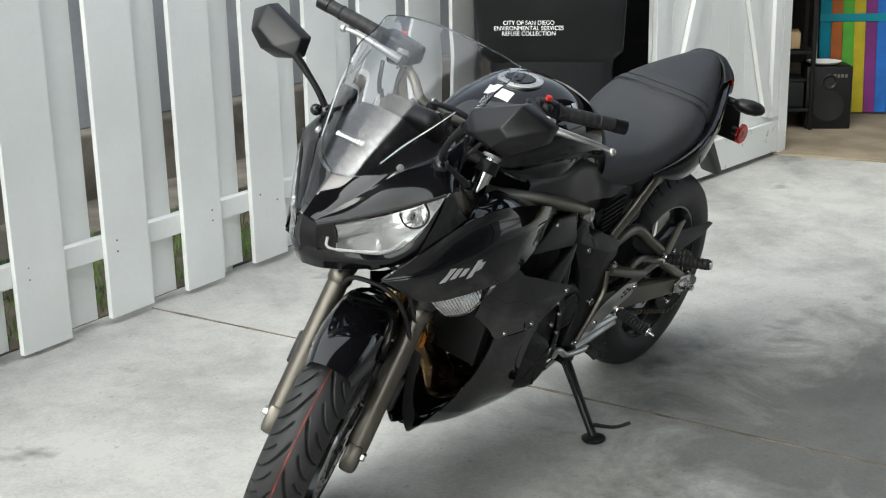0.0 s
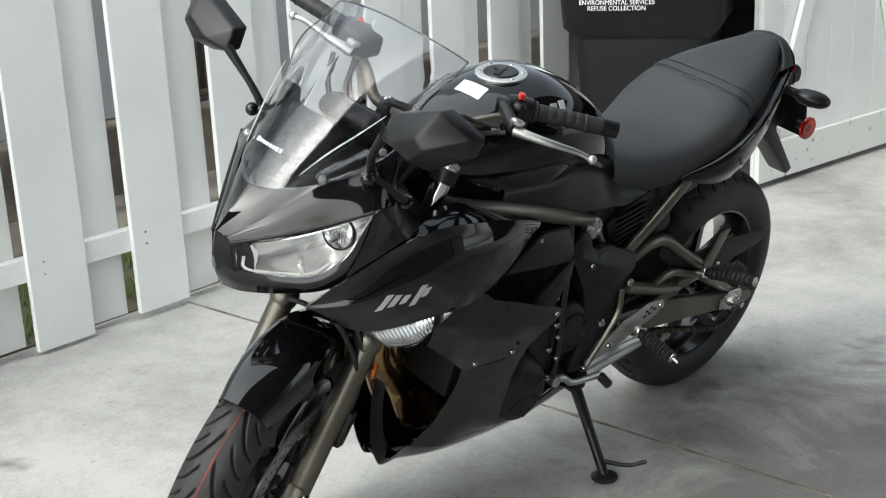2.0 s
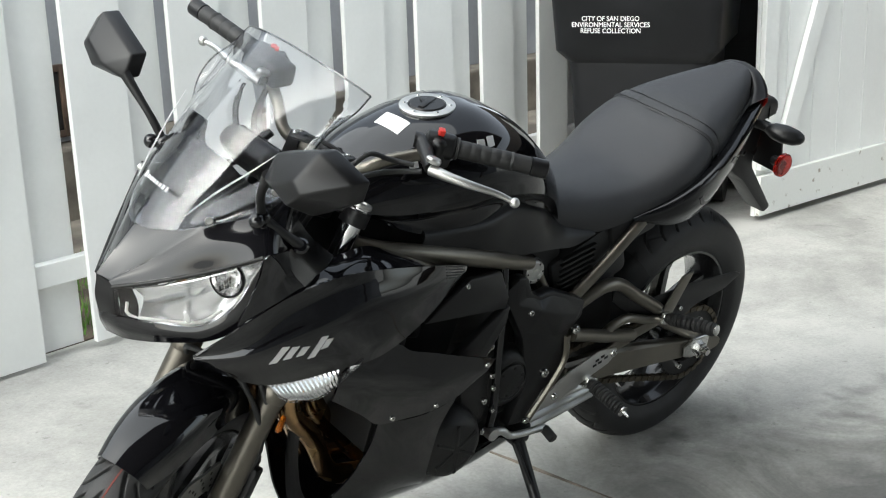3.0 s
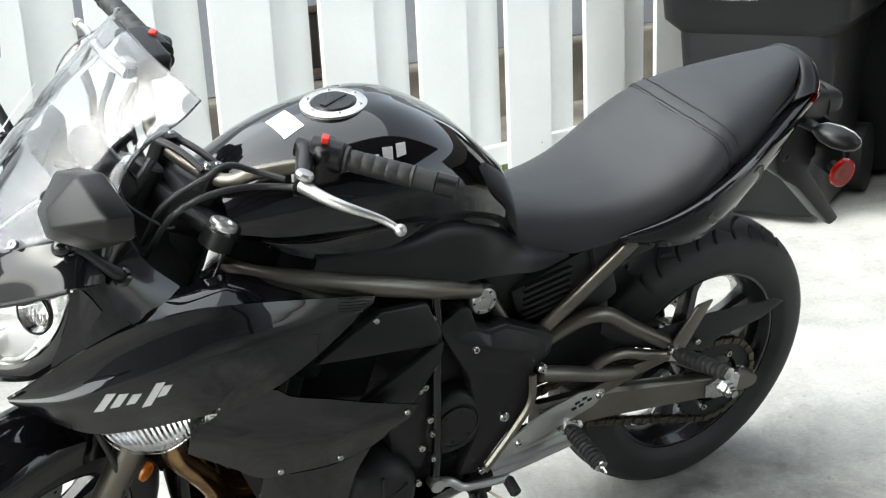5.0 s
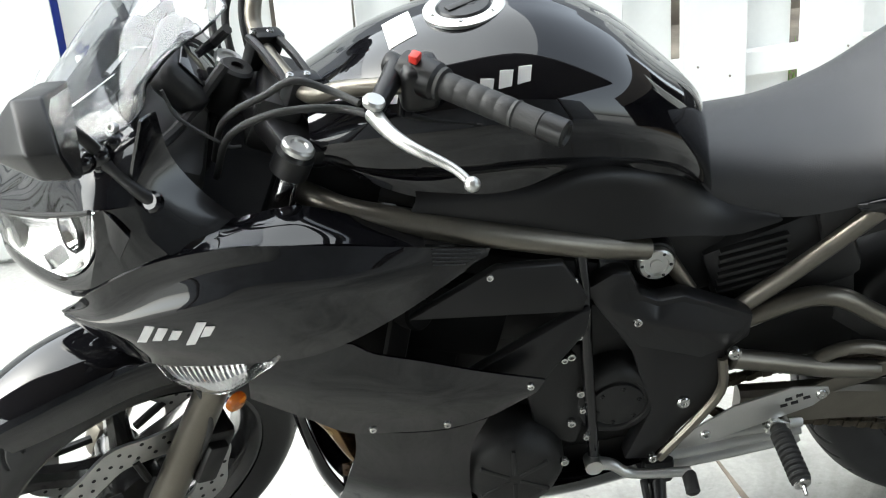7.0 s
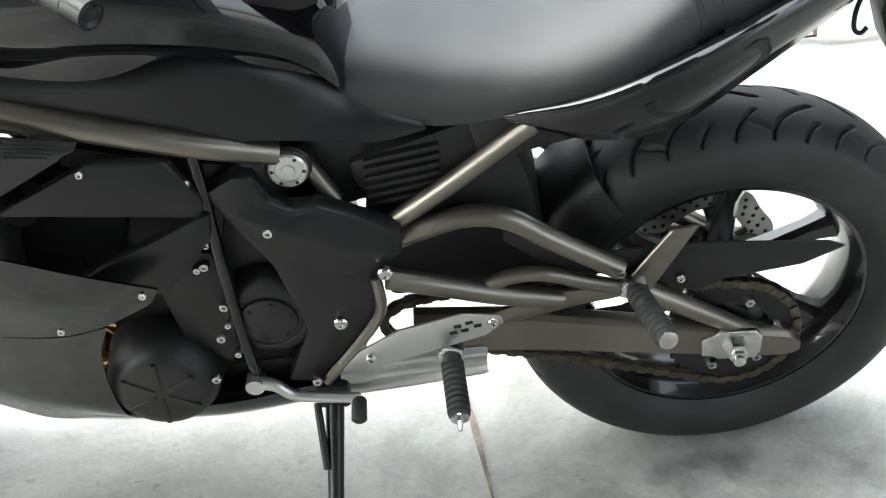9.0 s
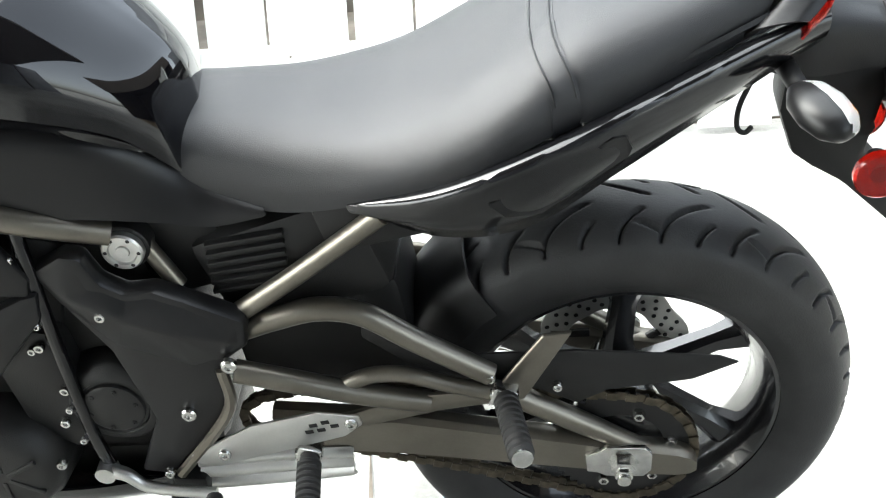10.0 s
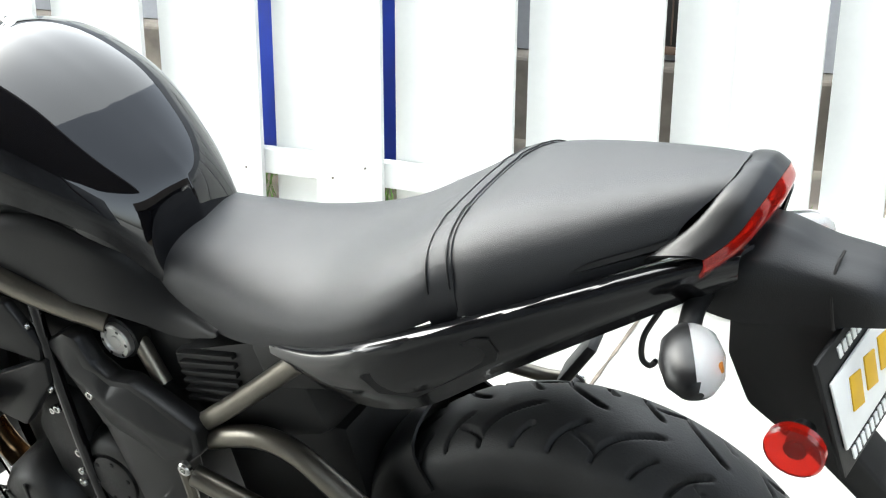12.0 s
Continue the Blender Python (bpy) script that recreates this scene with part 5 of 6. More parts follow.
for x, z in ((-0.068, 0.700), (-0.064, 0.640), (-0.060, 0.598), (-0.053, 0.452), (-0.047, 0.395)):
    bm = BM()
    bolt(bm, (x, -0.158, z), (0, -1, 0), 0.0055, 0.004)
    part("tube_bolt", bm, M["steel"], BIKE)
for x, z, on in ((-0.187, 0.740, None), (-0.139, 0.568, low_cowl), (-0.258, 0.508, low_cowl), (-0.363, 0.512, low_cowl), (-0.08, 0.55, None), (-0.255, 0.495, low_cowl)):
    y = surface(on)(x, z, -0.2) if on else (-0.182 if x < -0.1 else -0.152)
    bm = BM()
    bolt(bm, (x, y, z), (0, -1, 0.1), 0.0058, 0.004)
    part("fairing_bolt", bm, M["steel"], BIKE)
for side in (-1, 1):
    g = sheet([[(-0.640, side * 0.200, 0.664), (-0.56, side * 0.222, 0.668), (-0.470, side * 0.243, 0.696)],
               [(-0.625, side * 0.211, 0.644), (-0.56, side * 0.233, 0.648), (-0.475, side * 0.248, 0.690)],
               [(-0.60, side * 0.212, 0.624), (-0.55, side * 0.234, 0.630), (-0.482, side * 0.245, 0.680)]], 44, 8)
    sig = part("front_signal", skin(BM(), g, 0.003, flip=side < 0), M["lens"], BIKE, "clear front turn signal lens")
    ribs = g + np.array((0.003, -side * 0.0075, 0.001)) + np.array((0, side * 0.0022, 0)) * (np.arange(44) % 2)[:, None, None]
    part("signal_reflector", skin(BM(), ribs, 0.002, flip=side < 0), M["chrome"], sig, "ribbed bright reflector")
    bm = BM()
    lathe(bm, [(0, 0.006), (0.009, 0.006), (0.012, 0.003)], (-0.575, side * 0.208, 0.645), (0, side, 0), 12)
    part("signal_bulb", bm, M["amber"], sig, "amber bulb")
    # mirrors
    bm = BM()
    tube(bm, [(-0.592, side * 0.203, 0.926), (-0.615, side * 0.198, 0.945), (-0.648, side * 0.176, 0.974)], [0.010, 0.007, 0.009], 12)
    tube(bm, [(-0.650, side * 0.170, 0.978), (-0.668, side * 0.190, 1.025), (-0.690, side * 0.245, 1.088)], [0.008, 0.007, 0.010], 12)
    stem = part("mirror_stem", bm, M["matte"], BIKE)
    bm = BM()
    for dx, dy, dz, r in ((-0.018, -0.014, 0.004, 0.014), (0.016, 0.014, 0.012, 0.015), (0.002, -0.002, -0.014, 0.015), (0.0, 0.0, 0.002, 0.017)):
        bmesh.ops.create_icosphere(bm, subdivisions=2, radius=r, matrix=Matrix.Translation((-0.650 + dx, side * (0.170 - dy), 0.974 + dz)))
    part("mirror_pivot", bm, M["tail"], stem)
    bm = BM()
    lathe(bm, [(-0.004, 0.013), (0.004, 0.014), (0.008, 0.010), (0.008, 0.0)], (-0.594, side * 0.204, 0.926), (-0.4, side * 0.6, 0.6), 16)
    part("mirror_foot", bm, M["gloss"], stem)
    bm = BM()
    back = [(x, 0.24 + (y - 0.24) * 0.88, z + 0.008) for x, y, z in ((-0.692, 0.240, 1.072), (-0.674, 0.243, 1.114), (-0.674, 0.375, 1.160), (-0.656, 0.447, 1.130), (-0.652, 0.428, 1.090), (-0.662, 0.345, 1.043))]
    face = [bm.verts.new(Vector((x + 0.028, y * side, z))) for x, y, z in back]
    rim = [bm.verts.new(Vector((x - 0.004, y * side, z))) for x, y, z in back]
    tops = [bm.verts.new(Vector((-0.714, side * (0.24 + (y - 0.24) * 0.88), z + 0.006))) for y, z in ((0.295, 1.088), (0.36, 1.118), (0.385, 1.103), (0.345, 1.072))]
    bm.faces.new(face)
    for i in range(6):
        bm.faces.new((face[i], face[(i + 1) % 6], rim[(i + 1) % 6], rim[i]))
    for f in ((rim[0], rim[1], tops[0]), (rim[1], rim[2], tops[1], tops[0]), (rim[2], rim[3], tops[2], tops[1]), (rim[3], rim[4], tops[2]), (rim[4], rim[5], tops[3], tops[2]), (rim[5], rim[0], tops[0], tops[3]), tuple(tops)):
        bm.faces.new(f)
    bmesh.ops.recalc_face_normals(bm, faces=bm.faces)
    bmesh.ops.bevel(bm, geom=list(bm.edges), offset=0.004, segments=2, affect="EDGES", profile=0.5, clamp_overlap=True)
    part("mirror_housing", bm, M["satin"], stem, "angular black mirror housing")
    bm = BM()
    vs = [bm.verts.new(Vector((x + 0.0295, side * (0.355 + (y - 0.355) * 0.9), 1.10 + (z - 1.10) * 0.9))) for x, y, z in back]
    bm.faces.new(vs)
    bmesh.ops.extrude_face_region(bm, geom=list(bm.faces))
    part("mirror_glass", bm, M["chrome"], stem, "mirror glass", smooth=False)
bm = BM()
block(bm, (-0.56, 0.0, 1.0), (0.05, 0.16, 0.085), (0, -35, 0), 0.02, 3)
pod = part("instrument_pod", bm, M["satin"], BIKE, "black instrument pod behind the screen")
bm = BM()
block(bm, (-0.536, 0.0, 1.012), (0.004, 0.13, 0.06), (0, -35, 0), 0.002)
part("dial_glass", bm, M["gloss"], pod)
bm = BM()
for y in (-0.05, 0.05):
    tube(bm, [(-0.50, y, 1.02), (-0.56, y * 1.6, 0.96), (-0.60, y * 2.6, 0.95)], 0.008, 8)
block(bm, (-0.60, 0, 0.88), (0.1, 0.26, 0.1), (0, 20, 0), 0.02)
part("fairing_stay", bm, M["matte"], BIKE)
# cockpit inner panels
panel("cockpit_trim", [
    [(-0.594, -0.186, 1.030), (-0.620, -0.194, 0.945), (-0.612, -0.205, 0.885), (-0.580, -0.214, 0.842)],
    [(-0.588, -0.168, 1.026), (-0.600, -0.172, 0.955), (-0.580, -0.186, 0.905), (-0.545, -0.196, 0.856)],
    [(-0.582, -0.150, 1.020), (-0.574, -0.150, 0.958), (-0.545, -0.160, 0.910), (-0.505, -0.172, 0.872)]],
    M["tail"], BIKE, "black trim along the cockpit opening", 20, 10, flip=True)
# this shell carries the dark of the cockpit in its colour
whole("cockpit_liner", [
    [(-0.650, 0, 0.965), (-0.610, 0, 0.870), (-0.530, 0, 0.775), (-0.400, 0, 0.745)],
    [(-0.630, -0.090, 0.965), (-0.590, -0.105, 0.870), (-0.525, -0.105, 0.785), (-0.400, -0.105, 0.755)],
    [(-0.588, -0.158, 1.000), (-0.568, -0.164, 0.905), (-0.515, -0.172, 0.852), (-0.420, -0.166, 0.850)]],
    M["inner_shade"], BIKE, "black inner fairing with the cockpit shade in its colour", 20, 18, 0.003, flip=True)

# front fork, fender, bars (steered)
fork_dir = Vector((0.4384, 0, 0.8988))
FORK_SET = Vector((-0.028, 0, 0))
for side in (-1, 1):
    base = Vector((FRONT.x + 0.005, side * 0.098, FRONT.z - 0.02))
    bm = BM()
    tube(bm, [base, base + fork_dir * 0.34], [0.026, 0.0245], 24)
    lathe(bm, [(0, 0.026), (0.008, 0.029), (0.028, 0.029), (0.034, 0.0245)], base + fork_dir * 0.325, fork_dir, 24)
    leg = part("fork_leg", bm, M["fork"], BIKE, "bronze-grey fork lower leg", xf=STEER)
    bm = BM()
    block(bm, base + Vector((-0.012, 0, -0.012)), (0.05, 0.04, 0.07), (0, 25, 0), 0.012)
    part("axle_clamp", bm, M["fork"], leg, xf=STEER)
    bm = BM()
    bolt(bm, base + Vector((-0.012, side * 0.022, 0.0)), (0, side, 0), 0.011, 0.008, True)
    part("axle_bolt", bm, M["steel"], leg, xf=STEER)
    bm = BM()
    lathe(bm, [(0, 0.026), (0.02, 0.03), (0.05, 0.028), (0.06, 0.022)], base + fork_dir * 0.355, fork_dir, 20)
    part("dust_seal", bm, M["grip"], leg, xf=STEER)
    bm = BM()
    tube(bm, [base + fork_dir * 0.34, base + fork_dir * 0.735 + FORK_SET], 0.0195, 24)
    part("fork_tube", bm, M["chrome"], BIKE, "polished fork stanchion", xf=STEER)
    bm = BM()
    lathe(bm, [(0, 0.022), (0.006, 0.022), (0.009, 0.019), (0.009, 0.012), (0.006, 0.010), (0.006, 0.0)], base + fork_dir * 0.735 + FORK_SET, fork_dir, 24)
    part("fork_cap", bm, M["alu"], BIKE, xf=STEER)
    if side < 0:
        bm = BM()
        lathe(bm, [(0, 0.017), (0.006, 0.017), (0.009, 0.013)], base + fork_dir * 0.275 + Vector((0.026, -0.028, 0)), (0.2, -1, 0), 20)
        part("fork_reflector", bm, M["amber"], leg, "round amber fork reflector", xf=STEER)
    bm = BM()
    block(bm, base + fork_dir * 0.10 + Vector((0.055, side * -0.01, 0.03)), (0.06, 0.06, 0.11), (0, 25, 0), 0.012)
    block(bm, base + fork_dir * 0.10 + Vector((0.05, side * 0.025, 0.03)), (0.035, 0.02, 0.08), (0, 25, 0), 0.006)
    part("brake_caliper", bm, M["matte"], leg, "black brake caliper", xf=STEER)
for at, shift in ((0.715, FORK_SET), (0.50, FORK_SET * 0.4)):
    bm = BM()
    c = Vector((FRONT.x + 0.005, 0, FRONT.z - 0.02)) + fork_dir * at + shift
    block(bm, c + Vector((0.02, 0, 0)), (0.07, 0.215, 0.03), (0, 26, 0), 0.008)
    for side in (-1, 1):
        lathe(bm, [(-0.014, 0.0), (-0.014, 0.026), (0.014, 0.026), (0.014, 0.0)], c + Vector((0, side * 0.098, 0)), fork_dir, 24)
    part("triple_clamp", bm, M["satin"], BIKE, xf=STEER)
ang = np.radians([58, 68, 80, 94, 110, 128, 146, 164])
tight = [0.72, 0.90, 1, 1, 1, 1, 1, 0.9]
rows = []
for y, dr in ((0, 0.028), (-0.030, 0.024), (-0.056, 0.008), (-0.067, -0.034)):
    rows.append([(FRONT.x - math.cos(a) * (0.302 + 0.028 + (dr - 0.028) * f), y * f, FRONT.z + math.sin(a) * (0.302 + 0.028 + (dr - 0.028) * f)) for a, f in zip(ang, tight)])
whole("front_fender", rows, M["gloss"], BIKE, "glossy black front fender", 36, 12, 0.004, flip=False)
fend = bpy.data.objects["front_fender"]
fend.data.transform(STEER)
# handlebar


def bar_end(side):
    inner = STEER.inverted() @ (Vector((-0.236, -0.150, 1.022)) if side < 0 else Vector((-0.44, 0.29, 1.10)))
    outer = STEER.inverted() @ (Vector((-0.124, -0.238, 1.003)) if side < 0 else Vector((-0.46, 0.391, 1.136)))
    return inner, outer


li, lo = bar_end(-1)
ri, ro = Vector((-0.318, 0.235, 1.052)), Vector((-0.265, 0.405, 1.044))
root = STEER.inverted() @ Vector((-0.433, -0.008, 0.992))
bm = BM()
tube(bm, [ri, root + Vector((0.03, 0.12, 0.035)), root + Vector((0.0, 0.065, 0)), root + Vector((0.0, -0.065, 0)), root + Vector((0.03, -0.12, 0.035)), li], 0.0115, 14, 40)
bars = part("handlebar", bm, M["frame"], BIKE, "bronze-grey tubular handlebar", xf=STEER)
bm = BM()
for side in (-1, 1):
    block(bm, root + Vector((0, side * 0.050, -0.012)), (0.046, 0.026, 0.058), (0, 20, 0), 0.006)
for d in (-0.019, 0.019):
    tube(bm, [root + Vector((d, y, 0.010 - d * 0.35 + 0.006 * (1 - (y / 0.05) ** 2))) for y in (-0.05, -0.025, 0, 0.025, 0.05)], 0.0058, 8, 16)
clampo = part("bar_clamp", bm, M["satin"], bars, "black handlebar clamp", xf=STEER)
for side in (-1, 1):
    for d in (-0.012, 0.012):
        bm = BM()
        bolt(bm, root + Vector((d, side * 0.050, 0.017 - d * 0.36)), (0.34, 0, 0.94), 0.0055, 0.004)
        part("clamp_bolt", bm, M["steel"], clampo, xf=STEER)
for side, (a, b) in ((-1, (li, lo)), (1, (ri, ro))):
    d = (b - a).normalized()
    bm = BM()
    prof = [(0, 0.014), (0.001, 0.021), (0.006, 0.021), (0.008, 0.0165)]
    n_rib = 5
    length = (b - a).length
    for k in range(n_rib):
        s = 0.01 + (length - 0.05) * k / n_rib
        prof += [(s, 0.0163), (s + 0.002, 0.0172), (s + (length - 0.05) / n_rib - 0.003, 0.0172), (s + (length - 0.05) / n_rib - 0.001, 0.0163)]
    prof += [(length - 0.036, 0.0185), (length - 0.034, 0.0165), (length - 0.002, 0.0165), (length, 0.014)]
    lathe(bm, prof, a, d, 24)
    grip = part("grip", bm, M["grip"], bars, "ribbed black rubber grip", xf=STEER)
    bm = BM()
    lathe(bm, [(-0.002, 0.009), (0.0, 0.0175), (0.03, 0.0175), (0.032, 0.013), (0.028, 0.009)], b, d, 24)
    part("bar_end", bm, M["satin"], grip, xf=STEER)
    bm = BM()
    lathe(bm, [(-0.055, 0.019), (-0.052, 0.024), (-0.028, 0.026), (-0.004, 0.024), (0.0, 0.020)], a, d, 16)
    block(bm, a - d * 0.03 + Vector((0, 0, -0.012)), (0.050, 0.048, 0.066), (0, 0, 20 * side), 0.012, 3)
    switch = part("switch_box", bm, M["satin"], bars, "black switch housing", xf=STEER)
    bm = BM()
    block(bm, a - d * 0.03 + Vector((-0.006, 0, 0.030)), (0.014, 0.012, 0.012), (0, 0, 30), 0.002)
    part("switch_button", bm, M["red_plastic"], switch, "red switch button", xf=STEER)
    piv = STEER.inverted() @ Vector((-0.320, -0.188, 1.010))
    tip = STEER.inverted() @ Vector((-0.216, -0.303, 0.974))
    if side > 0:
        piv.y, tip.y = -piv.y, -tip.y
    bm = BM()
    midp = piv * 0.55 + tip * 0.45 + Vector((-0.012, side * 0.006, 0.008))
    tube(bm, [piv, piv * 0.75 + tip * 0.25 + Vector((-0.012, 0, 0.006)), midp, tip * 0.8 + piv * 0.2 + Vector((0.0, 0, 0.004)), tip], [0.011, 0.009, 0.0075, 0.006, 0.005], 12, 24)
    bmesh.ops.create_icosphere(bm, subdivisions=3, radius=0.0095, matrix=Matrix.Translation(tip))
    part("lever", bm, M["alu"], bars, "cast aluminium lever with ball end", xf=STEER)
    bm = BM()
    tube(bm, [a - d * 0.075, a - d * 0.055 + Vector((-0.01, 0, 0)), piv + Vector((0, 0, 0.002))], [0.015, 0.014, 0.012], 12)
    perch = part("lever_perch", bm, M["satin"], bars, xf=STEER)
    bm = BM()
    lathe(bm, [(0, 0.013), (0.006, 0.0145), (0.010, 0.012), (0.010, 0.0)], piv + Vector((0, 0, 0.014)), (0.3, 0, 0.95), 20)
    part("lever_bolt", bm, M["alu"], perch, xf=STEER)
bm = BM()
block(bm, ri + Vector((-0.045, -0.04, 0.012)), (0.055, 0.10, 0.045), (0, 0, -18), 0.010, 3)
part("brake_reservoir", bm, M["satin"], bars, "black brake fluid reservoir", xf=STEER)
bm = BM()
tube(bm, [(-0.325, -0.170, 1.000), (-0.356, -0.142, 0.994), (-0.402, -0.140, 0.998), (-0.455, -0.138, 0.991), (-0.502, -0.128, 0.960), (-0.530, -0.090, 0.880)], 0.0050, 10)
part("clutch_cable", bm, M["grip"], BIKE, "black clutch cable")
bm = BM()
tube(bm, [(-0.335, -0.160, 1.010), (-0.370, -0.132, 1.016), (-0.412, -0.130, 1.033), (-0.447, -0.128, 1.016), (-0.504, -0.115, 0.978), (-0.530, -0.080, 0.900)], 0.0048, 10)
part("wiring_loom", bm, M["grip"], BIKE)
bm = BM()
tube(bm, [(-0.572, -0.118, 1.030), (-0.567, -0.120, 1.012), (-0.557, -0.122, 0.990), (-0.508, -0.120, 0.945), (-0.490, -0.110, 0.935)], 0.0022, 8)
part("thin_wire", bm, M["grip"], BIKE)
for dx, dy in ((0.0, 0.0), (0.022, 0.03), (-0.02, 0.05)):
    bm = BM()
    tube(bm, [(-0.475 + dx, 0.115 + dy, 1.075), (-0.505 + dx, 0.105 + dy * 0.6, 1.02), (-0.50 + dx, 0.07 + dy * 0.4, 0.96), (-0.47 + dx * 0.5, 0.03, 0.90)], 0.0055, 10)
    part("control_cable", bm, M["grip"], BIKE, "black control cable")
bm = BM()
tube(bm, [(-0.66, 0.05, 0.60), (-0.69, -0.02, 0.66), (-0.64, -0.10, 0.63), (-0.60, -0.13, 0.50), (-0.63, -0.12, 0.40)], 0.0055, 10)
tube(bm, [(-0.67, 0.05, 0.64), (-0.68, 0.0, 0.70), (-0.62, -0.08, 0.68), (-0.585, -0.13, 0.55)], 0.0055, 10)
part("brake_hose", bm, M["grip"], BIKE, "black front brake hoses")
bm = BM()
lathe(bm, [(-0.05, 0.024), (0.014, 0.024), (0.018, 0.020), (0.018, 0.009), (0.012, 0.009), (0.012, 0.0)], (-0.497, 0.0, 0.975), RAKE, 20)
block(bm, (-0.45, 0.0, 0.93), (0.06, 0.14, 0.08), (0, 26, 0), 0.01)
part("ignition_lock", bm, M["matte"], BIKE)

# engine and its covers
bm = BM()
block(bm, (-0.27, 0, 0.855), (0.17, 0.19, 0.12), (0, 18, 0), 0.02)
part("air_duct", bm, M["matte"], BIKE)
# filler block, added so the gap behind the fork reads as shade
bm = BM()
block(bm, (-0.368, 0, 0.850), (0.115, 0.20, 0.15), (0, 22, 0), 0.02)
part("head_gap_fill", bm, M["inner_shade"], BIKE, "shade-dark filler block added between the fork and tank")
bm = BM()
block(bm, (-0.06, 0, 0.46), (0.36, 0.22, 0.30), (0, -6, 0), 0.03)
engine = part("engine_block", bm, M["engine"], BIKE, "black parallel-twin engine block")
bm = BM()
block(bm, (-0.14, 0, 0.64), (0.22, 0.24, 0.16), (0, 12, 0), 0.02)
part("cylinder_head", bm, M["engine"], engine)
bm = BM()
block(bm, (0.0, 0, 0.28), (0.24, 0.18, 0.09), (0, 0, 0), 0.02)
part("oil_pan", bm, M["engine"], engine)
bm = BM()
slab(bm, [(-0.052, 0.673), (-0.012, 0.698), (0.012, 0.694), (0.028, 0.656), (0.055, 0.640), (0.09, 0.645), (0.125, 0.630), (0.195, 0.597), (0.193, 0.557), (0.160, 0.530), (0.157, 0.451), (0.058, 0.321), (0.015, 0.325), (0.053, 0.427), (0.02, 0.548), (-0.031, 0.633)], -0.150, -0.118, 0.006)
cover = part("frame_cover", bm, M["satin"], BIKE, "satin black frame cover")
bm = BM()
low = [bm.verts.new(p) for p in ((-0.044, -0.149, 0.664), (-0.012, -0.149, 0.688), (0.006, -0.149, 0.684), (0.024, -0.149, 0.648), (0.055, -0.149, 0.632), (0.092, -0.149, 0.637), (0.128, -0.149, 0.621), (0.186, -0.149, 0.590), (0.184, -0.149, 0.560), (0.155, -0.149, 0.532), (0.120, -0.149, 0.522), (0.030, -0.149, 0.556), (-0.026, -0.149, 0.628))]
high = [bm.verts.new(p) for p in ((-0.018, -0.156, 0.640), (0.050, -0.166, 0.612), (0.115, -0.166, 0.588), (0.172, -0.157, 0.572))]
for f in ((0, 1, "a"), (1, 2, "a"), (2, 3, "a"), (3, "b", "a"), (3, 4, "b"), (4, 5, "b"), (5, "c", "b"), (5, 6, "c"), (6, "d", "c"), (6, 7, "d"), (7, 8, "d"), (8, 9, "d"), (9, "c", "d"), (9, 10, "c"), (10, "b", "c"), (10, 11, "b"), (11, "a", "b"), (11, 12, "a"), (12, 0, "a")):
    bm.faces.new([low[k] if isinstance(k, int) else high["abcd".index(k)] for k in f])
bmesh.ops.recalc_face_normals(bm, faces=bm.faces)
if sum(f.normal.y for f in bm.faces) > 0:
    bmesh.ops.reverse_faces(bm, faces=bm.faces)
bmesh.ops.bevel(bm, geom=[e for e in bm.edges if not e.is_boundary], offset=0.004, segments=2, affect="EDGES", profile=0.5, clamp_overlap=True)
part("cover_face", bm, M["satin"], cover)
bm = BM()
tube(bm, [(0.155, -0.150, 0.52), (0.158, -0.152, 0.46), (0.125, -0.152, 0.40), (0.07, -0.152, 0.325)], 0.008, 8)
part("cover_edge", bm, M["frame"], cover)
bm = BM()
lathe(bm, [(-0.03, 0.075), (0.0, 0.07), (0.012, 0.058), (0.014, 0.047), (0.011, 0.045), (0.011, 0.041), (0.016, 0.040), (0.018, 0.036), (0.018, 0.0)], (0.002, -0.135, 0.447), (0, -1, 0), 56)
alt_c = part("alternator_cover", bm, M["engine"], engine, "round black alternator cover")
for k in range(6):
    q = k * math.pi / 3 + 0.3
    bm = BM()
    bolt(bm, (0.002 + 0.033 * math.cos(q), -0.153, 0.447 + 0.033 * math.sin(q)), (0, -1, 0), 0.0035, 0.002)
    part("cover_screw", bm, M["matte"], alt_c)
bm = BM()
lathe(bm, [(-0.05, 0.085), (0.0, 0.08), (0.02, 0.068), (0.028, 0.05), (0.03, 0.0)], (-0.16, -0.158, 0.35), (0, -1, 0), 56)
clutch = part("clutch_cover", bm, M["engine"], engine, "round black ribbed engine cover")
for k in range(6):
    q = k * math.pi / 3 + 0.5
    bm = BM()
    block(bm, (-0.16 + 0.034 * math.cos(q), -0.186, 0.35 - 0.034 * math.sin(q)), (0.05, 0.006, 0.007), (0, math.degrees(q), 0), 0.0015)
    part("cover_rib", bm, M["engine"], clutch)
bm = BM()
slab(bm, [(-0.10, 0.58), (-0.05, 0.57), (-0.03, 0.45), (-0.06, 0.36), (-0.12, 0.40), (-0.14, 0.50)], -0.145, -0.10, 0.01)
part("crank_cover", bm, M["engine"], engine)
for x, y, z in ((0.023, -0.158, 0.614), (0.169, -0.160, 0.535), (0.101, -0.153, 0.441), (0.058, -0.160, 0.335), (-0.068, -0.150, 0.42), (-0.055, -0.150, 0.48), (-0.07, -0.150, 0.555), (-0.082, -0.17, 0.36)):
    bm = BM()
    r = 0.0105 if (x, z) in ((0.169, 0.535), (0.101, 0.441)) else 0.0075
    bolt(bm, (x, y, z), (0, -1, 0), r, 0.005)
    part("engine_bolt", bm, M["steel"], BIKE)
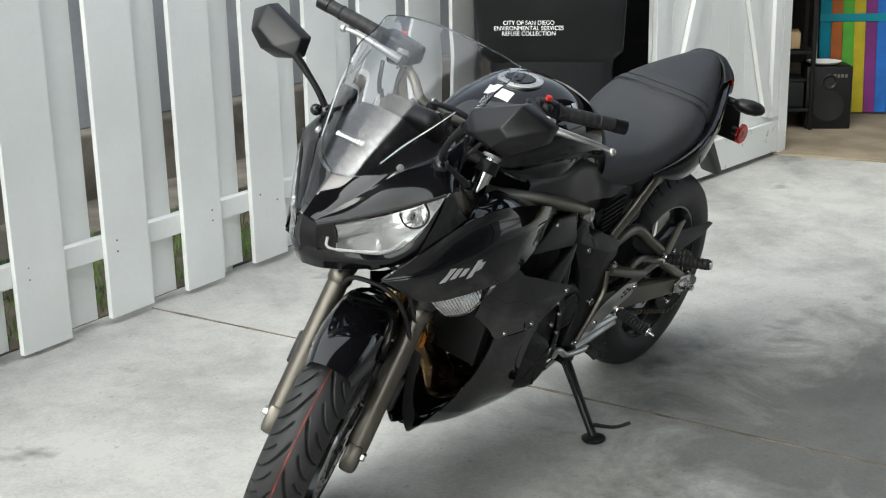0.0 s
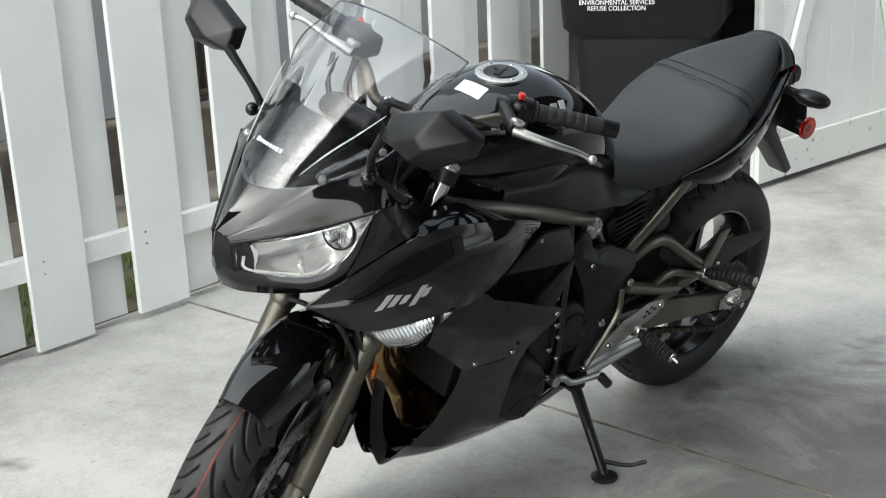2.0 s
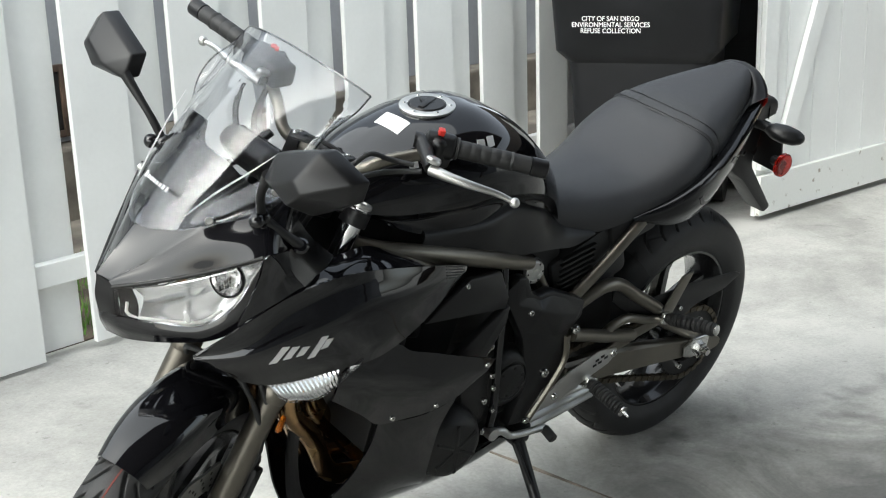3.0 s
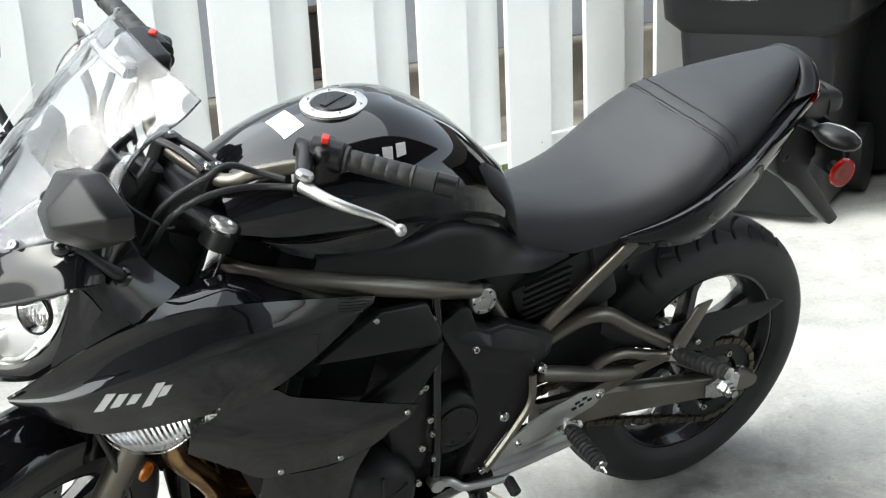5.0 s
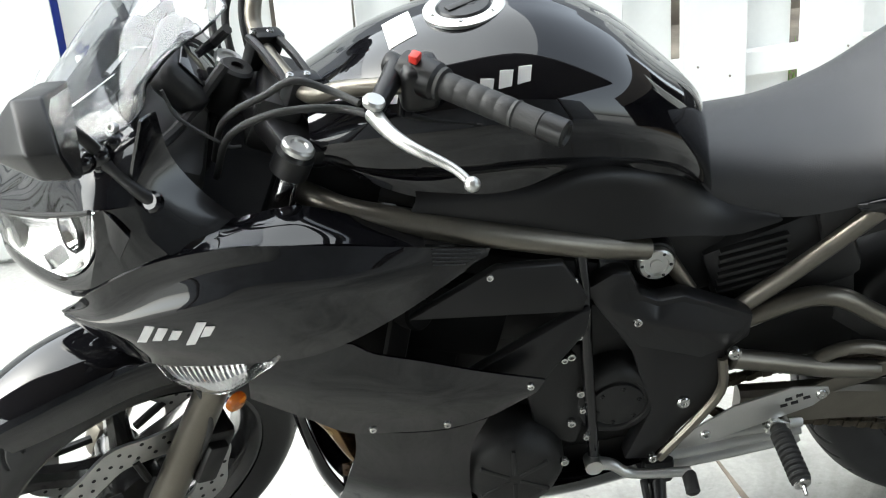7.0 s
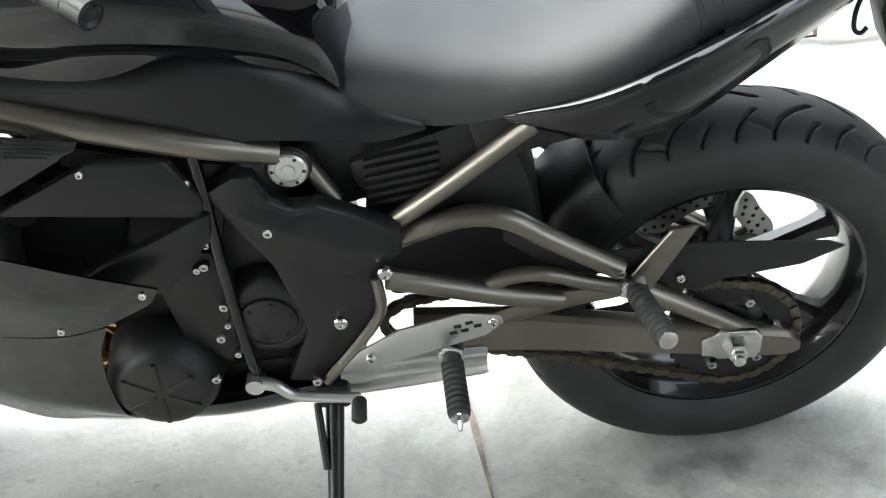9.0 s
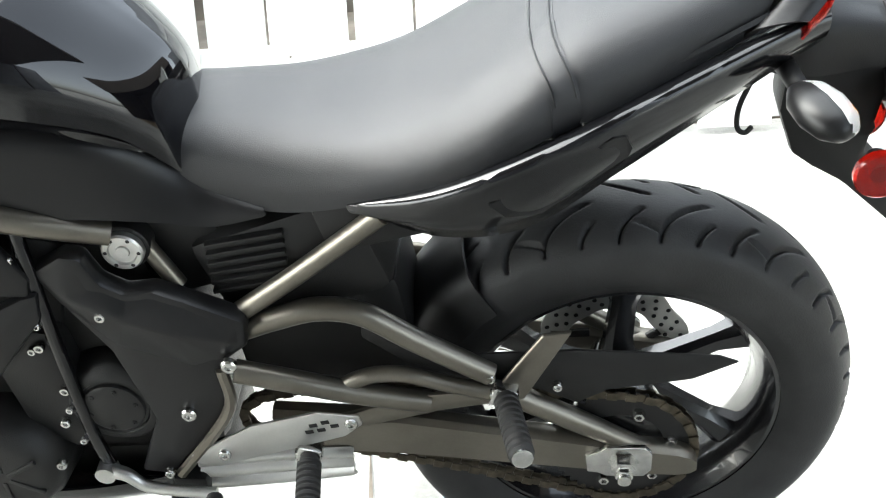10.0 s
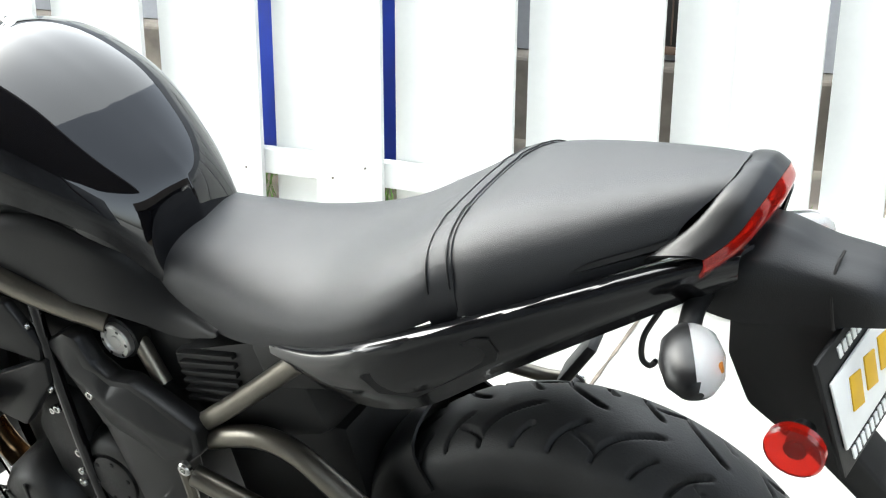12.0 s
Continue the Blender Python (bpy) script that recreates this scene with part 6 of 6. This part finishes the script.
# exhaust headers
for shift in (0, 0.085):
    for run in ([(-0.36, -0.05, 0.60), (-0.45, -0.052, 0.585), (-0.494, -0.055, 0.535), (-0.487, -0.055, 0.469), (-0.430, -0.052, 0.390), (-0.374, -0.048, 0.285), (-0.25, -0.04, 0.245)],
                [(-0.29, -0.01, 0.60), (-0.365, -0.012, 0.575), (-0.412, -0.012, 0.505), (-0.400, -0.012, 0.434), (-0.318, -0.010, 0.326), (-0.262, -0.008, 0.265), (-0.16, 0.0, 0.235)]):
        bm = BM()
        tube(bm, [(x, y + shift, z) for x, y, z in run], 0.0215, 20, 48)
        part("exhaust_header", bm, M["gold"], BIKE, "heat-tinted steel exhaust header")
bm = BM()
block(bm, (-0.335, 0, 0.52), (0.03, 0.30, 0.26), (0, 12, 0), 0.006)
part("radiator", bm, M["matte"], BIKE, "black radiator")
# inside of the duct, with a dark sheet added as its shade
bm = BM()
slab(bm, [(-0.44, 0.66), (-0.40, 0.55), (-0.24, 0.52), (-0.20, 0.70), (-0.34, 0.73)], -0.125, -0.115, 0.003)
part("duct_shade_sheet", bm, M["inner_shade"], BIKE)
bm = BM()
block(bm, (0.11, 0, 0.67), (0.12, 0.17, 0.16), (0, -15, 0), 0.015)
part("airbox", bm, M["matte"], BIKE)
bm = BM()
block(bm, (-0.23, -0.10, 0.63), (0.14, 0.08, 0.12), (0, 15, 0), 0.01)
lathe(bm, [(-0.03, 0.024), (0.03, 0.024), (0.034, 0.02)], (-0.30, -0.13, 0.655), (0.5, -0.7, 0.3), 20)
part("horn", bm, M["inner_shade"], BIKE)

# swing arm and rear parts
for side in (-1, 1):
    bm = BM()
    tube(bm, [(0.185, side * 0.118, 0.560), (0.225, side * 0.12, 0.578), (0.28, side * 0.12, 0.594), (0.335, side * 0.12, 0.586), (0.40, side * 0.12, 0.542), (0.49, side * 0.118, 0.484)], 0.0155, 16, 40)
    part("rear_brace", bm, M["frame"], BIKE, "bent bronze-grey frame tube")
    bm = BM()
    tube(bm, [(0.171, side * 0.148, 0.515), (0.24, side * 0.142, 0.492), (0.32, side * 0.132, 0.462), (0.41, side * 0.12, 0.435)], 0.0155, 16, 24)
    tube(bm, [(0.30, side * 0.130, 0.472), (0.335, side * 0.128, 0.488), (0.38, side * 0.126, 0.490), (0.44, side * 0.124, 0.470), (0.50, side * 0.122, 0.452)], 0.011, 14, 30)
    part("footrest_tube", bm, M["frame"], BIKE)
    bm = BM()
    slab(bm, [(0.33, 0.425), (0.41, 0.452), (0.495, 0.462), (0.555, 0.556), (0.592, 0.562), (0.533, 0.446), (0.43, 0.425), (0.30, 0.385), (0.155, 0.335), (0.10, 0.302), (0.15, 0.36)], min(side * 0.118, side * 0.126), max(side * 0.118, side * 0.126), 0.003)
    part("footrest_bracket", bm, M["frame"], BIKE, "flat bronze-grey footrest bracket")
    bm = BM()
    g = [(0.20, 0.39, 0.05), (0.37, 0.378, 0.05), (0.55, 0.345, 0.042), (0.69, 0.319, 0.036), (0.735, 0.314, 0.032), (0.752, 0.3125, 0.024), (0.760, 0.312, 0.012)]
    rings = []
    for x, z, h in g:
        rings.append([bm.verts.new((x, side * y, z + h * e)) for y, e in ((0.092, -0.8), (0.092, 0.8), (0.10, 1.0), (0.116, 1.0), (0.124, 0.8), (0.124, -0.8), (0.116, -1.0), (0.10, -1.0))])
    for x, y in zip(rings, rings[1:]):
        for i in range(8):
            bm.faces.new((x[i], x[(i + 1) % 8], y[(i + 1) % 8], y[i]))
    bm.faces.new(rings[0]), bm.faces.new(rings[-1])
    bmesh.ops.scale(bm, vec=(1, 1, 0.72), space=Matrix.Translation((0, 0, -0.345)), verts=bm.verts)
    bmesh.ops.recalc_face_normals(bm, faces=bm.faces)
    arm = part("swing_arm", bm, M["frame"], BIKE, "bronze-grey box-section swing arm")
    bm = BM()
    tube(bm, [(0.50, side * 0.112, 0.452), (0.60, side * 0.112, 0.395), (0.70, side * 0.11, 0.335)], [0.016, 0.016, 0.013], 12)
    part("swing_arm_brace", bm, M["frame"], arm)
    bm = BM()
    slab(bm, [(0.615, 0.318), (0.612, 0.348), (0.63, 0.356), (0.64, 0.364), (0.69, 0.364), (0.70, 0.353), (0.70, 0.323), (0.69, 0.310), (0.64, 0.310), (0.63, 0.316)], min(side * 0.124, side * 0.133), max(side * 0.124, side * 0.133), 0.002)
    adj = part("chain_adjuster", bm, M["steel"], arm, "bright plated chain adjuster plate")
    bm = BM()
    lathe(bm, [(0, 0.02), (0.004, 0.02), (0.004, 0.0165), (0.016, 0.0165), (0.018, 0.012), (0.026, 0.012), (0.028, 0.008)], (0.662, side * 0.133, 0.337), (0, side, 0), 6)
    tube(bm, [(0.662, side * 0.13, 0.337), (0.662, side * 0.166, 0.337)], 0.009, 14)
    part("axle_nut", bm, M["steel"], adj, "bright hexagonal axle nut")
    # pegs
    for name, p, q in (("rider_footpeg", Vector((0.251, side * 0.158, 0.372)), Vector((0.259, side * 0.258, 0.352))), ("passenger_footpeg", Vector((0.508, side * 0.135, 0.462)), Vector((0.532, side * 0.262, 0.488)))):
        d = (q - p).normalized()
        bm = BM()
        prof = [(0.0, 0.012)]
        ln = (q - p).length
        for k in range(9):
            s = 0.012 + (ln - 0.018) * k / 9
            prof += [(s, 0.0135), (s + 0.002, 0.0165), (s + (ln - 0.018) / 9 - 0.003, 0.0165), (s + (ln - 0.018) / 9 - 0.001, 0.0135)]
        prof += [(ln - 0.004, 0.0155), (ln, 0.012)]
        lathe(bm, prof, p, d, 20)
        peg = part(name, bm, M["grip"], BIKE, "ribbed rubber footpeg")
        bm = BM()
        block(bm, p - d * 0.006, (0.034, 0.026, 0.03), (0, 15, 0), 0.005)
        tube(bm, [p + Vector((-0.018, 0, 0.004)), p + Vector((0.018, 0, 0.004))], 0.006, 10)
        part("peg_hinge", bm, M["steel"], peg)
        bm = BM()
        lathe(bm, [(0, 0.013), (0.003, 0.013), (0.004, 0.010)], q, d, 16)
        if name[0] == "r":
            tube(bm, [q, q + Vector((0, side * 0.02, -0.004))], [0.005, 0.003], 8)
        part("peg_end", bm, M["steel"], peg)
bm = BM()
slab(bm, [(0.092, 0.366), (0.096, 0.352), (0.125, 0.346), (0.302, 0.408), (0.326, 0.430), (0.322, 0.444), (0.267, 0.450), (0.18, 0.424)], -0.158, -0.153, 0.0018)
heel = part("heel_plate", bm, M["alu"], BIKE, "bare aluminium heel plate with drilled slots")
for k, (x, z) in enumerate(((0.262, 0.428), (0.278, 0.434), (0.256, 0.416), (0.272, 0.420), (0.290, 0.428))):
    bm = BM()
    block(bm, (x, -0.1584, z), (0.011, 0.0012, 0.006), (0, -12, 0), 0.0004)
    part("plate_slot", bm, M["matte"], heel)
for x, z in ((0.138, 0.372), (0.312, 0.433)):
    bm = BM()
    bolt(bm, (x, -0.158, z), (0, -1, 0), 0.009, 0.005)
    part("plate_bolt", bm, M["steel"], heel)
bm = BM()
g = []
for x, top, foot in ((0.088, 0.330, 0.268), (0.11, 0.335, 0.266), (0.20, 0.347, 0.279), (0.298, 0.352, 0.298), (0.303, 0.350, 0.302)):
    g.append([(x, -0.126 + 0.0035 * math.cos(6 * math.pi * k / 36) + 0.03 * max(0, k / 36 - 0.94), top + (foot - top) * k / 36) for k in range(37)])
part("muffler_shield", skin(bm, np.array(g), 0.004), M["alu"], BIKE, "ribbed alloy shield below the heel plate")
bm = BM()
tube(bm, [(0.46, 0.13, 0.60), (0.53, 0.165, 0.565), (0.556, 0.175, 0.560)], 0.010, 10)
tube(bm, [(0.40, 0.10, 0.70), (0.46, 0.13, 0.60)], 0.010, 10)
hanger = part("footrest_hanger", bm, M["frame"], BIKE, "bronze-grey passenger footrest bracket")
bm = BM()
block(bm, (0.590, 0.165, 0.610), (0.016, 0.05, 0.085), (0, 35, 10), 0.006)
part("footrest", bm, M["grip"], hanger, "folded black rubber footrest")
# chain and sprockets
bm = BM()
path = [(0.20, 0.345)] + [(0.40, 0.302), (0.60, 0.248)] + [(0.66 + 0.098 * math.cos(q), 0.333 + 0.098 * math.sin(q)) for q in np.radians([-92, -60, -30, 0, 30, 60, 92])] + [(0.55, 0.435), (0.30, 0.44), (0.20, 0.425), (0.165, 0.405), (0.155, 0.385), (0.165, 0.362), (0.185, 0.348)]
loop = spline([(x, -0.098, z) for x, z in path + [path[0]]], 220)
for k in range(0, 219, 2):
    a, b = Vector(loop[k]), Vector(loop[min(k + 2, 219)])
    c = (a + b) / 2
    d = (b - a)
    off = 0.007 if k % 4 else 0.0045
    for s in (-1, 1):
        block(bm, c + Vector((0, s * off, 0)), (d.length * 1.15, 0.002, 0.0125), (0, -math.degrees(math.atan2(d.z, d.x)), 0), 0)
part("drive_chain", bm, M["chain"], BIKE, "oily steel drive chain", smooth=False)
bm = BM()
seg = 184
rings = []
for y in (-0.1, -0.095):
    for r0 in (0.058, None):
        rings.append([bm.verts.new((REAR.x + math.cos(k * 2 * math.pi / seg) * (r0 or 0.092 + (0.006 if k % 4 < 2 else 0.0)), y, REAR.z + math.sin(k * 2 * math.pi / seg) * (r0 or 0.092 + (0.006 if k % 4 < 2 else 0.0)))) for k in range(seg)])
for x, y in ((0, 1), (1, 3), (3, 2), (2, 0)):
    for k in range(seg):
        bm.faces.new((rings[x][k], rings[x][(k + 1) % seg], rings[y][(k + 1) % seg], rings[y][k]))
bmesh.ops.recalc_face_normals(bm, faces=bm.faces)
sprocket = part("sprocket", bm, M["matte"], rear_wheel, "black rear sprocket")
bm = BM()
lathe(bm, [(-0.05, 0.06), (0.0, 0.075), (0.012, 0.072), (0.018, 0.05), (0.02, 0.03)], (REAR.x, -0.075, REAR.z), (0, -1, 0), 40)
part("sprocket_carrier", bm, M["rim"], sprocket)
for k in range(6):
    q = k * math.pi / 3 + 0.2
    bm = BM()
    bolt(bm, (REAR.x + 0.066 * math.cos(q), -0.1, REAR.z + 0.066 * math.sin(q)), (0, -1, 0), 0.009, 0.01, True)
    part("sprocket_nut", bm, M["steel"], sprocket)
# hugger and chain guard
a0 = np.radians([128, 140, 152, 164, 176])
rows = [[(REAR.x + math.cos(a) * (0.334 + dr), y, REAR.z + math.sin(a) * (0.334 + dr)) for a in a0] for y, dr in ((0, 0.008), (-0.05, 0.0), (-0.085, -0.02), (-0.098, -0.07))]
whole("hugger", rows, M["matte"], BIKE, "matte black rear hugger", 24, 10, 0.004, xf=Matrix.Translation((0, 0.0254, 0)))
bm = BM()
slab(bm, [(0.33, 0.60), (0.36, 0.565), (0.46, 0.512), (0.60, 0.520), (0.775, 0.512), (0.80, 0.502), (0.745, 0.472), (0.64, 0.452), (0.60, 0.428), (0.55, 0.452), (0.45, 0.475), (0.38, 0.50), (0.33, 0.54)], -0.113, -0.108, 0.002)
part("chain_guard", bm, M["matte"], BIKE, "matte black chain guard")
for x, y, z in ((0.49, -0.128, 0.486), (0.575, -0.118, 0.463)):
    bm = BM()
    bolt(bm, (x, y, z), (0, -1, 0), 0.007, 0.005)
    part("guard_bolt", bm, M["steel"], BIKE)
bm = BM()
block(bm, (0.25, 0, 0.64), (0.22, 0.20, 0.15), (0, -20, 0), 0.02)
box = part("battery_box", bm, M["matte"], BIKE, "black ribbed box under the seat")
bm = BM()
block(bm, (0.36, 0, 0.72), (0.14, 0.22, 0.07), (0, -15, 0), 0.01)
part("seat_base", bm, M["matte"], BIKE)
for k in range(6):
    bm = BM()
    block(bm, (0.20, -0.102, 0.62 + 0.014 * k), (0.10, 0.012, 0.006), (0, -12, 0), 0.001)
    part("box_rib", bm, M["matte"], box)
bm = BM()
block(bm, (0.27, 0, 0.50), (0.24, 0.14, 0.17), (0, -8, 0), 0.02)
tube(bm, [(0.24, 0.05, 0.46), (0.34, 0.05, 0.62)], 0.03, 14)
part("rear_shock", bm, M["matte"], BIKE)
bm = BM()
block(bm, (0.58, 0.085, 0.49), (0.09, 0.05, 0.05), (0, 10, 0), 0.012)
part("rear_caliper", bm, mat("gold_caliper", (0.35, 0.22, 0.06), 0.35, 0.8), BIKE, "gold-tinted rear brake caliper")
# shifter
bm = BM()
tube(bm, [(-0.033, -0.150, 0.327), (-0.005, -0.156, 0.326), (0.02, -0.160, 0.308), (0.06, -0.164, 0.304), (0.118, -0.166, 0.302)], [0.011, 0.009, 0.008, 0.008, 0.008], 12)
lathe(bm, [(-0.012, 0.014), (0.012, 0.014)], (-0.033, -0.150, 0.327), (0, 1, 0), 16)
shift = part("gear_lever", bm, M["alu"], BIKE, "cast aluminium gear lever")
bm = BM()
lathe(bm, [(0, 0.009), (0.004, 0.0115), (0.034, 0.0115), (0.037, 0.008)], (0.115, -0.166, 0.300), (0, -1, -0.3), 16)
part("lever_rubber", bm, M["grip"], shift)
# side stand, down to the ground on its left
inv = BIKE.matrix_world.inverted()
foot = inv @ Vector((0.095, -0.305, 0.028))
topp = Vector((0.075, -0.125, 0.27))
bm = BM()
tube(bm, [topp, topp * 0.35 + foot * 0.65, foot], [0.015, 0.0125, 0.0115], 14)
block(bm, topp + Vector((0, 0.0, 0.01)), (0.05, 0.04, 0.05), (0, 0, 0), 0.008)
stand = part("side_stand", bm, M["satin"], BIKE, "black steel side stand")
bm = BM()
lathe(bm, [(-0.012, 0.026), (-0.006, 0.032), (0.0, 0.032), (0.006, 0.02)], Vector(foot), inv.to_3x3() @ Vector((0, 0, 1)), 20)
part("stand_foot", bm, M["satin"], stand)
bm = BM()
w0 = inv @ Vector((0.10, -0.30, 0.06))
tube(bm, [w0, inv @ Vector((0.135, -0.345, 0.056)), inv @ Vector((0.165, -0.375, 0.068))], [0.006, 0.005, 0.005], 8)
part("stand_tang", bm, M["satin"], stand)
bm = BM()
tube(bm, [topp + Vector((-0.025, -0.02, 0.0)), topp * 0.55 + foot * 0.45 + Vector((-0.012, -0.012, 0))], 0.006, 10)
part("stand_spring", bm, M["matte"], stand)
